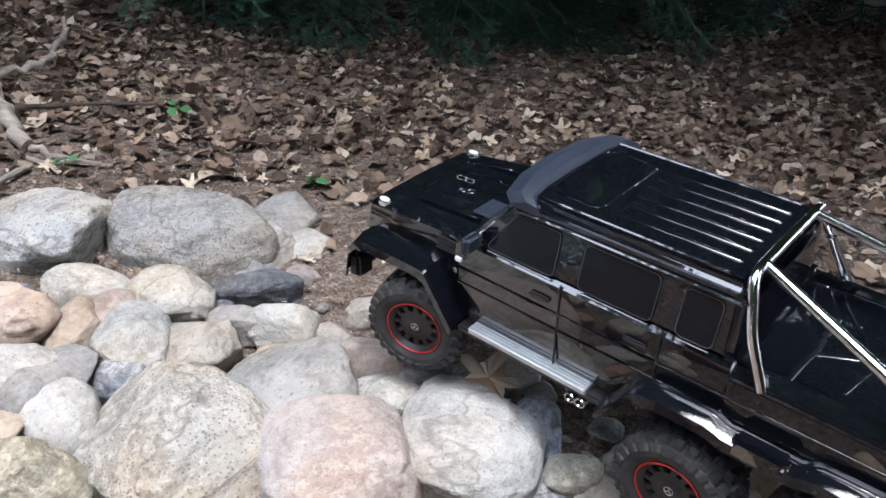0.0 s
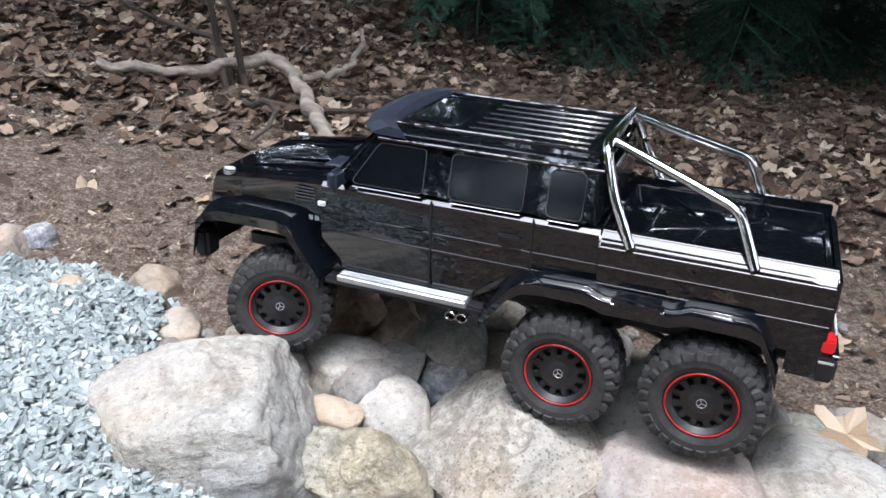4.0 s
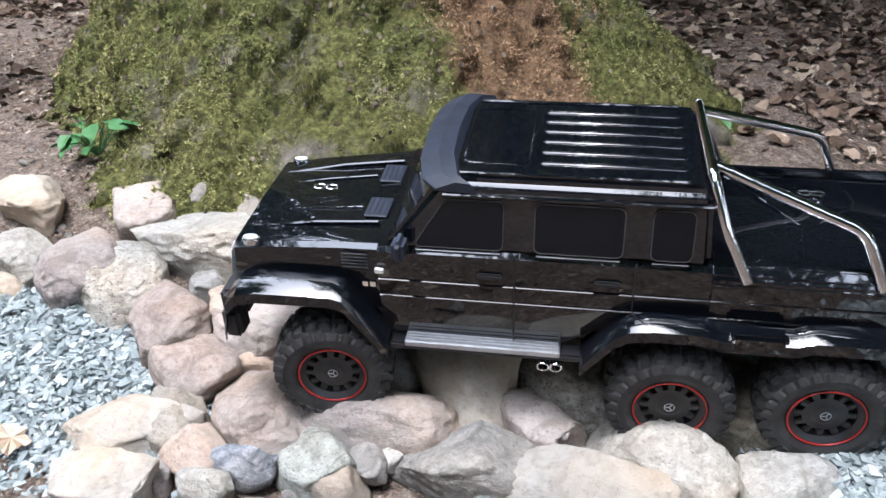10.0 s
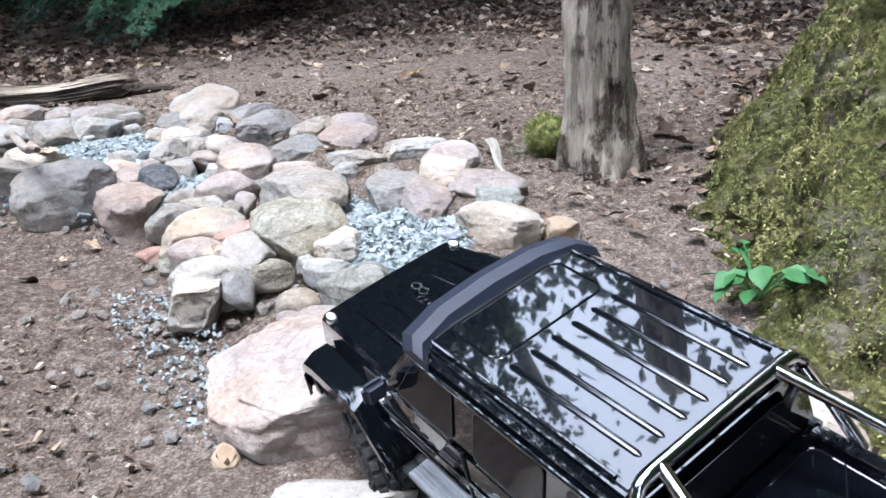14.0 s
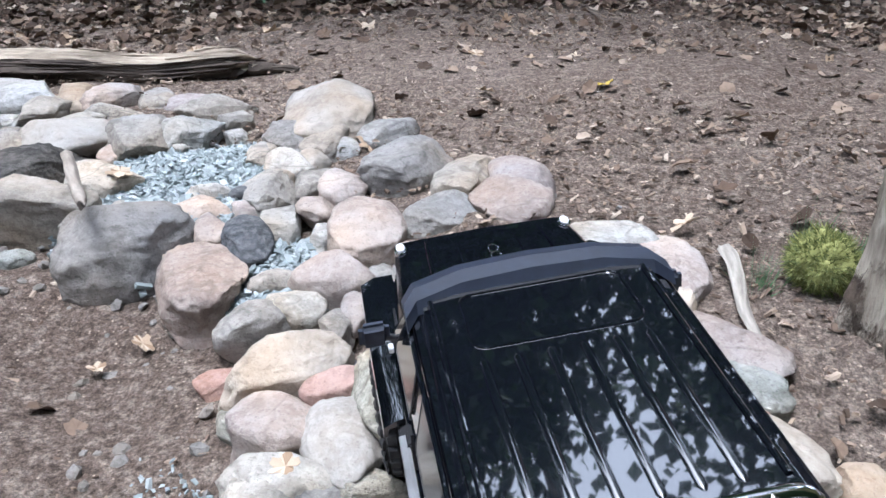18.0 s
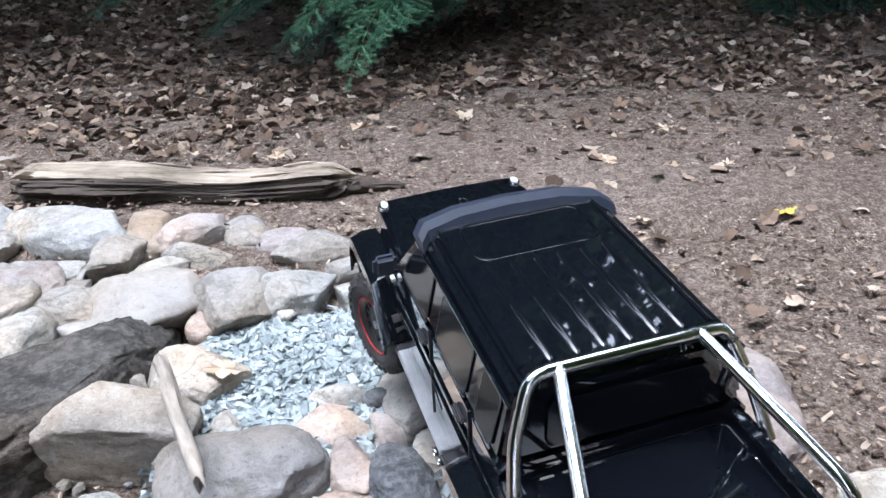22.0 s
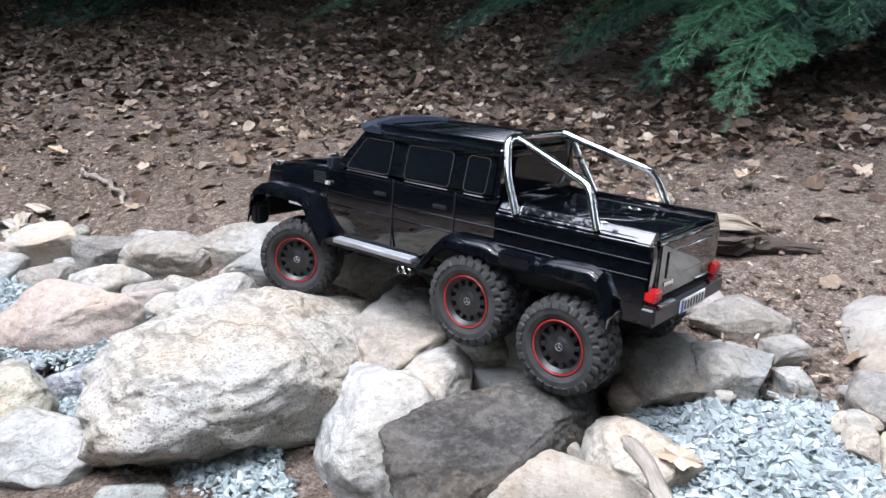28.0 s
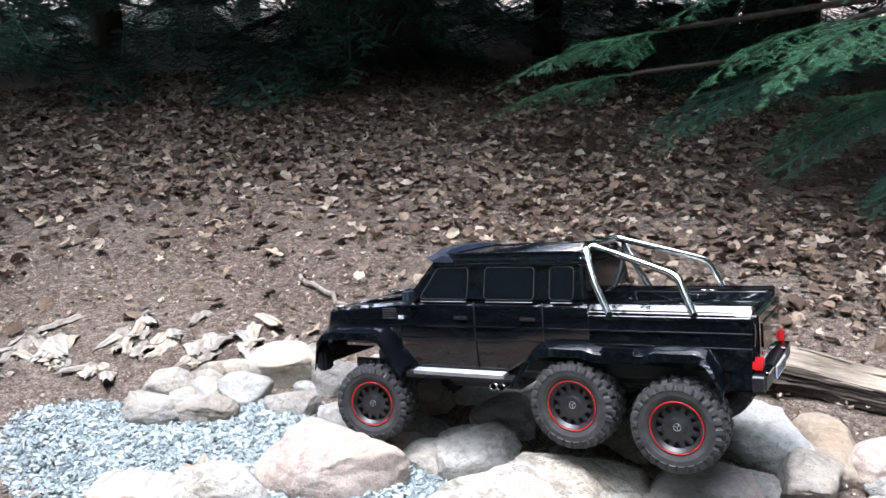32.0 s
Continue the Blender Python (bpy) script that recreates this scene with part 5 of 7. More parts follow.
for _i in range(48):
    _u = _i / 47
    _p = Vector(on_soil(-2.26 - 0.40 * _u + _slabs.gauss(0, 0.04), -2.80 + 0.33 * _u + _slabs.gauss(0, 0.045), 0.010))
    _t = radians(50 + _slabs.gauss(0, 28))
    _d = Vector((math.cos(_t), math.sin(_t), _slabs.gauss(0, 0.06))) * _slabs.uniform(0.018, 0.055)
    rough_log("bark_piece", _p - _d, _p + _d, _slabs.uniform(0.010, 0.020), _slabs.uniform(0.006, 0.014), "flaking slab of dead bark on the soil", "bark", (LOG_WOOD, DRIFT_WOOD, TWIG_WOOD)[_i % 3], 10.0 + _i, 0.3, 12)
rough_log("wood_disc", on_soil(-1.70, -0.575, 0.004), on_soil(-1.697, -0.572, 0.012), 0.014, 0.014, "small pale disc of cut wood on the soil", "wood", PALE_LEAF, 20.0, 1.0, 16)

# ---- green plants ----


def leafy_plant(x, y, count, size, spread, seed, label):
    rnd = random.Random(seed)
    plant = thing("ground_plant", label, "plant", m=pose(x, y, soil_z(x, y)))
    for _ in range(count):
        a, h = rnd.uniform(0, 6.3), rnd.uniform(0.3, 1.0) * spread
        tip = Vector((math.cos(a) * h, math.sin(a) * h, rnd.uniform(0.35, 1.0) * spread))
        part("stem", tube([(0, 0, 0), tip * 0.6 + Vector((0, 0, 0.01)), tip], 0.0011, 5), GREEN, plant)
        n = 10
        s = size * rnd.uniform(0.7, 1.2)
        bm = bmesh.new()
        mid = [bm.verts.new((s * (-0.1 + 1.1 * i / 4), 0, -0.10 * s * (i / 4) ** 2)) for i in range(5)]
        for sgn in (1, -1):
            edge = [mid[0]] + [bm.verts.new((s * (-0.1 + 1.1 * i / 4), sgn * s * w, 0.10 * s - 0.12 * s * (i / 4) ** 2)) for i, w in ((1, 0.40), (2, 0.42), (3, 0.26))] + [mid[4]]
            for i in range(4):
                f = [mid[i], mid[i + 1], edge[i + 1], edge[i]]
                f = [v for j, v in enumerate(f) if v not in f[:j]]
                bm.faces.new(f if sgn > 0 else f[::-1])
        leaf = part("leaf", bm, GREEN, plant)
        leaf.matrix_basis = Matrix.Translation(tip) @ pose(0, 0, 0, rnd.uniform(-25, 25), rnd.uniform(-5, 35), math.degrees(a))
    return plant


leafy_plant(-1.905, 0.040, 17, 0.030, 0.062, 1, "bright green broad-leaved seedling beside the mossy trunk")
leafy_plant(-1.45, 1.00, 5, 0.036, 0.035, 2, "low green leafy plant on the leaf litter")
leafy_plant(-0.60, 1.68, 4, 0.032, 0.03, 3, "low green leafy plant on the soil")
leafy_plant(-0.26, 1.37, 3, 0.030, 0.025, 4, "low green leafy plant on the soil")
leafy_plant(-0.68, 1.33, 3, 0.016, 0.02, 5, "tiny green seedling on the soil")
leafy_plant(-1.75, -0.40 + 1.55, 4, 0.034, 0.04, 6, "low green leafy plant on the leaf litter")


def grass_tuft(x, y, seed):
    rnd = random.Random(seed)
    vs, fs = [], []
    for _ in range(90):
        a, r = rnd.uniform(0, 6.3), rnd.uniform(0, 0.03)
        bx, by, h, d = r * math.cos(a), r * math.sin(a), rnd.uniform(0.02, 0.055), rnd.uniform(0, 0.03)
        b = len(vs)
        vs += [(bx - 0.001, by, 0), (bx + 0.001, by, 0), (bx + d * math.cos(a), by + d * math.sin(a), h)]
        fs.append((b, b + 1, b + 2))
    ob = part("grass_tuft", raw_mesh("grass_tuft", vs, fs), GREEN)
    ob.matrix_basis = pose(x, y, soil_z(x, y))
    return tagged(ob, "small tuft of green grass on the soil", "grass", group="grass tufts")


for _i, (_x, _y) in enumerate(((-2.53, -0.17), (-2.50, -0.12), (-2.42, -0.24))):
    grass_tuft(_x, _y, _i)

# ---- conifers ----


def bough_mesh(seed, length=0.9, needle=0.019, gap=0.0048, step=0.06):
    """A drooping fir bough from 0,0,0 along +x: stem, side shoots and flat rows of needles."""
    rnd = random.Random(seed)
    vs, fs = [], []

    def rod(p, q, r):
        d = (q - p).normalized()
        a = d.cross(Vector((0, 0, 1))).normalized() * r
        c = d.cross(a).normalized() * r
        b = len(vs)
        for e in (p, q):
            vs.extend([tuple(e + a), tuple(e - 0.5 * a + 0.87 * c), tuple(e - 0.5 * a - 0.87 * c)])
        fs.extend([(b + i, b + (i + 1) % 3, b + 3 + (i + 1) % 3, b + 3 + i) for i in range(3)])

    def shoot(p, d, n, ln, lvl):
        side = d.cross(n).normalized()
        q = p + d * ln - Vector((0, 0, 0.10 * ln))
        rod(p, q, 0.0012 if lvl else 0.002)
        k = int(ln / gap)
        for i in range(k):
            o = p.lerp(q, (i + 0.5) / k)
            for s in (1, -1):
                w = (side * s * 0.85 + d * 0.55 + n * rnd.uniform(-0.05, 0.35)).normalized()
                ln2 = needle * rnd.uniform(0.65, 1.05) * (1 - 0.4 * (i / k) ** 3)
                t = d * (0.0016 if needle < 0.03 else 0.004)
                b = len(vs)
                vs.extend([tuple(o - t), tuple(o + t), tuple(o + w * ln2)])
                fs.append((b, b + 1, b + 2))
        if lvl == 0 and ln > 0.06:
            m = int(ln / 0.05)
            for i in range(1, m + 1):
                for s in (1, -1):
                    o = p.lerp(q, i / (m + 0.6))
                    dd = (d * 0.75 + side * s * 0.66 + Vector((0, 0, rnd.uniform(-0.25, 0.05)))).normalized()
                    shoot(o, dd, n, ln * rnd.uniform(0.35, 0.5) * (1 - 0.6 * i / m) + 0.025, 1)

    pts = [Vector((length * u, 0.03 * math.sin(4 * u + seed), -0.28 * length * u * u)) for u in [i / 12 for i in range(13)]]
    for a, b in zip(pts, pts[1:]):
        rod(a, b, 0.006 * (1 - 0.8 * a.x / length))
    n = int(length / step)
    for i in range(1, n):
        u = i / n
        p = Vector((length * u, 0.03 * math.sin(4 * u + seed), -0.28 * length * u * u))
        d0 = Vector((1, 0, -0.56 * u)).normalized()
        up = Vector((0.4 * u, 0, 1)).normalized()
        for s in (1, -1):
            d = (d0 * 0.72 + Vector((0, s * 0.70, rnd.uniform(-0.28, 0.02)))).normalized()
            shoot(p, d, up, (0.26 * (1 - u) ** 0.8 + 0.05) * rnd.uniform(0.7, 1.1), 0)
    shoot(pts[-1], (pts[-1] - pts[-2]).normalized(), Vector((0.3, 0, 1)).normalized(), 0.07, 1)
    return raw_mesh("bough", vs, fs)


FINE = [bough_mesh(i + 1, 0.9, 0.029, 0.0058, 0.095) for i in range(3)]
SHADED = [bough_mesh(i + 1) for i in range(3)]
COARSE = [bough_mesh(i + 11, 0.9, 0.045, 0.017, 0.08) for i in range(3)]


def conifer(x, y, height, boughs, seed, label, meshes, material, reach=1.0, low=0.3, group="", aims=(), face=None):
    rnd = random.Random(seed)
    z0 = soil_z(x, y)
    tree = thing("conifer", label, "conifer", group, m=pose(x, y, z0))
    part("trunk", tube([(0, 0, -0.1), (0.01, 0, height * 0.3), (0, 0.02, height * 0.7), (0, 0, height)], [0.10, 0.085, 0.05, 0.01], 14), TRUNK_WOOD, tree)
    for i in range(boughs):
        u = i / max(1, boughs)
        h = low + (height - low) * u
        ln = reach * (1 - 0.75 * u) * rnd.uniform(0.8, 1.15)
        a = math.degrees(2.4 * i) + rnd.uniform(-20, 20) if face is None else face + rnd.uniform(-95, 95)
        b = part("bough", meshes[i % 3], material, tree)
        k = ln / 0.9
        b.matrix_basis = pose(0, 0, h, rnd.uniform(-12, 12), rnd.uniform(-8, 22), a) @ Matrix.Diagonal((k, k, k, 1))
    for i, (tx, ty, tz) in enumerate(aims):
        # a bough whose tip hangs at that place
        tip = Vector((tx - x, ty - y, tz - z0))
        way = Vector((tip.x, tip.y, 0)).normalized()
        k = 0.56 if meshes is FINE else 0.72
        base = tip - way * 0.86 * k + Vector((0, 0, 0.26 * k))
        b = part("bough", meshes[i % 3], material, tree)
        b.matrix_basis = Matrix.Translation(base) @ pose(0, 0, 0, rnd.uniform(-15, 15), 2, math.degrees(math.atan2(way.y, way.x))) @ Matrix.Diagonal((k, k, k, 1))
        stem = [Vector((0, 0, base.z + 0.25)), base.lerp(Vector((0, 0, base.z + 0.2)), 0.4), base]
        part("limb", tube(stem, [0.02, 0.012, 0.007], 8), TRUNK_WOOD, tree)
    return tree


conifer(-5.36, -1.31, 3.4, 40, 31, "fir tree with drooping dark green boughs over the leaf bank", FINE, NEEDLE, 1.5, 1.5, "conifers", (
    (-4.04, -2.95, 0.62), (-3.79, -2.10, 0.82), (-4.06, -1.96, 0.62), (-3.80, -2.70, 0.78), (-3.55, -1.84, 0.85), (-3.66, -1.40, 0.55), (-3.95, -1.50, 0.85), (-4.05, -1.25, 0.70), (-4.10, -2.35, 0.95),
    (-3.90, -1.75, 1.05), (-4.25, -1.65, 0.60), (-4.20, -2.60, 1.10), (-4.15, -1.05, 0.95), (-3.75, -1.55, 0.62), (-4.35, -2.15, 0.75), (-4.30, -1.35, 0.55)))
# firs from here on carry the needle colour darkened for shade
conifer(-0.75, 3.05, 5.0, 50, 32, "dense fir with boughs down to the ground, its green darkened as in shade", SHADED, SHADED_NEEDLE, 1.2, 0.12, "conifers", ((-0.75, 2.05, 0.22), (-0.45, 2.15, 0.20), (-1.0, 2.1, 0.30), (-0.2, 2.2, 0.25), (-0.6, 2.2, 0.45)), -90)
conifer(0.15, 3.20, 5.0, 50, 33, "dense fir with boughs down to the ground, its green darkened as in shade", SHADED, SHADED_NEEDLE, 1.2, 0.15, "conifers", ((0.0, 2.3, 0.25), (0.3, 2.35, 0.35), (-0.3, 2.4, 0.5)), -90)
conifer(-5.75, -0.95, 3.2, 26, 34, "fir behind the clearing, its green darkened as in shade", SHADED, SHADED_NEEDLE, 1.3, 0.8, "conifers", (
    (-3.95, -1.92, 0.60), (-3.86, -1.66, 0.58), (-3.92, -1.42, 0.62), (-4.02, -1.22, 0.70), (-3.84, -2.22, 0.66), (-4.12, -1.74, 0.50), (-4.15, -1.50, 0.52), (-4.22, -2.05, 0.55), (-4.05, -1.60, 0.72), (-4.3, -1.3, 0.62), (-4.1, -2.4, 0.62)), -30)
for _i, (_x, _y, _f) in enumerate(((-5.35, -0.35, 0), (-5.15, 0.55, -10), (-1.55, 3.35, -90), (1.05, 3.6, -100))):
    conifer(_x, _y, 3.0 if _x < -4 else 4.4, 40, 36 + _i, "fir with shade-darkened boughs down to the ground", SHADED, SHADED_NEEDLE, 0.95, 0.06, "conifers", (), _f)
conifer(-5.05, -4.75, 4.4, 26, 35, "fir behind the leaf bank, its green darkened as in shade", SHADED, SHADED_NEEDLE, 1.3, 0.15, "conifers", (), 55)
_ring = ((-1.9, 4.6), (1.4, 4.2), (-3.4, 4.4), (-5.2, 3.0), (-6.6, 1.6), (-6.9, 0.2), (-7.0, -1.2), (-6.8, -2.8), (-6.3, -4.2), (-5.4, -5.2), (-4.3, -6.0), (-3.0, -6.4), (-7.6, -3.6), (-7.9, -0.6), (2.6, 3.2), (-0.8, 5.0), (-6.0, -5.4), (-7.6, -6.4), (-6.4, -7.4), (-8.8, -5.0), (-5.0, -7.6), (-8.4, -2.2), (3.6, 1.0), (3.2, -2.2), (0.9, -4.6), (-1.6, -5.8))
_far = conifer(*_ring[0], 7.0, 54, 41, "dark conifer at the edge of the wood", COARSE, SHADED_NEEDLE, 2.1, 0.15, "far conifers")
_low = conifer(*_ring[3], 4.0, 44, 42, "lower dark conifer at the edge of the wood", COARSE, SHADED_NEEDLE, 1.9, 0.1, "far conifers")
for _i, (_x, _y) in enumerate(_ring):
    if _i not in (0, 3):
        _k = 0.6 if _x < -3 and _y > -1 else 1.0
        copy_thing(_low if _x < -4 else _far, pose(_x, _y, soil_z(_x, _y), 0, 0, 67 * _i) @ Matrix.Diagonal((1, 1, _k, 1)))


def bare_bush(x, y, seed):
    """Crooked leafless stems."""
    rnd = random.Random(seed)
    bush = thing("bare_bush", "leafless crooked dark bush at the edge of the wood", "bush", m=pose(x, y, soil_z(x, y)))
    for i in range(5):
        p = Vector((rnd.uniform(-0.03, 0.03), rnd.uniform(-0.03, 0.03), -0.03))
        d = Vector((rnd.gauss(0.15, 0.5), rnd.gauss(0, 0.4), 1)).normalized()
        pts = [p]
        for _ in range(7):
            d = (d + Vector((rnd.gauss(0, 0.45), rnd.gauss(0, 0.45), rnd.gauss(0, 0.2)))).normalized()
            p = p + d * rnd.uniform(0.05, 0.09)
            pts.append(p)
        part("stem", tube(pts, [0.009 * (1 - 0.1 * k) for k in range(len(pts))], 7), TRUNK_WOOD, bush)
    return bush


bare_bush(-1.05, 1.56, 3)

# ---- crowns overhead, out of view, placed for shade and reflections ----


def clump_mesh(seed, count=700, radius=0.75):
    rnd = random.Random(seed)
    vs, fs = [], []
    for _ in range(count):
        c = Vector((rnd.gauss(0, 0.45), rnd.gauss(0, 0.45), rnd.gauss(0, 0.30))) * radius
        s = rnd.uniform(0.035, 0.065)
        r = Euler((rnd.gauss(0, 0.7), rnd.gauss(0, 0.7), rnd.uniform(0, 6.3))).to_matrix()
        b = len(vs)
        vs += [tuple(c + r @ Vector(p) * s) for p in ((-1, 0, 0), (-0.2, 0.6, 0.1), (1, 0, -0.1), (-0.2, -0.6, 0.1))]
        fs.append((b, b + 1, b + 2, b + 3))
    return raw_mesh("foliage", vs, fs)


CLUMPS = [clump_mesh(i + 50) for i in range(4)]


def broadleaf(x, y, height, spread, count, seed, dx=0.0, dy=0.0, low=0.55):
    rnd = random.Random(seed)
    z0 = soil_z(x, y)
    tree = thing("broadleaf_tree", "broadleaf tree with an out-of-view green crown placed for shade and reflections", "tree", "trees of the wood", m=pose(x, y, z0))
    if (x, y) != TREE_AT:
        part("trunk", tube([(0, 0, -0.2), (0.05, 0, height * 0.5), (0, 0.1, height)], [0.17, 0.13, 0.05], 14), TRUNK_WOOD, tree)
    left = count
    lit = [Vector((TRAIL[k][0] * (1 - u) + TRAIL[k + 1][0] * u, TRAIL[k][1] * (1 - u) + TRAIL[k + 1][1] * u, 0.3)) for k in range(len(TRAIL) - 1) for u in (0, 0.33, 0.67)] + [Vector(q) for q in ((-2.8, -2.6, 0.4), (-3.1, -2.2, 0.4), (-3.0, -0.7, 0.4), (-3.2, -1.4, 0.4), (-0.75, 1.15, 0.1))]
    while left:
        left -= 1
        c = Vector((x + dx + rnd.gauss(0, 0.45) * spread, y + dy + rnd.gauss(0, 0.45) * spread, z0 + height * rnd.uniform(low, 1.1)))
        # clumps that would keep the sun off the stones are left out
        near = min(((c - p) - SUN_WAY * (c - p).dot(SUN_WAY)).length for p in lit)
        if near < 1.12:
            continue
        # and most of those in the open sky that the truck's roof reflects over the clearing
        way = c - Vector((-1.9, -0.3, 0.6))
        high, side = math.degrees(math.atan2(way.z, math.hypot(way.x, way.y))), math.degrees(math.atan2(way.x, way.y))
        if high > 30 and -132 < side < -26 and rnd.random() < 0.79:
            continue
        b = part("foliage", CLUMPS[rnd.randrange(4)], CANOPY, tree)
        k = rnd.uniform(0.7, 1.1)
        b.matrix_basis = Matrix.Translation(c - Vector((x, y, z0))) @ pose(0, 0, 0, 0, 0, rnd.uniform(0, 360)) @ Matrix.Diagonal((k, k, k, 1))
        if rnd.random() < 0.35:
            part("limb", tube([(0, 0, height * 0.45), ((c.x - x) * 0.5, (c.y - y) * 0.5, (c.z - z0 + height * 0.5) / 2), tuple(c - Vector((x, y, z0)))], [0.05, 0.03, 0.01], 7), TRUNK_WOOD, tree)
    return tree


# crowns set where their shade falls on the banks behind the stones
for _i, (_x, _y, _h, _s, _c, _dx, _dy) in enumerate(((-0.2, 4.2, 6.5, 2.6, 420, 0.5, -1.6), (-2.6, 3.6, 6.5, 2.6, 26, 0.3, -0.8), (1.9, 3.0, 6.0, 2.6, 110, -0.6, -0.4), (-5.6, 1.2, 7.0, 3.2, 9, 0, 0), (-6.2, -1.6, 7.5, 2.4, 150, 1.1, -1.8), (-5.4, -4.6, 6.5, 2.6, 170, 0.9, 0.5), (1.8, -2.6, 7.0, 3.4, 12, 0, 0), (3.2, 0.6, 7.0, 3.0, 10, 0, 0))):
    broadleaf(_x, _y, _h, _s, _c, 60 + _i, _dx, _dy)
# dense unseen stand beyond the stones, leafy almost to the ground, to darken reflections
for _i, (_x, _y, _h, _s, _c) in enumerate(((0.9, 4.4, 6.0, 2.4, 230), (-1.0, 4.7, 6.5, 2.4, 260), (-3.0, 4.6, 6.0, 2.2, 200), (2.6, 3.0, 5.5, 2.2, 150))):
    broadleaf(_x, _y, _h, _s, _c, 80 + _i, 0.0, -1.3, 0.18)
# low crowns added above the view to shade the far leaf bank
for _i, (_x, _y, _h, _s, _c) in enumerate(((-6.6, -2.9, 2.7, 1.7, 150), (-6.5, -0.5, 2.7, 1.6, 120), (-5.9, -5.0, 2.7, 1.7, 110))):
    broadleaf(_x, _y, _h, _s, _c, 90 + _i, 1.2, 0.3, 0.42)
# unseen low trees behind the path, near side, added to darken the truck's reflections
for _i, (_x, _y, _h, _s, _c) in enumerate(((0.9, -3.6, 2.5, 1.5, 90), (-0.4, -4.4, 2.3, 1.2, 70), (2.4, -2.4, 2.5, 1.5, 80))):
    broadleaf(_x, _y, _h, _s, _c, 100 + _i, 0.0, 0.0, 0.10)

# ---- the model truck ----
# its own space: x ahead, y to its left, z up, 0 at the hub height of the middle axle
R_TYRE = 0.0585


def side_pair(name, make, material, parent, label=""):
    """The same piece on the left (side 1) and on the right (side -1)."""
    return [part(name, make(s), material, parent, label) for s in (1, -1)]


def truck_wheel(parent, x, side):
    hub = new("wheel")
    hub.parent = parent
    # tyre: one moulded skin, its lugs standing on the carcass in two staggered rows that wrap over the shoulders
    half = [(0.0540, 0.0010, 0), (0.0542, 0.0022, 4), (0.0541, 0.0098, 4), (0.0538, 0.0110, 0), (0.0536, 0.0122, 0), (0.0537, 0.0134, 5), (0.0526, 0.0210, 5), (0.0519, 0.0221, 0), (0.0510, 0.0231, 0),
            (0.0505, 0.0240, 6), (0.0464, 0.0264, 6), (0.0456, 0.0266, 0), (0.0400, 0.0268, 0), (0.0345, 0.0244, 0), (0.0300, 0.0190, 0)]
    prof = [(r, -w, {4: 3, 5: 2, 6: 1}.get(row, 0)) for r, w, row in half[::-1]] + half
    n = 26 * 9
    bm = bmesh.new()
    rings = []
    for r, w, row in prof:
        ring = []
        for k in range(n):
            u = (k / 9 + {0: 0, 1: 0.1, 2: 0.6, 3: 0.1 + 30 * w, 4: 0.6 - 30 * w, 5: 0.1, 6: 0.6}[row]) % 1.0
            up = 0.0 if row == 0 else max(0.0, min(1.0, (0.38 - abs(u - 0.5)) / 0.08))
            out = 0.0042 * up * (0.6 if row in (1, 6) and r < 0.05 else 1.0)
            side_out = math.copysign(0.0018 * up, w) if row in (1, 6) else 0.0
            a = 2 * math.pi * k / n
            rr = r + (out if r > 0.049 else 0.0)
            ring.append(bm.verts.new((rr * math.cos(a), w + side_out, rr * math.sin(a))))
        rings.append(ring)
    for a, b in zip(rings, rings[1:] + rings[:1]):
        for k in range(n):
            bm.faces.new((a[k], a[(k + 1) % n], b[(k + 1) % n], b[k]))
    bmesh.ops.recalc_face_normals(bm, faces=bm.faces)
    part("tyre", bm, RUBBER, hub, angle=25)
    # rim: a dish with twelve windows, hub cap and lip
    s = side
    rim = []
    dish = bmesh.new()
    m = 48
    dprof = [(0.0335, 0.021), (0.0305, 0.0235), (0.0262, 0.0192), (0.0252, 0.0110), (0.0192, 0.0110), (0.0186, 0.0184), (0.0120, 0.0186), (0.0105, 0.0195), (0.0085, 0.0205), (0.0001, 0.0208)]
    rr = [[dish.verts.new((r * math.cos(2 * math.pi * k / m), s * w, r * math.sin(2 * math.pi * k / m))) for k in range(m)] for r, w in dprof]
    for a, b in zip(rr, rr[1:]):
        for k in range(m):
            dish.faces.new((a[k], a[(k + 1) % m], b[(k + 1) % m], b[k]))
    bmesh.ops.recalc_face_normals(dish, faces=dish.faces)
    for k in range(12):
        spoke = rbox(-0.0030, 0.0030, s * 0.0135 if s > 0 else -0.0190, 0.0190 if s > 0 else -0.0135, 0.0175, 0.0262, 0.0010, 2)
        spoke.transform(Matrix.Rotation(2 * math.pi * k / 12, 4, "Y"))
        rim.append(spoke)
    part("rim", joined(dish, *rim), RIM, hub, "satin black twelve-window rim")
    ring = tube([(0.0318 * math.cos(a), s * 0.0242, 0.0318 * math.sin(a)) for a in [2 * math.pi * k / 40 for k in range(41)]], 0.0008, 6, False)
    part("ring", ring, RED_RING, hub, "thin red ring on the rim lip")
    caps = []
    for k in range(3):
        b = rbox(-0.0004, 0.0004, 0.0208 if s > 0 else -0.0213, 0.0213 if s > 0 else -0.0208, 0, 0.004, 0)
        b.transform(Matrix.Rotation(2 * math.pi * k / 3, 4, "Y"))
        caps.append(b)
    capring = tube([(0.0044 * math.cos(a), s * 0.0210, 0.0044 * math.sin(a)) for a in [2 * math.pi * k / 20 for k in range(21)]], 0.0004, 5, False)
    part("hub_cap", joined(capring, *caps), SILVER, hub, "small silver hub badge")
    hub.matrix_basis = pose(x, side * 0.0935, 0)
    return hub


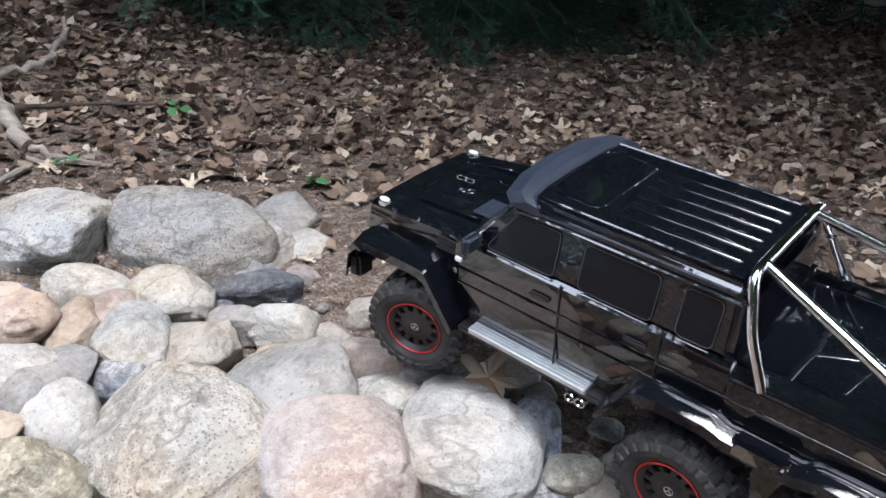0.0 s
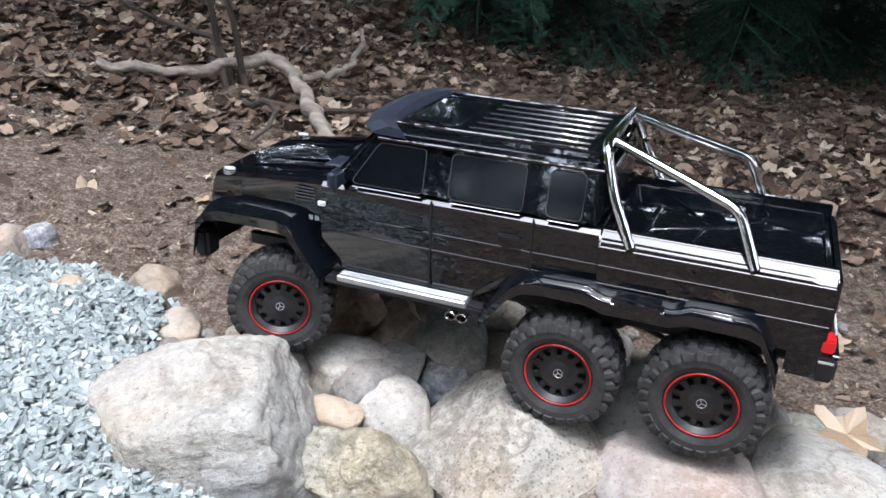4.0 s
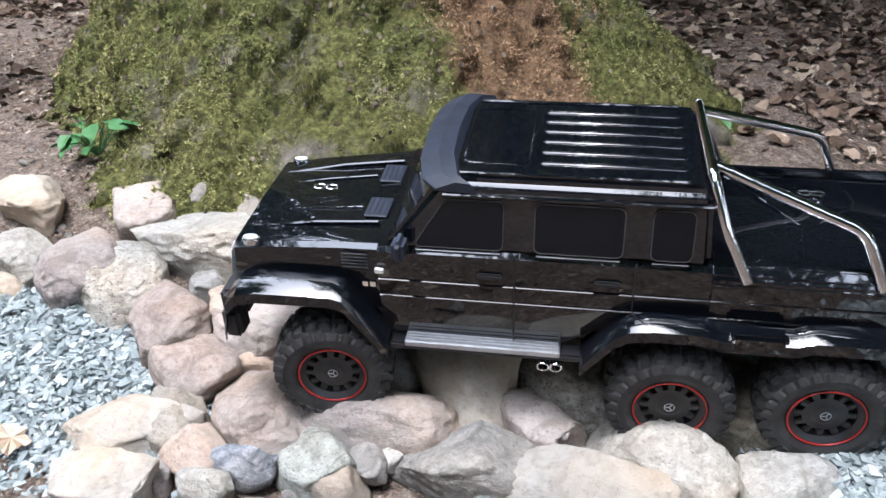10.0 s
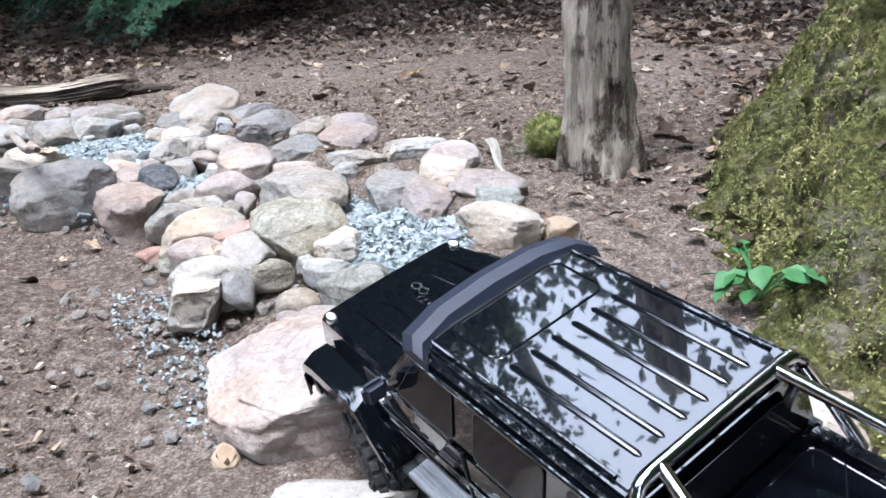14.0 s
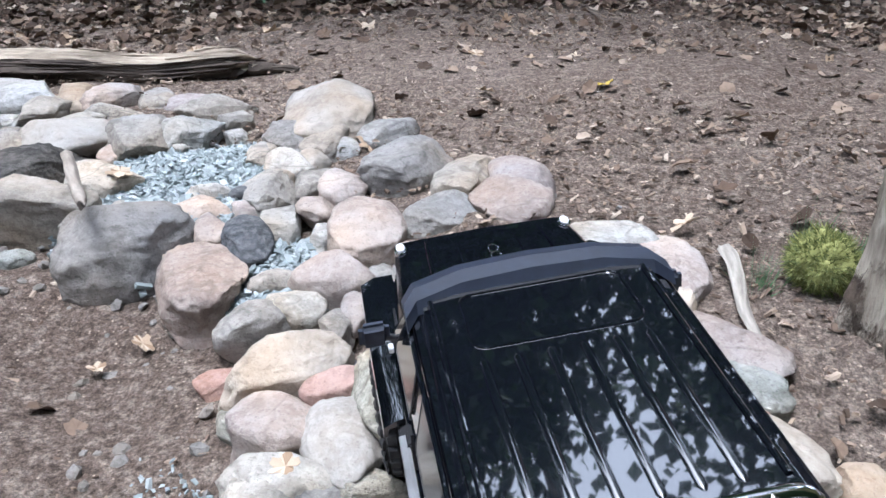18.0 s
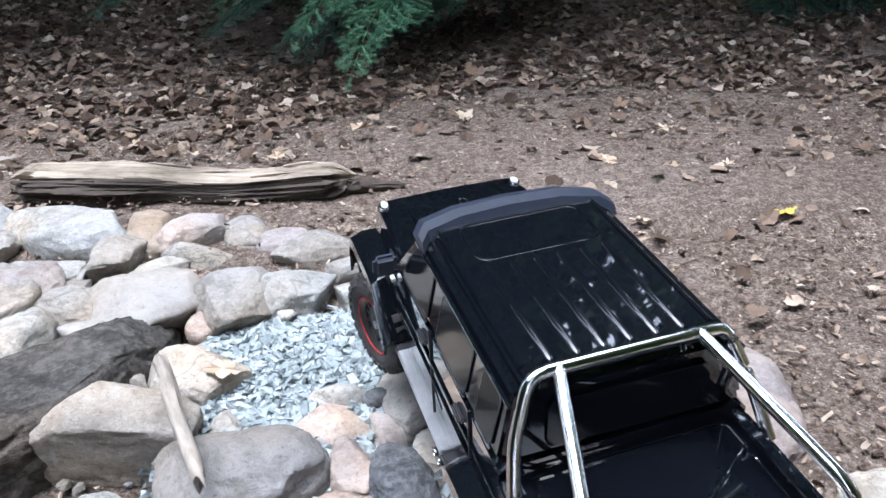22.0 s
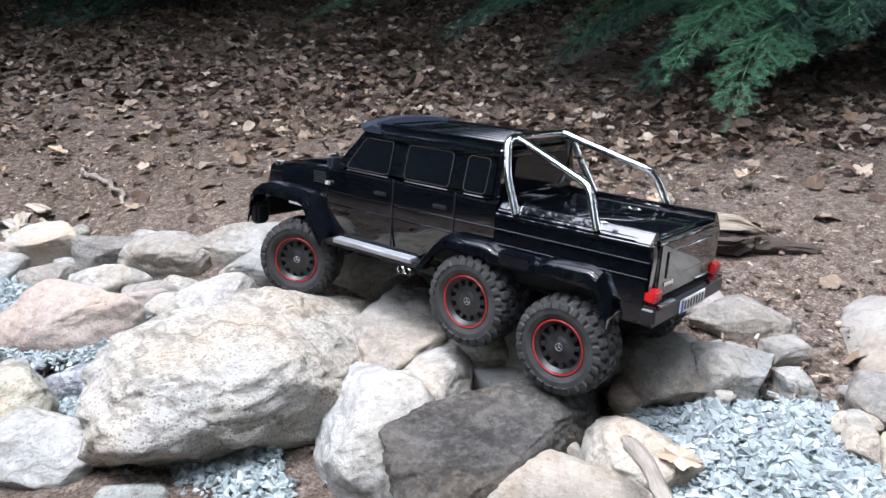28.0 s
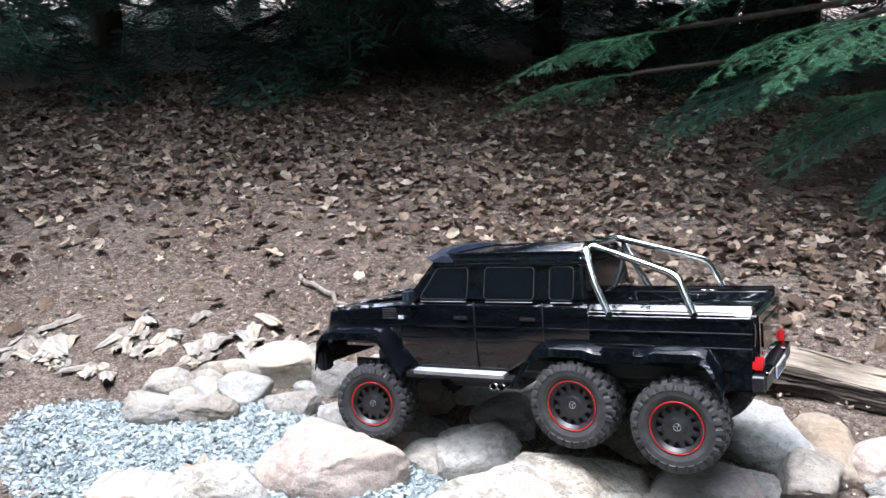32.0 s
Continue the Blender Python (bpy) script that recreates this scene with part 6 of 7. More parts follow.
def build_truck():
    car = thing("model_truck", "glossy black six-wheeled scale model pickup truck on rocks", "model truck")

    # lower body: one lofted shell from the nose to the cab's rear wall, then the bed
    def shell(stations, flip=False):
        bm = bmesh.new()
        rings = []
        for x, yb, zb, ym, zm, yt, zt in stations:
            half = [(yb * 0.0, zb), (yb * 0.9, zb), (yb, zb + 0.006), (ym, zm), (yt, zt - 0.005), (yt - 0.004, zt - 0.001), (yt - 0.012, zt), (0, zt + 0.0015)]
            ring = half + [(-y, z) for y, z in half[-2:0:-1]]
            rings.append([bm.verts.new((x, y, z)) for y, z in ring])
        n = len(rings[0])
        for a, b in zip(rings, rings[1:]):
            for k in range(n):
                bm.faces.new((a[k], a[(k + 1) % n], b[(k + 1) % n], b[k]))
        bm.faces.new(rings[0])
        bm.faces.new(rings[-1][::-1])
        bmesh.ops.recalc_face_normals(bm, faces=bm.faces)
        return bm

    part("body", shell([
        (0.262, 0.090, 0.036, 0.0945, 0.085, 0.093, 0.137), (0.20, 0.090, 0.036, 0.0945, 0.085, 0.0935, 0.138),
        (0.10, 0.090, 0.036, 0.0945, 0.085, 0.0935, 0.138), (0.060, 0.090, 0.060, 0.0945, 0.085, 0.0935, 0.138), (-0.020, 0.090, 0.066, 0.0945, 0.085, 0.0935, 0.137)]), PAINT, car, angle=25)
    part("hood", shell([
        (0.408, 0.078, 0.070, 0.080, 0.09, 0.074, 0.113), (0.402, 0.081, 0.066, 0.0825, 0.092, 0.078, 0.121), (0.36, 0.083, 0.066, 0.085, 0.1, 0.081, 0.127),
        (0.30, 0.086, 0.066, 0.088, 0.1, 0.085, 0.133), (0.259, 0.089, 0.060, 0.0915, 0.1, 0.089, 0.1365)]), PAINT, car, "black gloss hood with raised ribs", angle=25)
    # ribs and lines of the hood
    for s in (1, -1):
        part("hood_rib", tube([(0.40, s * 0.050, 0.1195), (0.33, s * 0.053, 0.1325), (0.268, s * 0.056, 0.1385)], 0.0022, 8), PAINT, car)
    side_pair("hood_vent", lambda s: joined(rbox(0.263, 0.285, s * 0.031 - 0.016, s * 0.031 + 0.016, 0.1366, 0.1390, 0.001, 1), *[rbox(0.2655 + i * 0.0050, 0.2683 + i * 0.0050, s * 0.031 - 0.013, s * 0.031 + 0.013, 0.1386, 0.1397, 0.0004, 1) for i in range(4)]), VISOR, car, "slate-grey louvred hood vent")
    for s in (1, -1):
        part("hood_crease", tube([(0.398, s * 0.024, 0.1210), (0.34, s * 0.027, 0.1303), (0.290, s * 0.029, 0.1357)], 0.0013, 6), PAINT, car)
    side_pair("side_vent", lambda s: joined(*[rbox(0.272, 0.296, s * 0.0895 - 0.001, s * 0.0895 + 0.001, 0.111 + i * 0.0034, 0.1128 + i * 0.0034, 0.0004, 1) for i in range(5)]), TRIM, car)
    part("hood_clip", joined(*[tube([(0.335 + 0.006 * math.cos(a) + dx, 0.0 + 0.004 * math.sin(a), 0.1378) for a in [math.pi * k / 6 for k in range(13)]], 0.0008, 6, False) for dx in (-0.006, 0.006)]), CHROME, car, "wire body clip")

    # greenhouse
    def lean(c):
        up = (c.z - 0.136) / (0.199 - 0.136)
        x = c.x + (-0.052 * up if c.x > 0.1 else 0.004 * up)
        return Vector((x, c.y * (1 - 0.115 * up), c.z))

    part("cab", rbox(-0.018, 0.258, -0.0932, 0.0932, 0.136, 0.199, 0.006, 3, lean), PAINT, car, "black gloss cab with a ribbed roof", angle=30)
    roof = 0.1988
    part("roof_panel", rbox(-0.010, 0.198, -0.076, 0.076, roof - 0.004, roof + 0.0022, 0.003, 2), PAINT, car)
    top = roof + 0.0022
    for i in range(6):
        y = -0.050 + 0.020 * i
        ridge = bmesh.new()
        n = 8
        for j, (dx, r) in enumerate(((0, 0.0012), (0.003, 0.0030), (0.118, 0.0030), (0.121, 0.0012))):
            for k in range(n + 1):
                a = math.pi * k / n
                ridge.verts.new((0.004 + dx, y + r * math.cos(a), top - 0.0006 + 0.75 * r * math.sin(a)))
        ridge.verts.ensure_lookup_table()
        for j in range(3):
            for k in range(n):
                a = j * (n + 1) + k
                ridge.faces.new([ridge.verts[q] for q in (a, a + 1, a + n + 2, a + n + 1)])
        ridge.faces.new([ridge.verts[k] for k in range(n + 1)])
        ridge.faces.new([ridge.verts[3 * (n + 1) + k] for k in range(n + 1)])
        bmesh.ops.recalc_face_normals(ridge, faces=ridge.faces)
        part("roof_rib", ridge, PAINT, car)
    for s in (1, -1):
        part("roof_side_rib", tube([(0.004, s * 0.0715, top), (0.19, s * 0.0715, top)], 0.0020, 8), PAINT, car)
        part("drip_rail", tube([(-0.016, s * 0.0865, 0.188), (0.203, s * 0.0865, 0.188)], 0.0019, 8), PAINT, car)
    hatch = [Vector((0.163 + a, b, top)) for a, b in rounded(0.056, 0.108, 0.010)]
    part("sunroof_outline", tube(hatch + hatch[:1], 0.0011, 6, False), PAINT, car)
    # sun visor over the windscreen: a five-sided wing
    wing = bmesh.new()
    rows = []
    for y, dx, dz in ((-0.0885, -0.012, -0.004), (-0.080, 0.000, 0.000), (-0.048, 0.008, 0.003), (0.0, 0.010, 0.004), (0.048, 0.008, 0.003), (0.080, 0.000, 0.000), (0.0885, -0.012, -0.004)):
        rows.append([wing.verts.new((0.196 + dx + a, y, 0.2015 + dz + b)) for a, b in ((-0.010, -0.006), (-0.005, 0.0022), (0.008, 0.0034), (0.024, -0.0030), (0.0245, -0.0046), (0.012, -0.0058))])
    for a, b in zip(rows, rows[1:]):
        for k in range(6):
            wing.faces.new((a[k], a[(k + 1) % 6], b[(k + 1) % 6], b[k]))
    wing.faces.new(rows[0])
    wing.faces.new(rows[-1][::-1])
    bmesh.ops.recalc_face_normals(wing, faces=wing.faces)
    part("visor", wing, VISOR, car, "slate-blue plastic sun visor", angle=20)
    # windows stand 1 mm proud of the pillars
    tilt = math.atan2(0.0932 * 0.115, 0.063)

    def window(s, x0, x1, z0, z1, slant=0.0):
        w, h = x1 - x0, z1 - z0
        out = [(px + (x0 + x1) / 2 - slant * (pz / h + 0.5) * (px / w + 0.5), pz) for px, pz in rounded(w, h, 0.006)]
        bm = prism(out, -0.0009, 0.0009, "y", 0)
        m = Matrix.Translation((0, s * (0.0937 - 0.1702 * (((z0 + z1) / 2) - 0.136)), (z0 + z1) / 2)) @ Matrix.Rotation(s * tilt, 4, "X")
        bm.transform(m)
        return bm

    for s in (1, -1):
        for x0, x1, sl in ((0.152, 0.229, 0.028), (0.053, 0.126, 0.0), (-0.002, 0.031, 0.0)):
            pane = part("window", window(s, x0, x1, 0.141, 0.184, sl), GLASS, car, "smoked side window")
            edge = [Vector((px + (x0 + x1) / 2 - sl * (pz / 0.043 + 0.5) * (px / (x1 - x0) + 0.5), 0, pz)) for px, pz in rounded(x1 - x0, 0.043, 0.006)]
            seal = tube(edge + edge[:1], 0.0005, 6, False)
            seal.transform(Matrix.Translation((0, s * (0.0945 - 0.1702 * 0.0265), 0.1625)) @ Matrix.Rotation(s * tilt, 4, "X"))
            part("window_seal", seal, RUBBER, pane, "thin black rubber seal")
            part("window_sill", rbox(x0 + 0.002, x1 - 0.002, s * 0.0932 - 0.0009, s * 0.0932 + 0.0009, 0.1374, 0.1384, 0.0004, 1), SILL, car, "thin bright sill strip")
    shield = prism(rounded(0.150, 0.060, 0.006), -0.0008, 0.0008, "z", 0)
    shield.transform(Matrix.Translation((0.2315, 0, 0.167)) @ Matrix.Rotation(radians(90 - 39), 4, "Y") @ Matrix.Rotation(radians(90), 4, "Z"))
    part("windscreen", shield, GLASS, car, "smoked windscreen")
    back = prism(rounded(0.120, 0.040, 0.006), -0.0006, 0.0006, "x", 0)
    back.transform(Matrix.Translation((-0.0185, 0, 0.165)))
    part("rear_window", back, GLASS, car, "smoked rear window of the cab")
    # flank mouldings, door gaps and handles
    for s in (1, -1):
        for z, x0, x1 in ((0.104, -0.232, 0.262), (0.0865, -0.232, 0.262)):
            part("side_moulding", tube([(x0, s * 0.0948, z), (x1, s * 0.0948, z)], 0.0011, 6), PAINT, car)
        for x in (0.142, 0.041):
            part("door_gap", rbox(x - 0.0006, x + 0.0006, s * 0.0942 - 0.0012, s * 0.0942 + 0.0012, 0.045 if x > 0.1 else 0.085, 0.137, 0), TRIM, car)
        for x in (0.152, 0.052):
            part("door_handle", rbox(x, x + 0.022, s * 0.0955 - 0.0025, s * 0.0955 + 0.0025, 0.113, 0.118, 0.0015, 2), TRIM, car, "black door handle")
        part("mirror", rbox(0.232, 0.243, s * 0.1075 - 0.011, s * 0.1075 + 0.011, 0.138, 0.158, 0.004, 3), VISOR, car, "slate-grey wing mirror")
        part("mirror_arm", tube([(0.238, s * 0.090, 0.140), (0.238, s * 0.100, 0.144)], 0.003, 8), TRIM, car)
        part("badge", joined(*[rbox(0.266 + i * 0.007, 0.271 + i * 0.007, s * 0.0920 - 0.0006, s * 0.0920 + 0.0006, 0.0935, 0.0985, 0) for i in range(2)]), CHROME, car, "small bright fender badge")
        part("side_marker", rbox(0.256, 0.264, s * 0.0968 - 0.002, s * 0.0968 + 0.002, 0.1125, 0.1175, 0.0008, 1), WHITE_LENS, car, "white side repeater")
        oval = [(0.009 * math.cos(q), 0.0055 * math.sin(q)) for q in [2 * math.pi * k / 16 for k in range(16)]]
        shellbm = prism(oval, 0, 0.007, "z", 0.0015, 2)
        shellbm.transform(Matrix.Translation((0.386, s * 0.0735, 0.1185)))
        lamp = part("indicator", shellbm, CHROME, car, "oval chromed indicator housing on the fender")
        lensbm = prism([(0.75 * p, 0.7 * q) for p, q in oval], 0, 0.0012, "z", 0)
        lensbm.transform(Matrix.Translation((0.386, s * 0.0735, 0.1254)))
        part("lens", lensbm, WHITE_LENS, lamp, "clear lens")
        part("headlight", tube([(0.4075, s * 0.058, 0.096), (0.4115, s * 0.058, 0.096)], 0.013, 20), WHITE_LENS, car, "round clear headlight")

    # wheel-arch flares: a bent plate along an arch, wider at the outside
    def flare(s, path, y0=0.084, y1=0.114, thick=0.005):
        bm = bmesh.new()
        rings = []
        for x, z in path:
            rings.append([bm.verts.new(p) for p in ((x, s * y0, z), (x, s * (y1 - 0.0135), z), (x, s * (y1 - 0.001), z - 0.0065), (x, s * y1, z - 0.0165), (x, s * (y1 - 0.003), z - 0.0165), (x, s * (y1 - 0.005), z - thick - 0.003), (x, s * y0, z - thick))])
        for a, b in zip(rings, rings[1:]):
            for k in range(7):
                bm.faces.new((a[k], a[(k + 1) % 7], b[(k + 1) % 7], b[k]))
        bm.faces.new(rings[0])
        bm.faces.new(rings[-1][::-1])
        bmesh.ops.recalc_face_normals(bm, faces=bm.faces)
        return bm

    for s in (1, -1):
        part("front_flare", flare(s, [(0.411, 0.050), (0.405, 0.082), (0.394, 0.094), (0.374, 0.0985), (0.305, 0.0995), (0.293, 0.096), (0.273, 0.068), (0.256, 0.044)]), PAINT, car, "wide black fender flare", angle=28)
        part("rear_flare", flare(s, [(0.082, 0.042), (0.054, 0.078), (0.042, 0.086), (0.024, 0.0885), (-0.016, 0.0885), (-0.026, 0.086), (-0.033, 0.0835), (-0.092, 0.0835), (-0.099, 0.086), (-0.108, 0.0885), (-0.157, 0.0885), (-0.168, 0.084), (-0.182, 0.062), (-0.191, 0.045)]), PAINT, car, "wide black double fender flare", angle=28)
        part("flare_plate", rbox(-0.086, -0.040, s * 0.1055 - 0.0085, s * 0.1055 + 0.0085, 0.0665, 0.0850, 0.003, 2), PAINT, car, "flat tread plate between the arches")
        step = part("side_step", rbox(0.080, 0.256, s * 0.0925 - 0.0095, s * 0.0925 + 0.0095, 0.030, 0.0375, 0.002, 2), TRIM, car, "black side step")
        part("step_plate", rbox(0.0994, 0.2413, s * 0.0925 - 0.009, s * 0.0925 + 0.0102, 0.0345, 0.0415, 0.0012, 1), SILVER, step, "bright silver step plate")
        for i in range(4):
            part("step_rib", rbox(0.101, 0.240, s * (0.0865 + 0.0036 * i) - 0.0008, s * (0.0865 + 0.0036 * i) + 0.0008, 0.0413, 0.0425, 0.0003, 1), SILVER, step)
        ex = []
        for dx in (0.0, 0.0115):
            ex.append(tube([(0.1025 + dx, s * 0.088, 0.0245), (0.1025 + dx, s * 0.1035, 0.0245)], 0.0052, 14, False))
            ex.append(tube([(0.1025 + dx + 0.0052 * math.cos(a), s * 0.1035, 0.0245 + 0.0042 * math.sin(a)) for a in [2 * math.pi * k / 18 for k in range(19)]], 0.0009, 6, False))
        part("exhaust_tip", joined(*ex), CHROME, car, "twin chromed side exhaust tips")

    # the load bed: two side walls, tailgate, floor and a soft cover
    def wall(s):
        out = [(-0.019, 0.066), (-0.232, 0.056), (-0.236, 0.110), (-0.232, 0.1245), (-0.205, 0.1285), (-0.019, 0.1295)]
        lo, hi = sorted((s * 0.0795, s * 0.0945))
        return prism(out, lo, hi, "y", 0.003, 2)

    for s in (1, -1):
        part("bed_wall", wall(s), PAINT, car, "black bed side wall")
    part("tailgate", rbox(-0.238, -0.226, -0.080, 0.080, 0.060, 0.1255, 0.004, 3), PAINT, car, "black tailgate")
    part("tailgate_panel", rbox(-0.2402, -0.2375, -0.060, 0.060, 0.082, 0.112, 0.001, 1), PAINT, car)
    part("bed_floor", rbox(-0.228, -0.018, -0.080, 0.080, 0.086, 0.094, 0.002, 1), PAINT, car)
    part("bed_cover", rbox(-0.2265, -0.0185, -0.080, 0.080, 0.1190, 0.1268, 0.0012, 1), PAINT, car, "flat glossy black bed cover", angle=50)
    rim = [Vector((-0.1225 + a, b, 0.1270)) for a, b in rounded(0.196, 0.148, 0.006)]
    part("cover_rim", tube(rim + rim[:1], 0.0011, 6, False), PAINT, car, "thin raised rim of the bed cover")
    for s in (1, -1):
        part("bed_rail", prism([(s * p, q) for p, q in ((0.0955, 0.117), (0.0952, 0.1235), (0.0850, 0.1350), (0.0775, 0.1355), (0.0765, 0.117))], -0.231, -0.020, "x", 0.0012, 2), PAINT, car, "bevelled shoulder of the bed side")
    for ridge in ([(-0.098, 0.056, 0.1268), (-0.105, 0.016, 0.1275), (-0.160, -0.032, 0.1275), (-0.152, -0.074, 0.1268)], [(-0.104, 0.006, 0.1268), (-0.076, -0.036, 0.1275), (-0.049, -0.074, 0.1268)]):
        part("cover_crease", tube(bent([Vector(p) for p in ridge]), 0.0015, 8), PAINT, car)
    part("cover_clip", joined(*[tube([(-0.124 + 0.006 * math.cos(a) + dx, -0.048 + 0.004 * math.sin(a), 0.1282) for a in [math.pi * k / 6 for k in range(13)]], 0.0008, 6, False) for dx in (-0.006, 0.006)]), CHROME, car, "wire body clip")

    # roll bar: a hoop behind the cab and two sloping side bars with feet
    r = 0.0047
    hoop = bent([(-0.048, 0.0940, 0.126), (-0.0265, 0.0865, 0.168), (-0.0125, 0.0725, 0.2085), (-0.0125, -0.0725, 0.2085), (-0.0265, -0.0865, 0.168), (-0.048, -0.0940, 0.126)])
    bar = part("roll_bar", tube(hoop, r, 14), CHROME, car, "polished chrome roll bar")
    for s in (1, -1):
        part("side_bar", tube(bent([(-0.0125, s * 0.0520, 0.2085), (-0.1315, s * 0.0820, 0.1715), (-0.152, s * 0.0930, 0.1262)]), r, 14), CHROME, bar)

    # rear end: bumper, lamps, plate
    part("rear_bumper", rbox(-0.250, -0.226, -0.098, 0.098, 0.036, 0.058, 0.004, 3), TRIM, car, "black rear bumper")
    for s in (1, -1):
        part("bumper_pad", rbox(-0.2515, -0.240, s * 0.068 - 0.020, s * 0.068 + 0.020, 0.055, 0.0595, 0.001, 1), PAINT, car)
        lamp = part("tail_lamp", rbox(-0.2445, -0.226, s * 0.083 - 0.0095, s * 0.083 + 0.0095, 0.0615, 0.0745, 0.002, 2), TAIL, car, "glowing red tail lamp")
        part("lamp_guard", joined(*[rbox(-0.2455, -0.2440, s * 0.083 - 0.009, s * 0.083 + 0.009, 0.0650 + 0.0045 * i, 0.0660 + 0.0045 * i, 0) for i in range(2)]), TRIM, lamp)
        part("rear_quarter", rbox(-0.232, -0.196, s * 0.0905 - 0.0045, s * 0.0905 + 0.0045, 0.036, 0.090, 0.003, 2), PAINT, car)
    plate = part("number_plate", rbox(-0.2535, -0.2505, -0.034, 0.034, 0.0385, 0.0545, 0.001, 1), PLATE_WHITE, car, "white plate with dark bars")
    part("plate_band", rbox(-0.2539, -0.2533, 0.0285, 0.0335, 0.039, 0.054, 0), PLATE_BLUE, plate)
    part("plate_bars", joined(*[rbox(-0.2539, -0.2533, -0.028 + 0.008 * i, -0.0235 + 0.008 * i, 0.0415, 0.0515, 0) for i in range(7)]), TRIM, plate)
    part("tailgate_badge", joined(*[rbox(-0.2392, -0.2378, 0.040 + i * 0.006, 0.0445 + i * 0.006, 0.074, 0.0785, 0) for i in range(4)]), CHROME, car)
    # nose
    part("front_bumper", rbox(0.398, 0.424, -0.088, 0.088, 0.040, 0.070, 0.005, 3), TRIM, car, "black front bumper")
    side_pair("bumper_horn", lambda s: rbox(0.398, 0.416, s * 0.094 - 0.012, s * 0.094 + 0.012, 0.030, 0.062, 0.004, 2), TRIM, car)
    part("grille", joined(*[rbox(0.407, 0.4105, -0.040, 0.040, 0.080 + 0.008 * i, 0.0845 + 0.008 * i, 0.0006, 1) for i in range(4)]), TRIM, car, "black slatted grille")
    # running gear
    part("chassis_rail", rbox(-0.225, 0.395, -0.034, -0.026, 0.020, 0.036, 0.002, 1), TRIM, car)
    part("chassis_rail", rbox(-0.225, 0.395, 0.026, 0.034, 0.020, 0.036, 0.002, 1), TRIM, car)
    part("underbody", rbox(-0.215, 0.255, -0.080, 0.080, 0.040, 0.062, 0.004, 1), INTERIOR, car)
    part("skid_plate", rbox(0.10, 0.22, -0.045, 0.045, 0.004, 0.024, 0.006, 2), INTERIOR, car)
    # the tail behind the last axle is short
    for ob in car.children_recursive:
        if ob.type == "MESH":
            for v in ob.data.vertices:
                v.co.y *= 1 + 0.035 * max(0.0, min(1.0, (0.205 - v.co.z) / 0.06))
                if v.co.x < -0.172:
                    v.co.x = -0.172 + 0.76 * (v.co.x + 0.172)
    wheels = []
    for x in (0.315, 0.0, -0.131):
        part("axle", tube([(x, -0.075, 0), (x, -0.02, 0), (x, 0.0, 0), (x, 0.02, 0), (x, 0.075, 0)], [0.007, 0.008, 0.016, 0.008, 0.007], 12), TRIM, car)
        for s in (1, -1):
            part("shock_absorber", tube([(x - 0.022, s * 0.052, -0.004), (x - 0.016, s * 0.044, 0.040), (x - 0.012, s * 0.040, 0.075)], 0.0055, 10), TRIM, car)
            part("link_rod", tube([(x, s * 0.038, -0.004), (x - 0.095 if x > 0.1 else x + 0.075, s * 0.030, 0.020)], 0.003, 8), TRIM, car)
            wheels.append((x, s, truck_wheel(car, x, s)))
    return car, wheels


TRUCK, WHEELS = build_truck()


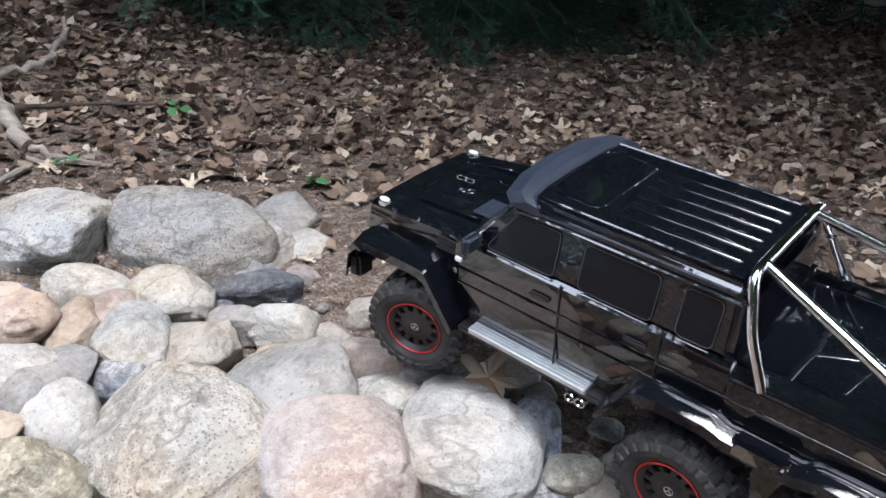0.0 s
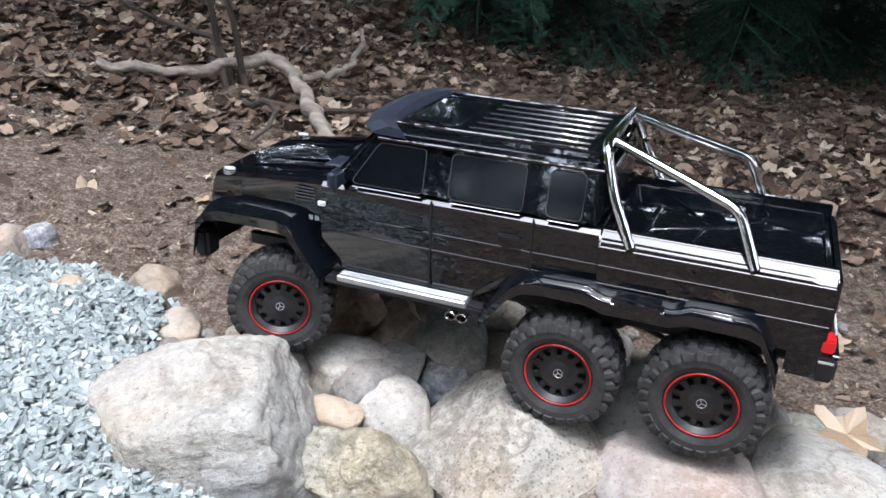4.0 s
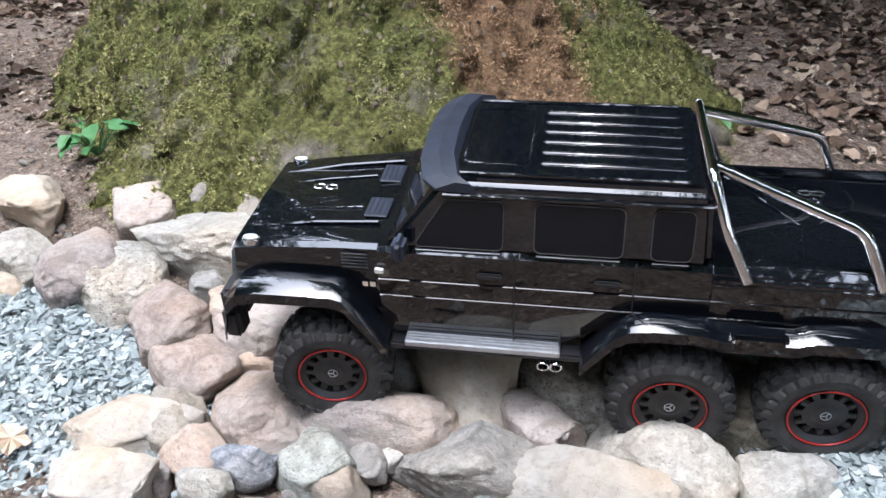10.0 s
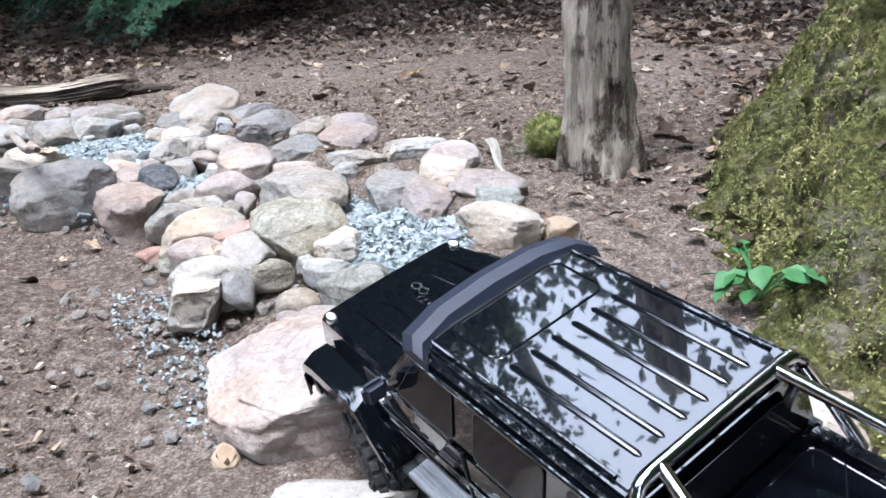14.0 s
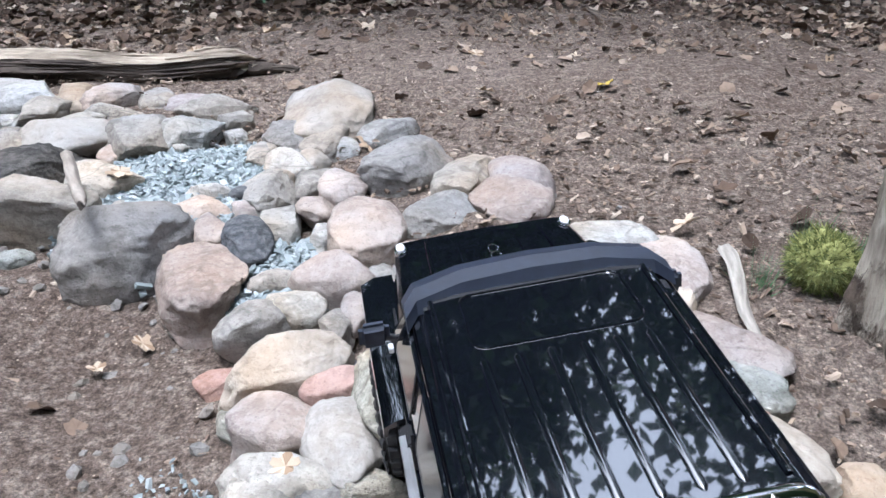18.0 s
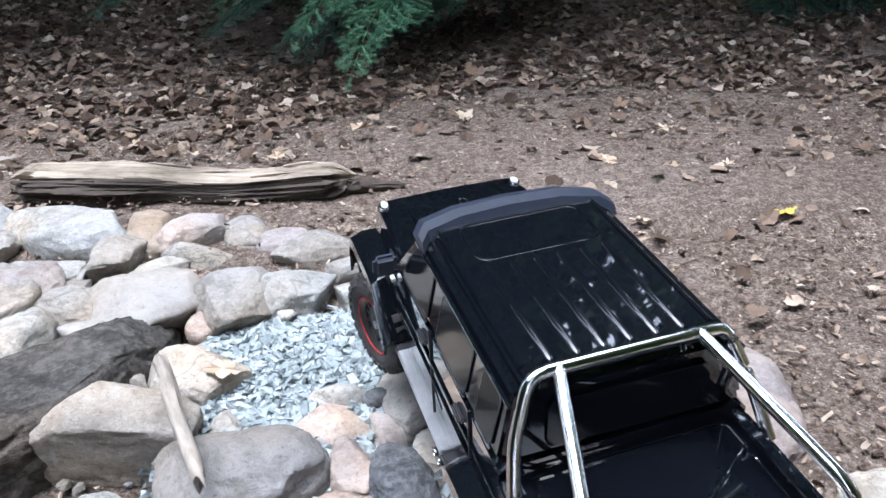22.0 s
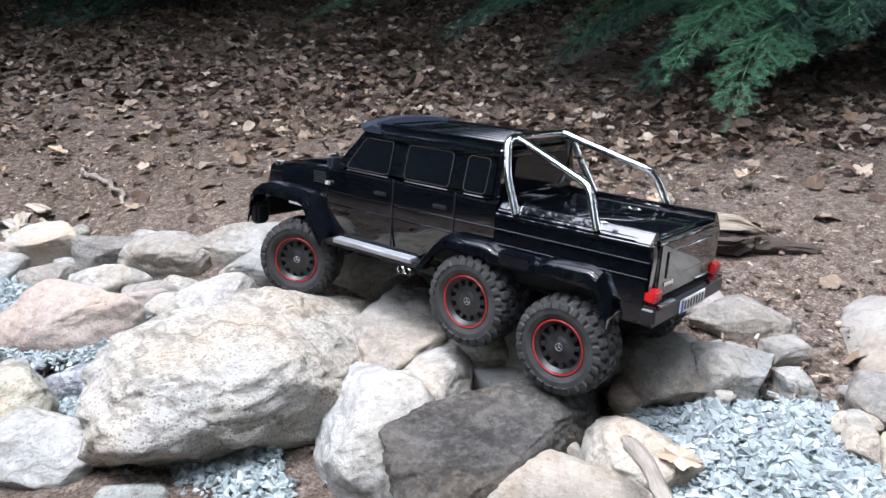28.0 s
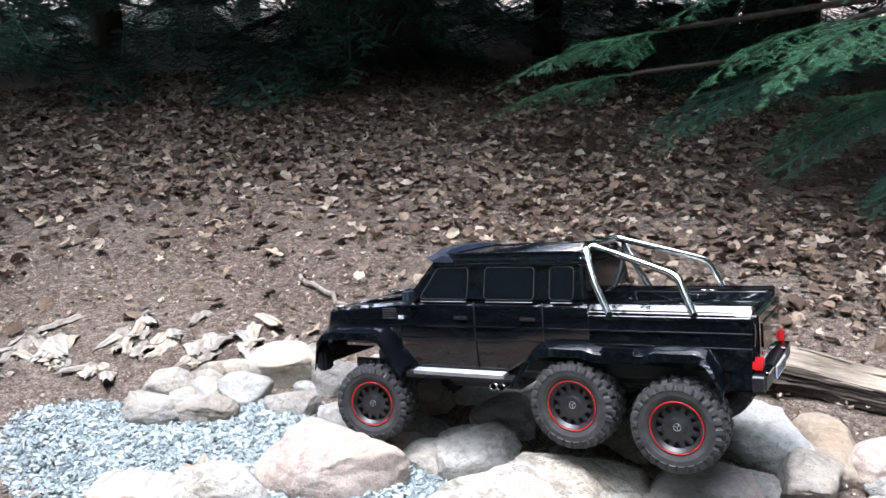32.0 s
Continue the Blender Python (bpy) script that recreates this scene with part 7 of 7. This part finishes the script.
# ---- what moves ----
# seconds, place of the middle axle's centre, turn (Euler), and how far the left wheels of the three axles ride up
DRIVE = [
    (0.0, 0.2675, 0.6179, 0.1302, -2.3, -3.7, 138.9, 0.011, -0.012, -0.000),
    (0.5, 0.2339, 0.6376, 0.1394, -0.2, -3.5, 141.3, 0.007, -0.010, -0.000),
    (1.0, 0.2039, 0.6510, 0.1419, 1.3, -3.9, 143.1, 0.004, -0.008, -0.000),
    (1.5, 0.1622, 0.6770, 0.1493, 3.2, -5.1, 147.0, -0.001, -0.002, -0.000),
    (2.0, 0.0971, 0.7076, 0.1600, 4.7, -3.2, 152.8, 0.000, -0.012, -0.000),
    (2.5, 0.0225, 0.7252, 0.1679, 0.5, -1.6, 156.9, -0.003, -0.008, -0.001),
    (4.5, -0.3058, 0.7678, 0.1898, 5.3, -3.7, 178.2, -0.008, -0.006, -0.003),
    (5.0, -0.3776, 0.7643, 0.2062, 2.6, -3.5, -176.8, -0.011, -0.009, 0.002),
    (5.5, -0.4449, 0.7461, 0.2157, 2.8, -4.7, -173.6, -0.004, -0.012, 0.002),
    (6.0, -0.5137, 0.7242, 0.2223, 9.4, -6.2, -171.2, 0.003, -0.009, -0.015),
    (6.5, -0.5814, 0.6991, 0.2317, 8.3, -8.2, -167.9, 0.001, -0.008, -0.016),
    (7.0, -0.6536, 0.6727, 0.2452, 1.1, -7.0, -161.7, -0.013, 0.000, 0.003),
    (7.5, -0.7490, 0.6239, 0.2448, 5.6, -4.7, -155.9, -0.011, -0.001, 0.002),
    (8.0, -0.7790, 0.5988, 0.2582, 0.5, -5.8, -153.3, -0.019, 0.004, 0.006),
    (8.5, -0.8193, 0.5652, 0.2676, -4.3, -6.7, -150.7, -0.019, 0.014, 0.005),
    (9.0, -0.8763, 0.5113, 0.2840, -4.4, -6.8, -147.2, -0.011, 0.006, 0.005),
    (9.5, -0.9289, 0.4370, 0.2939, -12.8, -3.5, -142.5, -0.004, -0.009, 0.003),
    (10.0, -1.0134, 0.3303, 0.2867, -10.5, -4.5, -136.9, 0.000, -0.005, 0.001),
    (10.5, -1.1006, 0.2280, 0.2945, -9.8, -5.3, -136.8, 0.000, -0.002, 0.000),
    (11.0, -1.1858, 0.1404, 0.3033, -13.7, -3.1, -135.7, 0.001, 0.004, 0.000),
    (11.5, -1.2428, 0.0713, 0.3176, -16.8, -3.5, -135.3, 0.001, -0.003, 0.000),
    (12.0, -1.2934, 0.0135, 0.3190, -15.2, -4.8, -138.6, 0.000, -0.006, 0.000),
    (12.5, -1.3198, -0.0127, 0.3269, -14.3, -4.1, -138.6, 0.000, -0.006, 0.000),
    (13.0, -1.3944, -0.0802, 0.3254, -19.9, -5.1, -140.6, 0.000, -0.007, 0.000),
    (13.5, -1.4257, -0.0979, 0.3262, -15.2, -5.3, -140.3, 0.000, -0.005, -0.000),
    (14.0, -1.4579, -0.1303, 0.3323, -14.5, -4.6, -142.6, 0.000, -0.002, -0.000),
    (14.5, -1.5010, -0.1815, 0.3428, -16.3, -6.0, -146.2, 0.000, -0.000, -0.000),
    (16.5, -1.6280, -0.2711, 0.3956, -11.2, -6.4, -151.5, 0.000, -0.000, -0.000),
    (17.0, -1.6821, -0.3012, 0.3953, -10.0, -8.3, -155.2, 0.000, -0.000, -0.000),
    (17.5, -1.7782, -0.3381, 0.4115, -3.8, -2.2, -155.6, 0.000, -0.000, -0.000),
    (18.0, -1.8311, -0.3692, 0.4117, -6.4, -5.1, -157.4, 0.000, -0.000, -0.000),
    (18.5, -1.8748, -0.3958, 0.4286, -5.6, -3.9, -156.9, 0.000, -0.000, -0.000),
    (19.0, -1.9292, -0.4230, 0.4407, -6.4, -2.8, -155.7, 0.000, -0.000, -0.000),
    (19.5, -2.0160, -0.4659, 0.4433, -5.3, -1.3, -153.7, 0.002, -0.000, -0.000),
    (20.0, -2.1025, -0.5151, 0.4458, -1.1, -2.2, -152.0, 0.004, -0.000, -0.000),
    (20.5, -2.1642, -0.5580, 0.4525, -6.0, -6.0, -150.6, 0.006, -0.000, -0.000),
    (21.0, -2.2127, -0.5986, 0.4628, -2.2, -7.2, -151.4, 0.007, -0.000, -0.000),
    (21.5, -2.2543, -0.6268, 0.4734, -1.5, -8.7, -149.3, 0.007, -0.000, -0.000),
    (22.0, -2.3237, -0.6904, 0.4795, -4.0, -7.3, -148.1, 0.026, -0.000, -0.000),
    (22.5, -2.3764, -0.7413, 0.4862, -9.3, -7.8, -143.7, 0.019, -0.000, -0.000),
    (23.0, -2.4226, -0.7913, 0.4938, -4.9, -4.7, -139.5, 0.018, -0.000, -0.000),
    (23.5, -2.4480, -0.8301, 0.5021, -4.5, -4.9, -139.0, 0.017, -0.000, -0.000),
    (24.0, -2.4825, -0.8823, 0.5088, -11.7, -1.9, -133.0, 0.011, -0.000, -0.000),
    (24.5, -2.5385, -0.9652, 0.5105, -5.9, 4.2, -131.3, 0.005, -0.004, -0.005),
    (26.5, -2.6358, -1.2117, 0.5135, -2.0, -0.9, -114.6, 0.012, -0.014, -0.016),
    (27.0, -2.6464, -1.2441, 0.5172, 0.2, -1.8, -111.1, 0.001, -0.008, -0.018),
    (27.5, -2.6680, -1.3326, 0.5062, 3.4, -2.2, -106.1, -0.001, -0.014, -0.013),
    (28.0, -2.6902, -1.4205, 0.5052, 9.1, 1.7, -96.5, -0.003, 0.012, -0.009),
    (28.5, -2.6946, -1.4750, 0.5141, 8.4, 2.0, -92.7, -0.006, 0.014, -0.011),
    (29.0, -2.6975, -1.5109, 0.5285, 9.0, 4.3, -90.7, -0.008, 0.014, -0.011),
    (29.5, -2.6942, -1.5885, 0.5456, 8.2, 10.4, -85.8, -0.009, 0.014, -0.011),
    (30.0, -2.6903, -1.6347, 0.5456, 12.9, 11.1, -81.7, -0.010, 0.017, -0.012),
    (30.5, -2.6902, -1.6367, 0.5450, 13.3, 11.1, -81.4, -0.010, 0.015, -0.013),
    (31.0, -2.6902, -1.6412, 0.5447, 13.0, 11.0, -81.3, -0.011, 0.017, -0.013),
    (31.5, -2.6866, -1.6683, 0.5452, 11.2, 10.2, -80.2, -0.012, 0.019, -0.014),
    (32.0, -2.6695, -1.7285, 0.5410, 10.7, 10.0, -78.5, -0.011, 0.010, -0.007),
]


def at_time(t):
    """The truck's place and heading at a moment between two rows."""
    for a, b in zip(DRIVE, DRIVE[1:]):
        if t <= b[0]:
            u = (t - a[0]) / (b[0] - a[0])
            turn = (b[6] - a[6] + 180) % 360 - 180
            return Vector(a[1:4]).lerp(Vector(b[1:4]), u), a[6] + turn * u, [p + (q - p) * u for p, q in zip(a[7:], b[7:])]
    return Vector(DRIVE[-1][1:4]), DRIVE[-1][6], list(DRIVE[-1][7:])


def motions():
    walk(TRUCK, [(r[0], pose(r[1], r[2], r[3], r[4], r[5], r[6])) for r in DRIVE])
    times = [0.25 * i for i in range(129)]
    went = [0.0]
    for t0, t1 in zip(times, times[1:]):
        p0, h0, _ = at_time(t0)
        p1, h1, _ = at_time(t1)
        ahead = Vector((math.cos(radians(h0)), math.sin(radians(h0)), 0))
        went.append(went[-1] + (p1 - p0).dot(ahead))
    for x, s, wheel in WHEELS:
        axle = 0 if x > 0.1 else 1 if x > -0.1 else 2
        rows = []
        for t, d in zip(times, went):
            _, _, ride = at_time(t)
            lift = ride[axle] * (1 if s > 0 else -0.6)
            steer = 0.0
            if axle == 0:
                pa, ha, _ = at_time(max(0, t - 0.8))
                pb, hb, _ = at_time(min(32, t + 0.8))
                run = max(0.08, (pb - pa).length)
                bend = radians((hb - ha + 180) % 360 - 180) / run
                steer = max(-24, min(24, math.degrees(math.atan(0.38 * bend))))
            rows.append((t, Matrix.Translation((x, s * 0.0935, lift)) @ pose(0, 0, 0, 0, 0, steer) @ pose(0, 0, 0, 0, math.degrees(d / R_TYRE), 0)))
        walk(wheel, rows)


motions()
